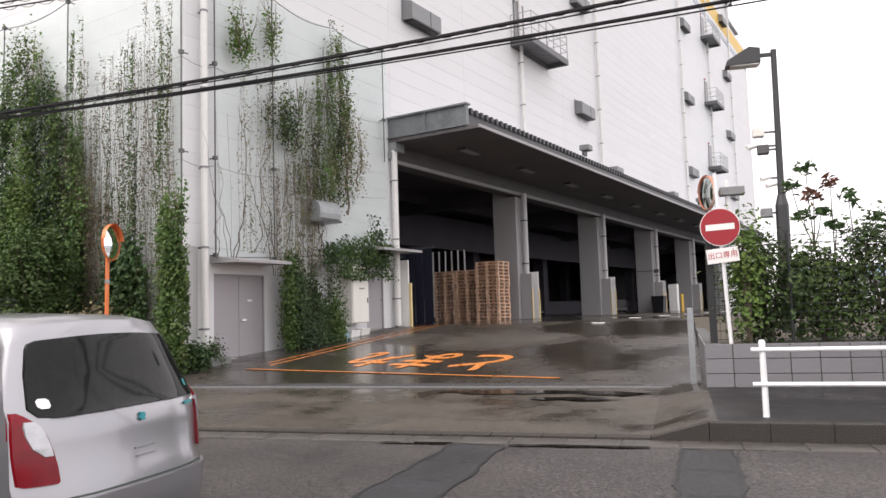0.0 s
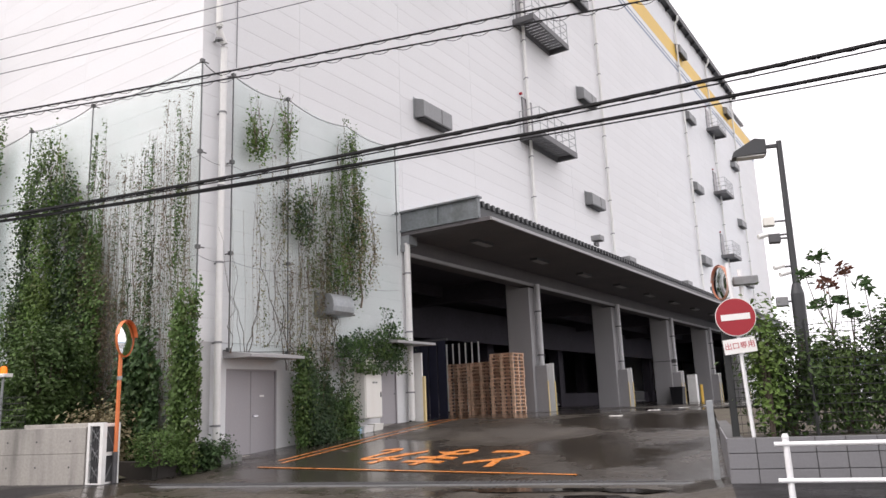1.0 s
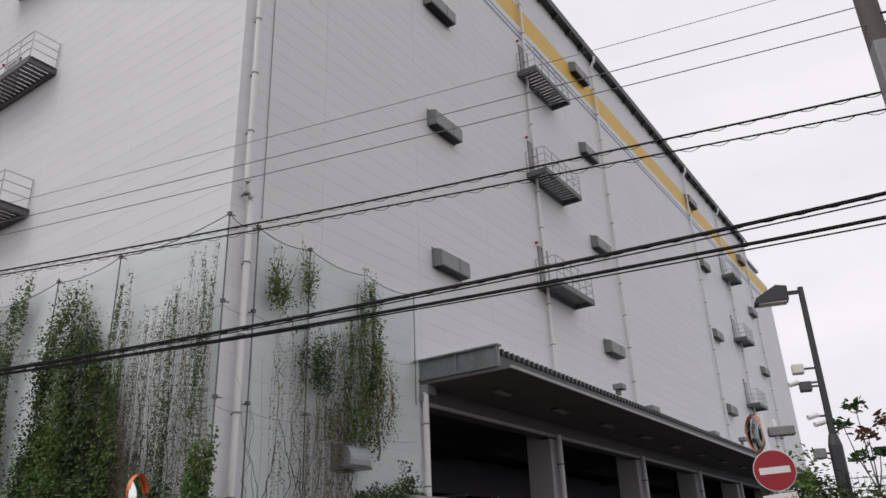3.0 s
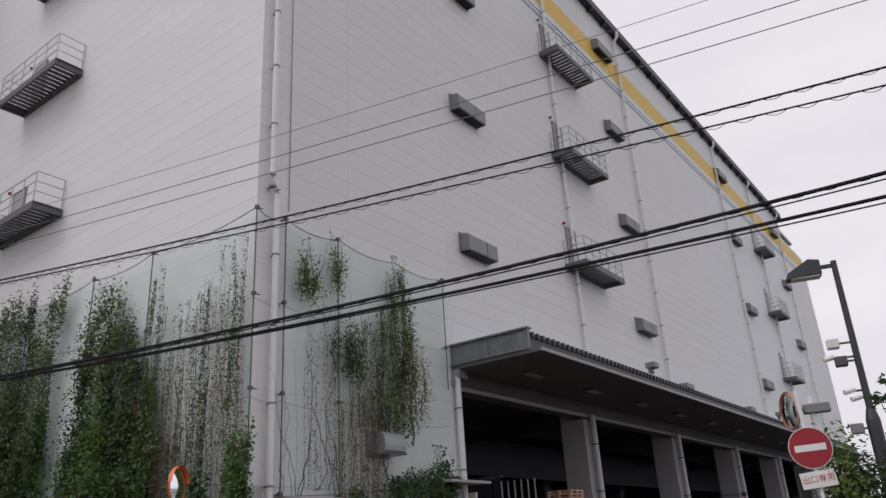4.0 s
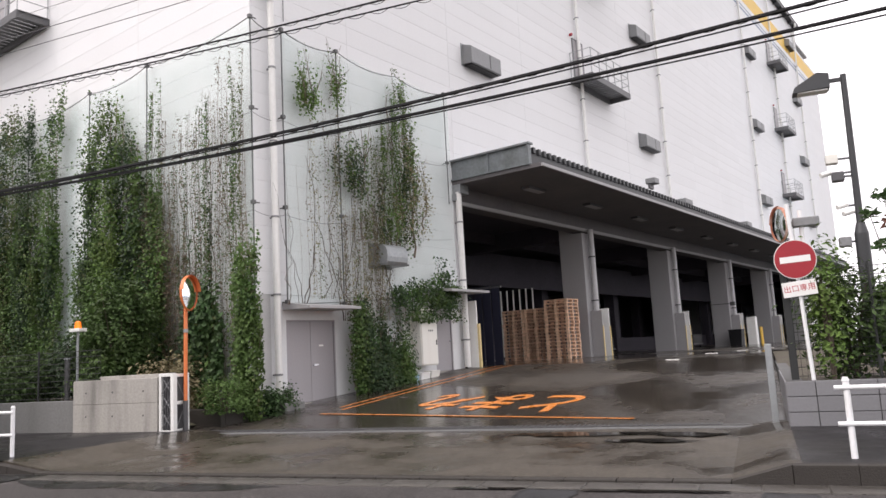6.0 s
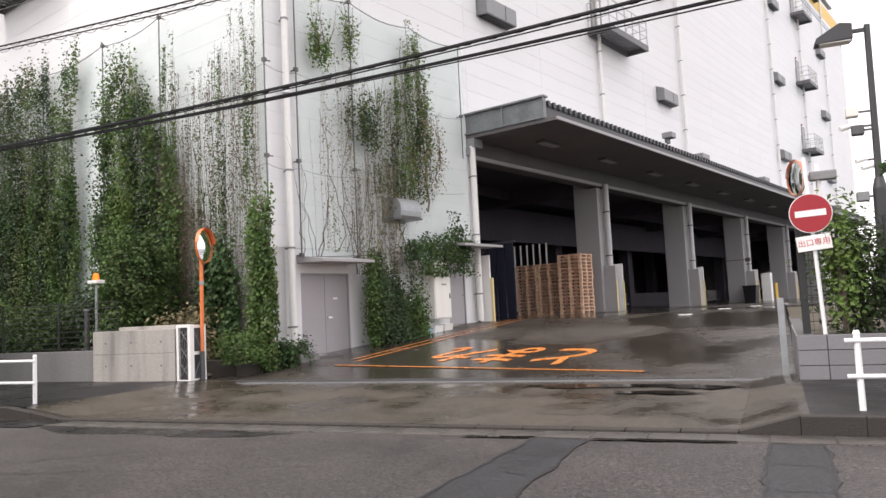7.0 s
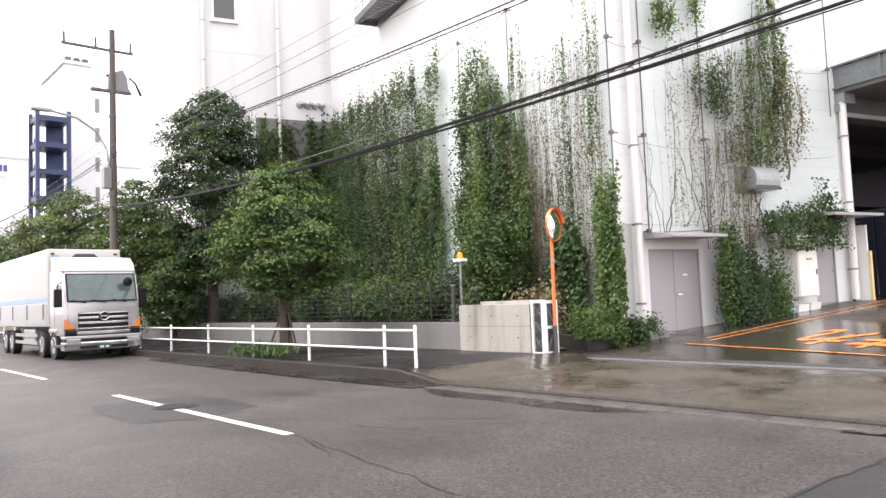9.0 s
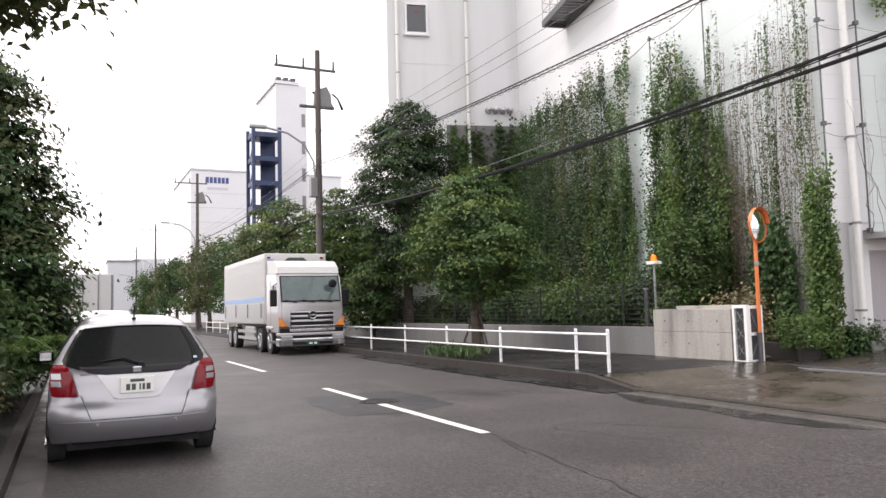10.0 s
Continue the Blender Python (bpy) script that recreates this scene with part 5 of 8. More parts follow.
def build_left_side():
    posts = [-27.9 - 3.0 * k for k in range(11, -1, -1)] + [-24.9, -21.9, -18.95, -16.0, -12.9, -11.85]
    guard_rail("white painted steel guard rail along the pavement", posts, 9.25, 0.0, 0.03)
    # concrete gate wall, board marked in two lifts
    w = thing("gate_wall", road_pose(-14.75, 13.02, PAVE_Z - 0.1), "bare streaked concrete wall beside the gate", "wall", kind="structure")
    part("lower_lift", Shape().box(0, 2.5, 0, 0.3, 0, 0.72, 0.008), BARE_CONCRETE, w)
    part("upper_lift", Shape().box(0, 2.5, 0, 0.3, 0.725, 1.26, 0.008), BARE_CONCRETE, w)
    for x in (0.4, 1.2, 2.1):
        for z in (0.45, 0.98):
            part("tie_hole", Shape().cyl((x, -0.003, z), (x, 0.01, z), 0.022, n=10), MORTAR, w)
    part("cap", Shape().box(0.5, 2.55, 0.3, 0.55, 0.1, 1.34, 0.01), BARE_CONCRETE, w)
    # folded gate at the end of the wall
    g = thing("sliding_gate", road_pose(-12.2, 13.02, PAVE_Z - 0.1), "folded white steel sliding gate beside the concrete wall", "gate")
    part("frame", Shape().box(0, 0.06, 0, 0.06, 0.05, 1.34).box(0.32, 0.4, 0, 0.06, 0.05, 1.34).box(0.06, 0.32, 0, 0.06, 1.27, 1.34).box(0.06, 0.32, 0, 0.06, 0.05, 0.12), SIGN_WHITE, g)
    # bars coloured dark to read as shaded openings in the white frame
    for k in range(4):
        part("bar", Shape().box(0.1 + 0.055 * k, 0.12 + 0.055 * k, 0.02, 0.04, 0.12, 1.27), DARK_STEEL, g)
    for k in range(3):
        part("scissor_strut", Shape().tube([(0.07, 0.03, 0.17 + 0.37 * k), (0.33, 0.03, 0.5 + 0.37 * k)], 0.012, 5).tube([(0.33, 0.03, 0.17 + 0.37 * k), (0.07, 0.03, 0.5 + 0.37 * k)], 0.012, 5), DUCT, g)
    part("stile", Shape().box(0.34, 0.4, 0.06, 0.12, 0.06, 1.33, 0.006), SIGN_WHITE, g)
    part("stile", Shape().box(0.34, 0.4, 0.42, 0.5, 0.06, 1.33, 0.006), SIGN_WHITE, g)
    for z in (0.06, 0.66, 1.25):
        part("cross_rail", Shape().box(0.34, 0.4, 0.12, 0.42, z, z + 0.07, 0.006), SIGN_WHITE, g)
    part("brace", Shape().tube([(0.36, 0.14, 0.15), (0.36, 0.4, 0.62)], 0.012, 5), DUCT, g)
    part("brace", Shape().tube([(0.36, 0.4, 0.75), (0.36, 0.14, 1.22)], 0.012, 5), DUCT, g)
    # added dark panel paints the shade seen through the folded gate
    part("gap_shade_panel", Shape().box(0.02, 0.3, 0.08, 0.48, 0.06, 1.3, 0.01), DARK_STEEL, g, "dark panel for the shade between the folded gate bars")
    part("roller", Shape().cyl((0.05, -0.03, 0.05), (0.05, 0.03, 0.05), 0.05, n=12).cyl((0.35, -0.03, 0.05), (0.35, 0.03, 0.05), 0.05, n=12), TYRE, g)
    # low wall with fence behind the pavement
    w = thing("low_wall", road_pose(-62.3, 13.1, 0), "low weathered concrete wall under the fence", "wall", kind="structure")
    for k in range(12):
        part("wall_section", Shape().box(0.005 + 3.96 * k, 3.955 + 3.96 * k, 0, 0.2, 0, 0.91, 0.008), LOW_WALL, w)
    f = thing("mesh_fence", road_pose(-62.3, 13.2, 0.91), "black steel mesh fence on the low wall", "fence")
    for k in range(24):
        x = 0.2 + 2.0 * k
        part("fence_post", Shape().cyl((x, 0, -0.1), (x, 0, 1.2), 0.025, n=8), BLACK_PAINT, f)
        s = Shape()
        for j in range(9):
            s.cyl((x, 0, 0.06 + 0.135 * j), (x + 2.0, 0, 0.06 + 0.135 * j), 0.006, n=4)
        for j in range(26):
            s.cyl((x + 0.08 * j, 0, 0.05), (x + 0.08 * j, 0, 1.16), 0.0035, n=3)
        part("mesh_panel", s, BLACK_PAINT, f)
    # convex mirror on its orange pole
    m = thing("traffic_mirror", road_pose(-11.72, 13.3, 0.1), "convex traffic mirror with orange rim on an orange pole", "mirror")
    part("pole", Shape().cyl((0, 0, 0), (0.03, 0, 3.1), 0.042, n=14), ORANGE, m, smooth=True)
    part("base_sleeve", Shape().cyl((0, 0, 0), (0, 0, 0.72), 0.055, n=12), DARK_STEEL, m)
    part("clamp", Shape().cyl((0.025, 0, 2.2), (0.025, 0, 2.28), 0.055, n=12).cyl((0.03, 0, 2.9), (0.03, 0, 2.98), 0.055, n=12), STEEL, m)
    head = part("head", mirror_disc(0.39, ORANGE, True), ORANGE, m, "orange mirror housing and hood", m=pose(0.12, -0.02, 3.06, 90, 0, 104))
    part("mirror_face", mirror_disc(0.37, MIRROR, False), MIRROR, head, "convex mirror face")
    # beacon
    b = thing("warning_beacon", road_pose(-15.0, 13.35, 0.8), "lit amber warning beacon on a grey post", "beacon")
    part("post", Shape().cyl((0, 0, 0), (0, 0, 1.72), 0.03, n=10), STEEL, b)
    part("shelf", Shape().box(-0.16, 0.16, -0.12, 0.12, 1.72, 1.8, 0.01), SIGN_WHITE, b)
    part("lamp", Shape().cyl((0, 0, 1.8), (0, 0, 1.93), 0.078, 0.068, n=14).ball((0, 0, 1.93), 0.068, 0.068, 0.045, 12), BEACON, b, "glowing amber lamp")
    # small garden lamps between the shrubs
    for a, c, h in ((-16.3, 14.2, 1.1), (-11.5, 15.0, 0.9)):
        l = thing("garden_lamp", road_pose(a, c, 0.8 if a < -15 else 0.2), "small dark cylindrical garden lamp among shrubs", "lamp", "garden lamps")
        part("post", Shape().cyl((0, 0, 0), (0, 0, h), 0.07, n=12), DARK_STEEL, l)
        part("cap", Shape().cyl((0, 0, h), (0, 0, h + 0.05), 0.085, n=12), STEEL, l)


def mirror_disc(radius, mat, housing, hood=0.1):
    s = Shape()
    n = 28
    rings = []
    for r, z in ([(0.0, -0.09), (0.6, -0.07), (0.95, -0.01), (1.0, 0.02), (0.93, 0.045)] if housing else [(0.0, 0.075), (0.35, 0.067), (0.7, 0.047), (1.0, 0.02), (1.0, 0.0)]):
        if r == 0:
            rings.append([s.bm.verts.new((0, 0, z))])
        else:
            rings.append([s.bm.verts.new((radius * r * math.cos(2 * math.pi * k / n), radius * r * math.sin(2 * math.pi * k / n), z)) for k in range(n)])
    for q, p in zip(rings, rings[1:]):
        for k in range(n):
            if len(q) == 1:
                s.bm.faces.new((q[0], p[k], p[(k + 1) % n]))
            else:
                s.bm.faces.new((q[k], p[k], p[(k + 1) % n], q[(k + 1) % n]))
    if housing:
        # hood over the upper half
        a = [s.bm.verts.new((radius * 1.02 * math.cos(t), radius * 1.02 * math.sin(t), 0.0)) for t in [math.pi * (0.05 + 0.9 * k / 12) for k in range(13)]]
        b = [s.bm.verts.new((v.co.x * 1.04, v.co.y * 1.04, hood)) for v in a]
        for k in range(12):
            s.bm.faces.new((a[k], a[k + 1], b[k + 1], b[k]))
    return s.mesh("mirror", mat, True)


def build_right_side():
    c0 = 12.4
    guard_rail("white painted steel guard rail before the tiled wall", [0.82, 2.82, 4.82, 6.82, 8.82], 9.2, 0.12, 0.0)
    # tiled retaining wall
    w = thing("tiled_wall", road_pose(0.3, c0, 0.05), "grey split-tile retaining wall under the hedge", "wall", kind="structure")
    part("core", Shape().box(0.02, 30, 0.02, 0.25, 0, 0.78), MORTAR, w)
    part("core", Shape().box(0.02, 0.25, 0.25, 12, 0, 0.78), MORTAR, w)
    tile = Shape().box(0.006, 0.394, 0, 0.025, 0.006, 0.219, 0.004).mesh("tile", TILE)
    for k in range(40):
        part("tile", tile, TILE, w, m=pose(0.4 * k, -0.005, 0.565))
        part("tile", tile, TILE, w, m=pose(0.4 * k, -0.005, 0.34))
        part("tile", tile, TILE, w, m=pose(0.4 * k, -0.005, 0.115))
    side = Shape().box(-0.025, 0, 0.003, 0.397, 0.003, 0.297, 0.004).mesh("tile", TILE)
    for k in range(12):
        for j in range(3):
            part("tile", side, TILE, w, m=pose(0.02, 0.4 * k + 0.02, -0.1 + 0.29 * j))
    part("plinth", Shape().box(0.2, 30, -0.03, 0.02, 0, 0.11, 0.008), LOW_WALL, w)
    # black fence on it
    f = thing("mesh_fence", road_pose(0.47, 13.02, 0.82), "black steel mesh fence before the hedge", "fence")
    part("gate_pillar", Shape().box(-0.06, 0.05, -0.06, 0.06, -0.05, 1.72, 0.008), BLACK_PAINT, f)
    for k in range(6):
        x = 0.02 + 2.0 * k
        if k:
            part("fence_post", Shape().cyl((x - 0.85, 0, -0.1), (x - 0.85, 0, 1.75), 0.022, n=8), BLACK_PAINT, f)
        s = Shape()
        for j in range(13):
            s.cyl((x, 0, 0.06 + 0.135 * j), (x + 2.0, 0, 0.06 + 0.135 * j), 0.005, n=4)
        for j in range(26):
            s.cyl((x + 0.08 * j, 0, 0.03), (x + 0.08 * j, 0, 1.72), 0.0035, n=3)
        part("mesh_panel", s, BLACK_PAINT, f)
    # gate stop post
    p = thing("gate_post", road_pose(0.12, 13.15, 0.08), "tall grey steel gate stop post", "post")
    part("channel", Shape().box(-0.05, 0.05, -0.05, -0.03, 0, 1.32, 0.005).box(-0.05, -0.035, -0.03, 0.05, 0, 1.32).box(0.035, 0.05, -0.03, 0.05, 0, 1.32), STEEL, p)
    part("foot", Shape().box(-0.12, 0.12, -0.1, 0.1, 0, 0.03), DARK_STEEL, p)
    # no-entry sign with plate, and a mirror on the same pole
    s = thing("no_entry_sign", road_pose(0.705, 12.72, 0.78) @ pose(0, 0, 0, 0, -2.0, 0), "red no-entry sign with a white plate on a white pole", "sign")
    part("pole", Shape().cyl((0, 0, 0), (0, 0, 2.75), 0.03, n=12), WHITE_PAINT, s, smooth=True)
    disc = part("disc", Shape().cyl((0, 0, 0), (0, 0, 0.012), 0.3, n=40), SIGN_WHITE, s, "white-edged sign disc", m=pose(0.0, -0.045, 1.88, 90, 0, 0))
    part("red_face", Shape().cyl((0, 0, 0.012), (0, 0, 0.016), 0.289, n=40), RED, disc)
    part("white_bar", Shape().box(-0.215, 0.215, -0.048, 0.048, 0.016, 0.02), SIGN_WHITE, disc)
    plate = part("plate", Shape().box(-0.24, 0.24, -0.115, 0.115, 0, 0.012, 0.003), SIGN_WHITE, s, "white plate with red lettering", m=pose(0.0, -0.045, 1.43, 90, -3, 0))
    part("lettering", text_mesh("出口専用", 0.113, RED_TEXT, "lettering"), RED_TEXT, plate, m=pose(0, 0, 0.0145))
    part("clamp", Shape().box(-0.05, 0.05, -0.04, 0.04, 1.85, 1.9).box(-0.05, 0.05, -0.04, 0.04, 1.41, 1.46), STEEL, s)
    m = thing("traffic_mirror", road_pose(0.56, 13.0, 0.85), "round orange-rimmed convex mirror turned aside above the sign", "mirror")
    head = part("head", mirror_disc(0.285, FADED_ORANGE, True, 0.045), FADED_ORANGE, m, "faded orange mirror housing and hood", m=pose(-0.05, 0.05, 2.41, 90, 0, -66))
    part("mirror_face", mirror_disc(0.282, MIRROR, False), MIRROR, head, "convex mirror face")
    part("arm", Shape().box(0.0, 0.5, 0.0, 0.07, 2.36, 2.44, 0.01), STEEL, m)
    part("box", Shape().box(0.12, 0.5, -0.08, 0.1, 2.34, 2.48, 0.015), DUCT, m, "grey junction box")
    part("pole", Shape().cyl((0.24, 0.0, 1.9), (0.24, 0.0, 2.6), 0.035, n=12), WHITE_PAINT, m)
    # street lamp with floodlights and cameras
    l = thing("yard_lamp", road_pose(2.12, 17.44, 0.6) @ pose(0, 0, 0, 0, 0.7, 0), "dark steel yard lamp post with floodlights and cameras", "lamp post")
    part("lower_post", Shape().cyl((0, 0, 0), (0, 0, 2.9), 0.135, n=14), LAMP_POST, l, smooth=True)
    part("upper_post", Shape().cyl((0, 0, 2.9), (0, 0, 6.3), 0.072, 0.06, n=14), LAMP_POST, l, smooth=True)
    part("shoulder", Shape().cyl((0, 0, 2.9), (0, 0, 3.12), 0.135, 0.085, n=14), LAMP_POST, l, smooth=True)
    part("arm", Shape().box(-0.35, 0.05, -0.03, 0.03, 6.16, 6.24), LAMP_POST, l)
    part("lantern", Shape().prism([(-1.0, 6.0), (-0.28, 6.03), (-0.28, 6.33), (-0.5, 6.38), (-0.95, 6.12)], "y", -0.17, 0.17), LAMP_POST, l)
    part("lens", Shape().box(-0.9, -0.32, -0.14, 0.14, 5.985, 6.01), SIGN_WHITE, l)
    for z, dx, mt, nm, lb in ((4.5, -0.38, CREAM, "floodlight", "cream floodlight"), (4.12, -0.3, DARK_STEEL, "floodlight", "grey floodlight"), (4.2, -0.52, SIGN_WHITE, "camera_head", "white camera"), (3.5, -0.28, SIGN_WHITE, "camera_head", "white camera"), (3.35, -0.18, SIGN_WHITE, "camera_head", "white camera"), (2.75, -0.3, DUCT, "control_box", "grey control box")):
        q = part(nm, Shape().box(dx - 0.13, dx + 0.1, -0.12, 0.1, z - 0.1, z + 0.1, 0.02) if nm != "camera_head" else Shape().cyl((dx - 0.12, -0.1, z - 0.03), (dx + 0.08, 0, z + 0.03), 0.055, n=10), mt, l, lb)
        part("bracket", Shape().box(dx + 0.05, 0.0, -0.02, 0.02, z - 0.02, z + 0.02), DARK_STEEL, q)
    # pale blue sheeted shed and white wall far behind the hedge
    b = thing("blue_shed", pose(8, 70, 1.0), "distant shed with pale blue sheet roof", "shed")
    part("wall", Shape().box(-16, 30, 0, 8, 0, 2.3), FAR_WHITE, b)
    part("roof", Shape().box(-17, 31, -0.6, 9, 2.3, 3.2, 0.02), FAR_BLUE, b)


def catenary(p, q, sag, n=24):
    p, q = Vector(p), Vector(q)
    return [p.lerp(q, k / n) - Vector((0, 0, sag * 4 * (k / n) * (1 - k / n))) for k in range(n + 1)]


def build_poles():
    a1, a2 = -34.6, 3.0
    for a, c, h, full in ((a1, 10.4, 14.1, True), (a2, 10.4, 14.0, True), (-74.2, 10.5, 14.9, True), (-124.4, 11.5, 15.7, False), (-170, 12.0, 16.0, False)):
        p = thing("utility_pole", road_pose(a, c, 0.1), "tall weathered concrete utility pole with crossarm", "utility pole", "utility poles")
        part("pole", Shape().cyl((0, 0, 0), (0, 0, h), 0.2, 0.12, n=14), POLE, p, smooth=True)
        arm = part("crossarm", Shape().box(-0.06, 0.06, -2.1, 0.9, h - 1.0, h - 0.9), DARK_STEEL, p)
        for y in (-2.0, -0.7, 0.8):
            part("insulator", Shape().cyl((0, y, h - 0.9), (0, y, h - 0.45), 0.06, 0.045, n=8), DARK_STEEL, arm)
        part("band", Shape().cyl((0, 0, h - 4), (0, 0, h - 3.9), 0.17, n=12).cyl((0, 0, 6.6), (0, 0, 6.75), 0.2, n=12).cyl((0, 0, 5.2), (0, 0, 5.35), 0.2, n=12), DARK_STEEL, p)
        if full:
            tr = part("transformer", Shape().prism([(-0.15, h - 2.75), (0.75, h - 2.7), (0.7, h - 2.1), (0.5, h - 1.7), (-0.1, h - 1.95)], "x", -0.34, -0.12), DUCT, p, "grey switch box with a sloping lid")
            for q in (-0.2, 0.3, 0.8):
                part("bushing", Shape().tube([(-0.25, q, h - 2.0), (-0.3, q + 0.3, h - 2.2), (-0.3, q + 0.55, h - 2.75)], [0.05, 0.045, 0.07], 7), PLASTIC_BLACK, tr)
            part("bracket", Shape().box(-0.12, 0.1, -0.9, 0.8, h - 2.86, h - 2.76), DARK_STEEL, p)
            part("service_box", Shape().box(-0.2, 0.2, -0.45, -0.12, 6.9, 7.8, 0.02), DUCT, p)
        # lamp on a curved arm over the road
        la = part("lamp_arm", Shape().tube([(0, -0.15, 7.3), (0, -0.25, 8.6), (0, -0.7, 9.4), (0, -1.5, 9.9), (0, -2.6, 10.1)], 0.05, 8), STEEL, p, "curved street lamp arm", smooth=True) if a < 0 else None
        if la:
            part("lamp_head", Shape().box(-0.13, 0.13, -3.3, -2.5, 10.02, 10.17, 0.04), STEEL, la)
    # bundles between the poles
    spans = [(a1, a2), (a2, a2 + 40), (-74.2, a1), (-124.4, -74.2)]
    rnd = random.Random(8)
    for s0, s1 in spans:
        def line(c, z0, z1, sag, r, mat, label, spiral=0.0):
            if s0 != a1:
                z1 = z0
            p, q = along(s0, c, z0), along(s1, c, z1)
            t = thing("overhead_cable", pose(0, 0, 0), label, "cable", "overhead cables")
            pts = catenary(p, q, sag)
            part("wire", Shape().tube(pts, r, 5), mat, t)
            if spiral and s0 == a1:
                fine = []
                for k in range(640):
                    f = k / 639
                    i = min(int(f * 24), 23)
                    w = pts[i].lerp(pts[i + 1], f * 24 - i)
                    fine.append(w + Vector((0, spiral * math.cos(k * 0.9), spiral * math.sin(k * 0.9) - spiral)))
                part("lashing_wire", Shape().tube(fine, 0.006, 3), CABLE, t)
        if s0 == -74.2 or s0 == a1 or s0 == a2:
            line(10.3, 6.2, 5.82, 0.76, 0.03, CABLE, "thick black telephone cable bundle", 0.02)
            line(10.25, 6.17, 5.71, 0.74, 0.012, CABLE, "thin black overhead telephone cable")
            line(10.35, 6.1, 5.5, 0.6, 0.028, CABLE, "thick black telephone cable")
            line(10.3, 6.08, 5.39, 0.56, 0.012, CABLE, "thin black overhead telephone cable")
            line(10.3, 8.55, 7.28, 0.52, 0.017, CABLE, "twisted black low-voltage cable", 0.025)
            line(10.35, 8.42, 7.03, 0.38, 0.014, CABLE, "twisted black low-voltage cable", 0.03)
            line(10.3, 8.55, 8.4, 0.35, 0.008, CABLE_GREY, "thin grey overhead wire")
            line(10.1, 8.8, 8.6, 0.4, 0.008, CABLE_GREY, "thin grey overhead wire")
            line(9.8, 9.0, 8.88, 0.45, 0.005, CABLE_GREY, "thin grey overhead wire")
        else:
            line(10.5, 7.0, 6.5, 0.8, 0.03, CABLE, "thick black telephone cable bundle")
            line(10.5, 8.6, 8.0, 0.6, 0.02, CABLE, "twisted black low-voltage cable")
    t = thing("overhead_cable", pose(0, 0, 0), "thin service wire running to the warehouse", "cable", "overhead cables")
    part("wire", Shape().tube(catenary(along(-20, 10.5, 5.6), (FACADE_X + 0.05, 63, 29.0), 0.9), 0.01, 4), CABLE_GREY, t)


build_left_side()
build_right_side()
build_poles()


# ---- plants ----
def leaf_cloud(name, centres, size, mat, parent, seed=0, droop=0.0, aspect=0.55, label="", flat=0.0, face=None, loose=0.5):
    """Leaves, each two triangles folded along the midrib, at the given places; face: the way their upper sides look."""
    rng = np.random.default_rng(seed)
    c = np.asarray(centres, float)
    n = len(c)
    d = rng.normal(size=(n, 3))
    d[:, 2] = d[:, 2] * (1 - flat) - droop * 2
    d /= np.linalg.norm(d, axis=1, keepdims=True)
    s = rng.normal(size=(n, 3))
    s -= (s * d).sum(1, keepdims=True) * d
    s /= np.linalg.norm(s, axis=1, keepdims=True)
    nrm = np.cross(d, s)
    if face is not None:
        nrm = np.broadcast_to(np.asarray(face, float), (n, 3)) + rng.normal(size=(n, 3)) * loose
        nrm /= np.linalg.norm(nrm, axis=1, keepdims=True)
        d -= (d * nrm).sum(1, keepdims=True) * nrm
        d /= np.linalg.norm(d, axis=1, keepdims=True)
        s = np.cross(nrm, d)
    L = size * rng.uniform(0.6, 1.35, (n, 1))
    W = L * aspect * 0.5
    base = c - d * L / 2
    tip = c + d * L / 2
    left = c + s * W + nrm * L * 0.12
    right = c - s * W + nrm * L * 0.12
    v = np.stack([base, right, tip, left], 1).reshape(-1, 3)
    k = np.arange(n)[:, None] * 4
    f = np.concatenate([k + np.array([[0, 1, 2]]), k + np.array([[0, 2, 3]])])
    ob = part(name, raw_mesh(name, v, f, mat), mat, parent, label)
    return ob


def clumps(rng, centre, radius, n_clumps, per, spread, squash=0.8, shell=0.55, layer=1.0):
    """Places of leaves in many small clumps that fill an uneven crown."""
    out = []
    for k in range(n_clumps):
        d = rng.normal(size=3)
        d /= np.linalg.norm(d)
        r = radius * (shell + (1 - shell) * rng.random() ** 0.6) * (1 + 0.25 * math.sin(d[0] * 5 + d[1] * 7 + d[2] * 4))
        p = np.array(centre) + d * r * np.array([1, 1, squash])
        out.append(p + rng.normal(size=(per, 3)) * np.array([1, 1, layer]) * spread * rng.uniform(0.6, 1.3))
    return np.concatenate(out)


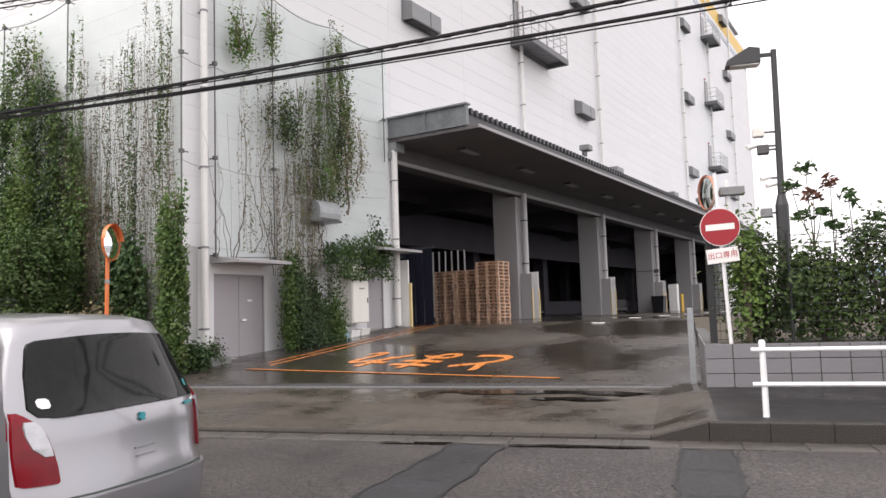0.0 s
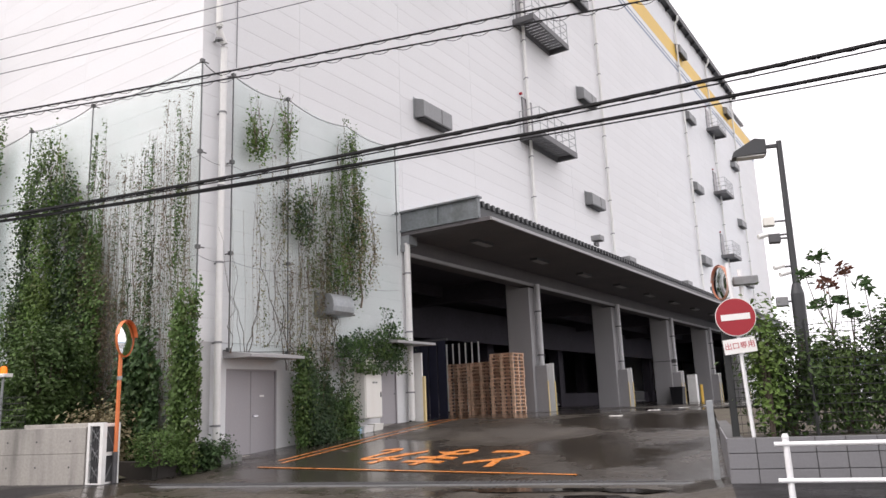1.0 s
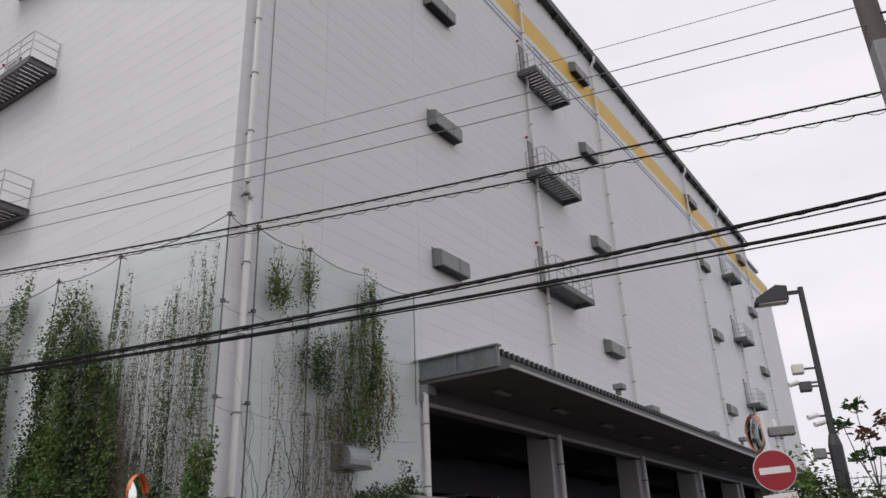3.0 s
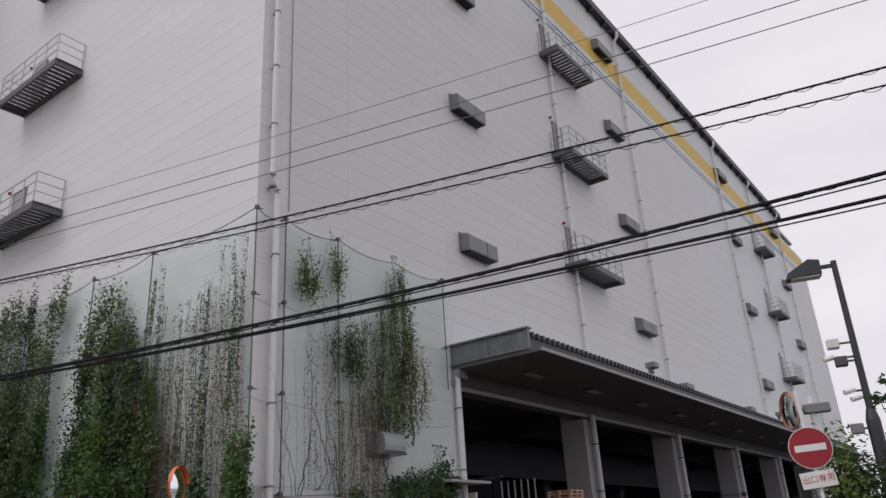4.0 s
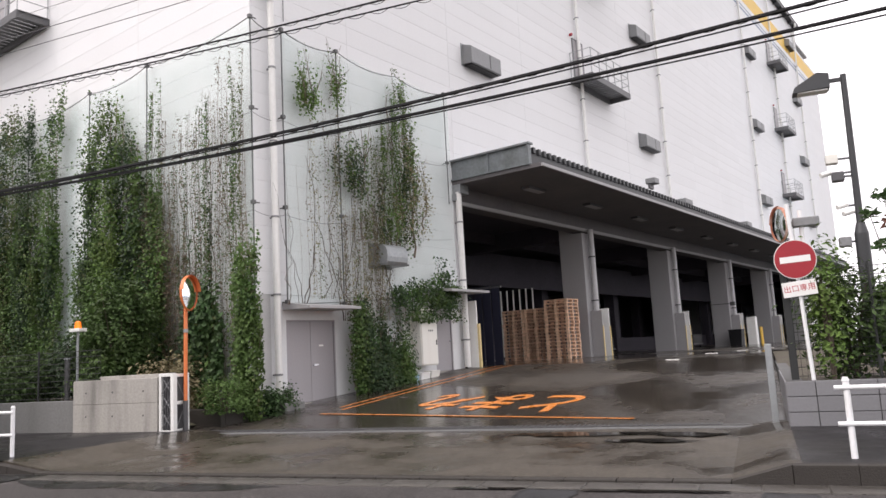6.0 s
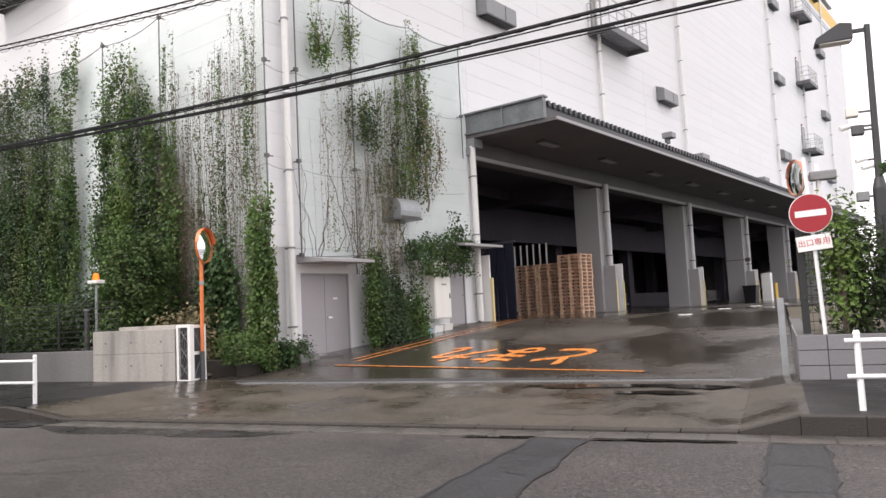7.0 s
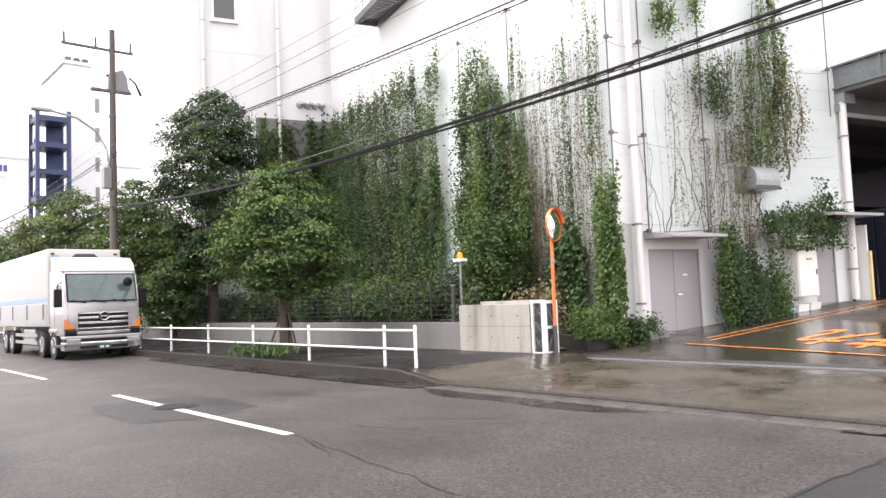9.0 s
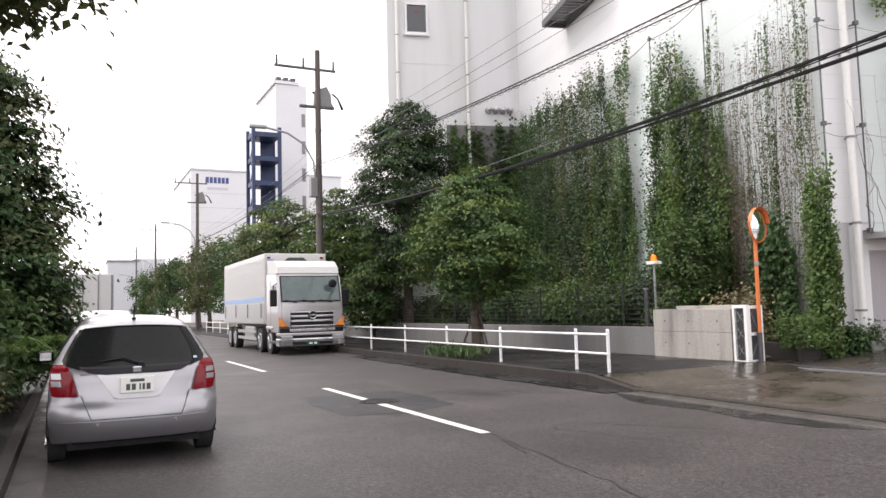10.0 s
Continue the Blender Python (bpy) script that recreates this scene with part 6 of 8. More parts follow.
def make_tree(place, height, crown_r, trunk_r, mat, seed, label, leaf=0.16, n_clumps=110, per=70, squash=0.9, base=0.35, name="tree", lean=0.0, lobes=6, tip=None, layer=1.0, spread=1.1):
    rng = np.random.default_rng(seed)
    t = thing(name, pose(*place), label, "tree", "roadside trees")
    crown_z = height - crown_r * squash
    trunk = Shape()
    top = Vector((lean, 0, height * 0.72))
    pts = [Vector((lean * f * f + 0.06 * math.sin(f * 5 + seed), 0.05 * math.cos(f * 4 + seed), top.z * f)) for f in (0, 0.12, 0.3, 0.5, 0.75, 1.0)]
    trunk.tube(pts, [trunk_r * 1.35, trunk_r, trunk_r * 0.85, trunk_r * 0.7, trunk_r * 0.45, trunk_r * 0.2], 9)
    part("trunk", trunk, BARK, t, smooth=True)
    centres = []
    for k in range(lobes):
        ang = 2 * math.pi * k / lobes + rng.uniform(-0.4, 0.4)
        rr = crown_r * rng.uniform(0.35, 0.62)
        z = height * base + (height * (1 - base) - crown_r * 0.4) * ((k * 0.618 + rng.uniform(0, 0.2)) % 1.0)
        end = Vector((lean + math.cos(ang) * rr, math.sin(ang) * rr, z))
        start = pts[2].lerp(pts[4], rng.random())
        mid = start.lerp(end, 0.55) + Vector((0, 0, 0.12 * crown_r))
        part("limb", Shape().tube([start, mid, end], [trunk_r * 0.4, trunk_r * 0.25, trunk_r * 0.08], 6), BARK, t)
        centres.append((np.array(end), crown_r * rng.uniform(0.42, 0.62)))
    centres.append((np.array((lean, 0, crown_z + crown_r * 0.35)), crown_r * 0.6))
    cl = []
    for c, r in centres:
        cl.append(clumps(rng, c, r, max(n_clumps // len(centres), 3), per, leaf * spread, squash, 0.55, layer))
    pts = np.concatenate(cl)
    pts = pts[pts[:, 2] > height * base * 0.75]
    way = (pts - np.array((lean, 0, crown_z))) / crown_r
    leaf_cloud("crown", pts, leaf, mat, t, seed, 0.15, 0.5, flat=0.3, face=way * 0.6 + np.array((0, 0, 0.6)), loose=0.45)
    if tip is not None:
        sel = pts[(pts[:, 2] > height * 0.62) & (rng.random(len(pts)) < 0.16)]
        leaf_cloud("pale_upper_leaves", sel + rng.normal(size=sel.shape) * 0.06, leaf, tip, t, seed + 1, 0.1, 0.5)
    return t


def make_shrub(place, size, mat, seed, label, leaf=0.1, n=60, per=55, name="shrub", group="shrubs"):
    rng = np.random.default_rng(seed)
    t = thing(name, pose(*place), label, "shrub", group)
    sx, sy, sz = size
    for k in range(5):
        a = k * 1.3 + seed
        part("stem", Shape().tube([(0, 0, -0.05), (math.cos(a) * sx * 0.3, math.sin(a) * sy * 0.3, sz * 0.5), (math.cos(a) * sx * 0.6, math.sin(a) * sy * 0.6, sz * 0.85)], [0.03, 0.02, 0.006], 5), BARK, t)
    pts = []
    for k in range(n):
        d = rng.normal(size=3)
        d /= np.linalg.norm(d)
        r = 0.55 + 0.5 * rng.random()
        c = np.array((d[0] * sx * r, d[1] * sy * r, sz * (0.5 + 0.5 * d[2] * r)))
        pts.append(c + rng.normal(size=(per, 3)) * leaf * 1.4)
    pts = np.concatenate(pts)
    pts = pts[pts[:, 2] > 0.0]
    way = (pts - np.array((0, 0, sz * 0.45))) / np.array((sx, sy, sz * 0.6))
    leaf_cloud("foliage", pts, leaf, mat, t, seed, 0.1, 0.55, flat=0.2, face=way * 0.6 + np.array((0, 0, 0.55)), loose=0.45)
    return t


def grow_vine(name, label, plane, origin, u0, u1, z0, profile, density, mat, seed, leaf=0.13, depth=0.3, stems=8, stem_mat=TWIG, wander=0.25, thin=0.0, stem_top=None, gap=0.33, even=0.45):
    """A creeper before a wall. plane 'y': it runs along x before the south wall; 'x': along y before the dock wall. profile(u): its height at u from 0 to 1."""
    rng = np.random.default_rng(seed)
    v = thing(name, pose(0, 0, 0), label, "climbing plant", "climbing plants")

    def place(u, z, out):
        if plane == "y":
            return np.stack([u, np.full_like(u, origin) - out, z], -1)
        return np.stack([np.full_like(u, origin) + out, u, z], -1)
    twig, lines = Shape(), []
    for k in range(stems):
        u = u0 + (u1 - u0) * (k + rng.uniform(0.1, 0.9)) / stems
        h = (stem_top or profile)((u - u0) / (u1 - u0)) * rng.uniform(0.75, 1.02)
        n = 12
        us = np.cumsum(rng.normal(0, wander / 6, n)) * 0.7 + u
        zs = np.linspace(z0, max(h, z0 + 0.5), n)
        p = place(us, zs, rng.uniform(0.02, 0.12, n))
        r = rng.uniform(0.012, 0.035)
        part("stem", Shape().tube([tuple(q) for q in p], [r * (1 - 0.8 * i / n) for i in range(n)], 5), stem_mat, v)
        # side twigs
        for j in range(4):
            i = int(rng.integers(2, n - 1))
            q = Vector(p[i])
            du, dz = rng.uniform(-0.55, 0.55), rng.uniform(0.3, 1.6)
            e = place(np.array([us[i] + du]), np.array([zs[i] + dz]), np.array([rng.uniform(0.02, 0.2)]))[0]
            m = q.lerp(Vector(e), 0.5) + Vector((rng.uniform(-0.1, 0.1), 0, rng.uniform(-0.1, 0.1)))
            twig.tube([q, m, Vector(e)], [r * 0.5, r * 0.35, 0.004], 4)
        lines.append((us, zs))
    tw = part("twig_growth", twig, stem_mat, v)
    tw["kind"] = "stuff"
    # leaves: hanging clumps strung along lines that follow the stems, with gaps between them
    n = int(density * (u1 - u0) * 8)
    per = 34
    cu, cz, co, cj = [], [], [], []
    strands = max(int((u1 - u0) / gap), 3)
    base = u0 + (u1 - u0) * (np.arange(strands) + rng.uniform(0.1, 0.9, strands)) / strands
    full = rng.uniform(even, 1.0, strands)
    sort = rng.choice(4, strands, p=(0.5, 0.28, 0.12, 0.1)) if u1 - u0 > 1.2 else np.zeros(strands, int)
    for k in range(max(n // per, 3)):
        j = int(rng.integers(strands))
        if k < 2 * strands:
            j = k % strands
        f = (base[j] - u0) / (u1 - u0)
        top = profile(f) * (0.94 + 0.06 * full[j])
        q = rng.random()
        if rng.random() > full[j] * (1 - thin * q):
            q *= 0.55
        z = z0 + (top - z0) * q
        drift = 0.16 * math.sin(z * 0.9 + j * 2.1) + 0.07 * math.sin(z * 2.7 + j)
        bulge = depth * (0.15 + 1.0 * abs(math.sin(z * 0.5 + j * 1.7)) * full[j]) * min(1.0, 0.3 + (top - z) / 2.0)
        m = int(per * rng.uniform(0.5, 1.4))
        su, sz = rng.uniform(0.09, 0.2), rng.uniform(0.16, 0.42)
        cu.append(base[j] + drift + rng.normal(0, su, m))
        cz.append(z + rng.normal(0, sz, m))
        cj.append(np.full(m, sort[j] if rng.random() < 0.85 else rng.integers(4)))
        co.append(np.abs(rng.normal(bulge * 0.6, bulge * 0.45 + 0.03, m)))
    u, z, out, kind_of = np.concatenate(cu), np.concatenate(cz), np.concatenate(co), np.concatenate(cj)
    ok = (u > u0 - 0.25) & (u < u1 + 0.25) & (z > z0 - 0.4)
    c = place(u[ok], z[ok], out[ok] + 0.03)
    mats = (mat, LEAF_DARK, LEAF_FRESH if mat is not LEAF_VINE_DARK else LEAF_VINE, LEAF_OLIVE)
    if mat is LEAF_DRY:
        mats = (mat, LEAF_OLIVE, LEAF_DRY, LEAF_VINE)
    for k, (mt, word) in enumerate(zip(mats, ("leaf_growth", "old_leaf_growth", "young_leaf_growth", "olive_leaf_growth"))):
        sel = c[kind_of[ok] == k]
        if len(sel) > 5:
            leaf_cloud(word, sel, leaf, mt, v, seed + 7 * k, 0.6, 0.75, face=(0.1, -0.8, 0.55) if plane == "y" else (0.8, -0.1, 0.55), loose=0.6)["kind"] = "stuff"
    return v


def string_vine(label, plane, origin, u0, u1, z0, profile, count, seed, leaf=0.07, fill=0.5, greens=(LEAF_BROWN, LEAF_VINE_DARK, LEAF_OLIVE), odds=(0.5, 0.3, 0.2), wanderers=6, thick=1.0, bushy=1.0):
    """A thinned creeper: upright strings with small leaves threaded on them, and a few bare stems that cross them."""
    rng = np.random.default_rng(seed)
    v = thing("climbing_vine", pose(0, 0, 0), label, "climbing plant", "climbing plants")

    def place(u, z, out):
        return (u, origin - out, z) if plane == "y" else (origin + out, u, z)
    strings, leaves = Shape(), [[], [], []]
    for k in range(count):
        u = u0 + (u1 - u0) * (k + rng.uniform(0, 1)) / count
        top = z0 + (profile((u - u0) / (u1 - u0)) - z0) * rng.uniform(0.72, 1.0)
        lean, phase, weight = rng.normal(0, 0.16), rng.uniform(0, 20), rng.uniform(0.15, 1.0) ** 1.5
        foot = z0 + (abs(rng.normal(0, 0.16)) * (bushy - 1) if bushy > 1 else 0)
        foot = min(foot, top - 0.3)
        zs = np.linspace(foot, top, 7)
        us = u + lean * (zs - z0) / 6 + 0.05 * np.sin(zs * 1.3 + phase)
        out = 0.04 + 0.05 * rng.random()
        strings.tube([place(a, z, out) for a, z in zip(us, zs)], float(rng.uniform(0.003, 0.007)) * thick, 4)
        n = int((top - z0) * 60 * fill)
        z = rng.uniform(foot, top, n)
        full = 0.5 + 0.5 * np.sin(z * rng.uniform(0.7, 1.4) + phase) * np.cos(z * 0.43 + phase * 2)
        z = z[rng.random(n) < full * weight * 1.6]
        if len(z) == 0:
            continue
        m = len(z)
        a = np.interp(z, zs, us) + rng.normal(0, 0.045 * bushy, m)
        o = out + np.abs(rng.normal(0, 0.05 + 0.02 * bushy, m))
        q = np.stack([a, np.full(m, origin) - o, z], 1) if plane == "y" else np.stack([np.full(m, origin) + o, a, z], 1)
        first = rng.choice(3, p=odds)
        pick = np.where(rng.random(m) < 0.75, first, rng.choice(3, m, p=odds))
        for c in range(3):
            leaves[c].append(q[pick == c])
    part("string_growth", strings, TWIG, v)["kind"] = "stuff"
    for k in range(wanderers):
        u = rng.uniform(u0, u1)
        zs = np.linspace(z0, z0 + (profile((u - u0) / (u1 - u0)) - z0) * rng.uniform(0.45, 0.95), 10)
        us = np.clip(u + np.cumsum(rng.normal(rng.uniform(-0.09, 0.09), 0.12, 10)), u0 - 0.2, u1 + 0.2)
        r = rng.uniform(0.007, 0.016)
        part("stem", Shape().tube([place(a, z, 0.1 + 0.05 * math.sin(i)) for i, (a, z) in enumerate(zip(us, zs))], [r * (1 - 0.07 * i) for i in range(10)], 5), BARK, v)
    for c, (mt, word) in enumerate(zip(greens, ("withered_leaf_growth", "leaf_growth", "young_leaf_growth"))):
        pts = np.concatenate(leaves[c]) if leaves[c] else np.zeros((0, 3))
        if len(pts) > 5:
            leaf_cloud(word, pts, leaf, mt, v, seed + 7 * c, 0.5, 0.6, face=(0.1, -0.8, 0.5) if plane == "y" else (0.8, -0.1, 0.5), loose=0.6)["kind"] = "stuff"
    return v


def spray_tree(place, outline, trunk_r, mats, seed, label, sprays, per, leaf, spread, bottom=0.5, limbs=10):
    """A tree with its leaves in flat, drooping sprays. outline: (height, radius) from the crown's foot to its top."""
    rng = np.random.default_rng(seed)
    t = thing("tree", pose(*place), label, "tree", "roadside trees")
    hs, rs = [p[0] for p in outline], [p[1] for p in outline]
    high, widest = hs[-1], max(rs)
    pts = [Vector((0.07 * math.sin(f * 5 + seed), 0.06 * math.cos(f * 4 + seed), high * 0.85 * f)) for f in (0, 0.08, 0.25, 0.5, 0.75, 1.0)]
    part("trunk", Shape().tube(pts, [trunk_r * 1.4, trunk_r, trunk_r * 0.85, trunk_r * 0.65, trunk_r * 0.4, trunk_r * 0.15], 10), BARK, t, smooth=True)
    for k in range(limbs):
        f = (k + 0.5) / limbs
        z = hs[0] + (high - hs[0]) * 0.85 * f
        a = k * 2.4 + seed
        r = float(np.interp(z, hs, rs)) * 0.75
        start = Vector((0, 0, max(z - 0.55 * r, hs[0] * 0.75)))
        end = Vector((math.cos(a) * r, math.sin(a) * r, z))
        part("limb", Shape().tube([start, start.lerp(end, 0.55) + Vector((0, 0, 0.08 * r)), end], [trunk_r * 0.42, trunk_r * 0.25, trunk_r * 0.07], 6), BARK, t)
    kinds = [[], [], []]
    done = 0
    while done < sprays:
        z = rng.uniform(hs[0], high)
        r = float(np.interp(z, hs, rs))
        if rng.random() > 0.25 + 0.75 * r / widest:
            continue
        done += 1
        a = rng.uniform(0, 2 * math.pi)
        lump = 1 + 0.16 * math.sin(3 * a + z * 1.7 + seed) + 0.12 * math.sin(5 * a - z * 2.6 + 2 * seed)
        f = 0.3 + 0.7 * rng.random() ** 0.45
        c = np.array((math.cos(a) * r * f * lump, math.sin(a) * r * f * lump, z))
        size = spread * rng.uniform(0.6, 1.35)
        q = rng.normal(size=(per, 3)) * np.array([size, size, size * 0.3])
        q[:, 2] -= 0.35 * np.hypot(q[:, 0], q[:, 1]) ** 1.3
        way = np.tile(np.array((math.cos(a) * 0.55 * f, math.sin(a) * 0.55 * f, 0.75)), (per, 1)) + q * 0.5
        # shade put into colour: inner sprays take the darker leaf, higher ones the paler
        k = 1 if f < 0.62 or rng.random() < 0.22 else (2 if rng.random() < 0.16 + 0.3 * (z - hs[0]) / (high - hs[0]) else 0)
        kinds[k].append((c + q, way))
    for k, word in enumerate(("crown", "shade_tone_leaves", "pale_upper_leaves")):
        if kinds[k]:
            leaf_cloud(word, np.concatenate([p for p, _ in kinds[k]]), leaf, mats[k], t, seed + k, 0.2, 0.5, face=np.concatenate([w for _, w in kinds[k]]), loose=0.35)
    return t


def bump(*pts):
    """A height profile through (u, z) points."""
    us, zs = [p[0] for p in pts], [p[1] for p in pts]

    def f(u):
        return float(np.interp(u, us, zs)) + 0.12 * math.sin(u * 37) + 0.1 * math.sin(u * 91 + 1)
    return f


def build_vines():
    Y, X = SIDE_Y - 0.3, FACADE_X + 0.3
    g = 0.85
    # south wall, from the stair block to the corner
    grow_vine("climbing_vine", "dense dark green creeper covering the white wall", "y", Y, -38.2, -33.0, g, bump((0, 11.0), (0.5, 11.1), (1, 11.0)), 1200, LEAF_VINE_DARK, 1, 0.095, 0.5, 9, thin=0.35, gap=0.3, even=0.4)
    grow_vine("climbing_vine", "dense dark green creeper covering the white wall", "y", Y, -33.0, -28.0, g, bump((0, 11.1), (0.35, 11.0), (0.7, 10.9), (1, 10.9)), 1200, LEAF_VINE_DARK, 2, 0.095, 0.5, 9, thin=0.35, gap=0.3, even=0.4)
    grow_vine("climbing_vine", "dense dark green creeper hanging to the ground", "y", Y, -28.0, -24.7, g, bump((0, 10.8), (0.35, 10.7), (0.5, 9.2), (0.62, 9.4), (0.75, 10.9), (1, 11.0)), 1150, LEAF_VINE, 3, 0.092, 0.42, 9, thin=0.3, gap=0.36, even=0.3)
    grow_vine("climbing_vine", "tall bright green creeper on the net", "y", Y, -23.0, -20.3, g, bump((0, 7.3), (0.15, 8.7), (0.4, 9.9), (0.6, 9.8), (0.8, 8.8), (1, 9.0)), 1650, LEAF_VINE, 4, 0.092, 0.5, 9, thin=0.25, gap=0.32, even=0.35)
    grow_vine("climbing_vine", "green creeper thinning into bare brown stems", "y", Y, -20.6, -18.6, g, bump((0, 8.8), (0.3, 7.6), (0.55, 6.8), (1, 5.0)), 700, LEAF_VINE, 5, 0.1, 0.3, 10, gap=0.25)
    string_vine("mostly bare brown creeper strings with few leaves", "y", Y, -20.2, -15.2, g, bump((0, 8.4), (0.25, 9.2), (0.45, 8.8), (0.7, 9.6), (1, 10.4)), 60, 6, 0.06, 1.15, wanderers=16)
    string_vine("dense brown withered creeper low on the wall", "y", Y, -20.0, -17.2, g, bump((0, 7.0), (0.4, 6.2), (1, 5.2)), 34, 16, 0.062, 1.6, odds=(0.6, 0.25, 0.15), wanderers=4)
    string_vine("thin green creeper strings reaching the net's top", "y", Y, -19.6, -18.8, 4.5, bump((0, 9.6), (0.5, 10.2), (1, 9.2)), 6, 216, 0.075, 2.4, (LEAF_VINE, LEAF_FRESH, LEAF_OLIVE), (0.6, 0.2, 0.2), 1)
    string_vine("dark green creeper strings near the corner", "y", Y, -17.2, -15.3, 2.2, bump((0, 8.2), (0.5, 9.2), (1, 10.3)), 11, 217, 0.07, 2.0, (LEAF_VINE, LEAF_DARK, LEAF_OLIVE), (0.35, 0.45, 0.2), 3)
    grow_vine("climbing_vine", "dark green creeper column behind the mirror", "y", Y - 0.2, -17.7, -16.1, 0.4, bump((0, 2.4), (0.4, 3.0), (0.7, 3.4), (1, 2.2)), 700, LEAF_VINE_DARK, 7, 0.14, 0.3, 6)
    grow_vine("climbing_vine", "narrow bright green creeper column at the corner", "y", Y - 0.35, -15.1, -14.4, 0.3, bump((0, 2.4), (0.3, 3.9), (0.6, 4.6), (0.8, 3.4), (1, 2.0)), 1500, LEAF_VINE, 8, 0.095, 0.2, 6, gap=0.15, even=0.8)
    grow_vine("climbing_vine", "dark creeper over the lower stair block wall", "x", -38.5, 8.4, 12.3, g, bump((0, 11.2), (0.3, 11.3), (0.6, 11.2), (1, 11.4)), 420, LEAF_VINE_DARK, 9, 0.17, 0.25, 6, gap=0.22)
    # dock side
    grow_vine("climbing_vine", "small green creeper tuft high on the net", "x", X, 13.75, 14.4, 8.6, bump((0, 9.8), (0.5, 10.3), (1, 9.7)), 180, LEAF_FRESH, 10, 0.08, 0.15, 3, TWIG, 0.15)
    grow_vine("climbing_vine", "small green creeper tuft high on the net", "x", X, 14.95, 15.4, 9.1, bump((0, 9.9), (0.5, 10.2), (1, 9.8)), 150, LEAF_FRESH, 11, 0.08, 0.12, 3, TWIG, 0.15)
    string_vine("sparse dry creeper strings with a few pale leaves", "x", X, 13.9, 17.4, 3.2, bump((0, 7.6), (0.2, 9.2), (0.5, 9.4), (0.8, 8.6), (1, 7.4)), 30, 12, 0.06, 0.7, (LEAF_BROWN, LEAF_DRY, LEAF_OLIVE), (0.4, 0.35, 0.25), 8, 0.8)
    string_vine("brown withered creeper strings beside the vent hood", "x", X, 15.2, 17.2, 2.6, bump((0, 5.6), (0.4, 6.6), (0.7, 6.4), (1, 5.4)), 26, 212, 0.062, 1.6, (LEAF_BROWN, LEAF_DRY, LEAF_OLIVE), (0.45, 0.3, 0.25), 7)
    string_vine("light green creeper strings between the clumps", "x", X, 15.9, 17.2, 5.0, bump((0, 8.0), (0.5, 8.6), (1, 8.2)), 10, 213, 0.07, 1.7, (LEAF_FRESH, LEAF_OLIVE, LEAF_VINE), (0.4, 0.3, 0.3), 2)
    string_vine("green creeper strings climbing through the tall column", "x", X, 17.0, 18.7, 4.9, bump((0, 9.4), (0.3, 10.4), (0.7, 10.7), (1, 9.4)), 14, 214, 0.072, 2.2, (LEAF_VINE, LEAF_OLIVE, LEAF_FRESH), (0.45, 0.3, 0.25), 4)
    string_vine("bare creeper stems straying over the corner wall", "x", X, 12.9, 13.9, 3.0, bump((0, 6.4), (0.5, 7.2), (1, 6.8)), 3, 215, 0.05, 0.1, wanderers=5, thick=0.6)
    grow_vine("climbing_vine", "light green creeper clump on the net", "x", X, 14.9, 16.3, 6.6, bump((0, 7.6), (0.4, 8.3), (1, 7.4)), 120, LEAF_FRESH, 13, 0.08, 0.18, 2, TWIG, 0.3)
    grow_vine("climbing_vine", "tall green creeper column on the net", "x", X, 16.8, 18.5, 4.6, bump((0, 7.3), (0.3, 8.8), (0.6, 10.2), (0.85, 10.8), (1, 8.6)), 170, LEAF_FRESH, 14, 0.085, 0.28, 4, TWIG, 0.35, gap=0.3, even=0.2)
    grow_vine("climbing_vine", "thin olive creeper beside the green column", "x", X, 17.7, 19.2, 5.6, bump((0, 9.4), (0.4, 9.0), (0.8, 7.9), (1, 7.6)), 120, LEAF_DRY, 15, 0.075, 0.3, 3, TWIG, 0.4)
    grow_vine("climbing_vine", "dark green bush climbing between door and cabinet", "x", X + 0.1, 15.3, 17.7, 0.55, bump((0, 2.7), (0.25, 2.9), (0.55, 2.3), (0.8, 1.9), (1, 1.1)), 1100, LEAF_VINE_DARK, 17, 0.08, 0.35, 8)
    string_vine("ragged green creeper over the steel door's canopy", "x", X + 0.1, 17.3, 20.3, 2.5, bump((0, 3.6), (0.25, 4.0), (0.45, 3.7), (0.68, 3.9), (0.78, 5.2), (0.88, 4.1), (1, 3.7)), 24, 18, 0.1, 5.5, (LEAF_VINE_DARK, LEAF_VINE, LEAF_DARK), (0.5, 0.3, 0.2), 5, bushy=4.5)
    string_vine("green creeper hanging between window and cabinet", "x", X + 0.1, 17.1, 18.0, 1.2, bump((0, 3.4), (0.5, 3.6), (1, 3.2)), 7, 218, 0.09, 1.2, (LEAF_VINE_DARK, LEAF_OLIVE, LEAF_BROWN), (0.5, 0.3, 0.2), 3, bushy=1.6)


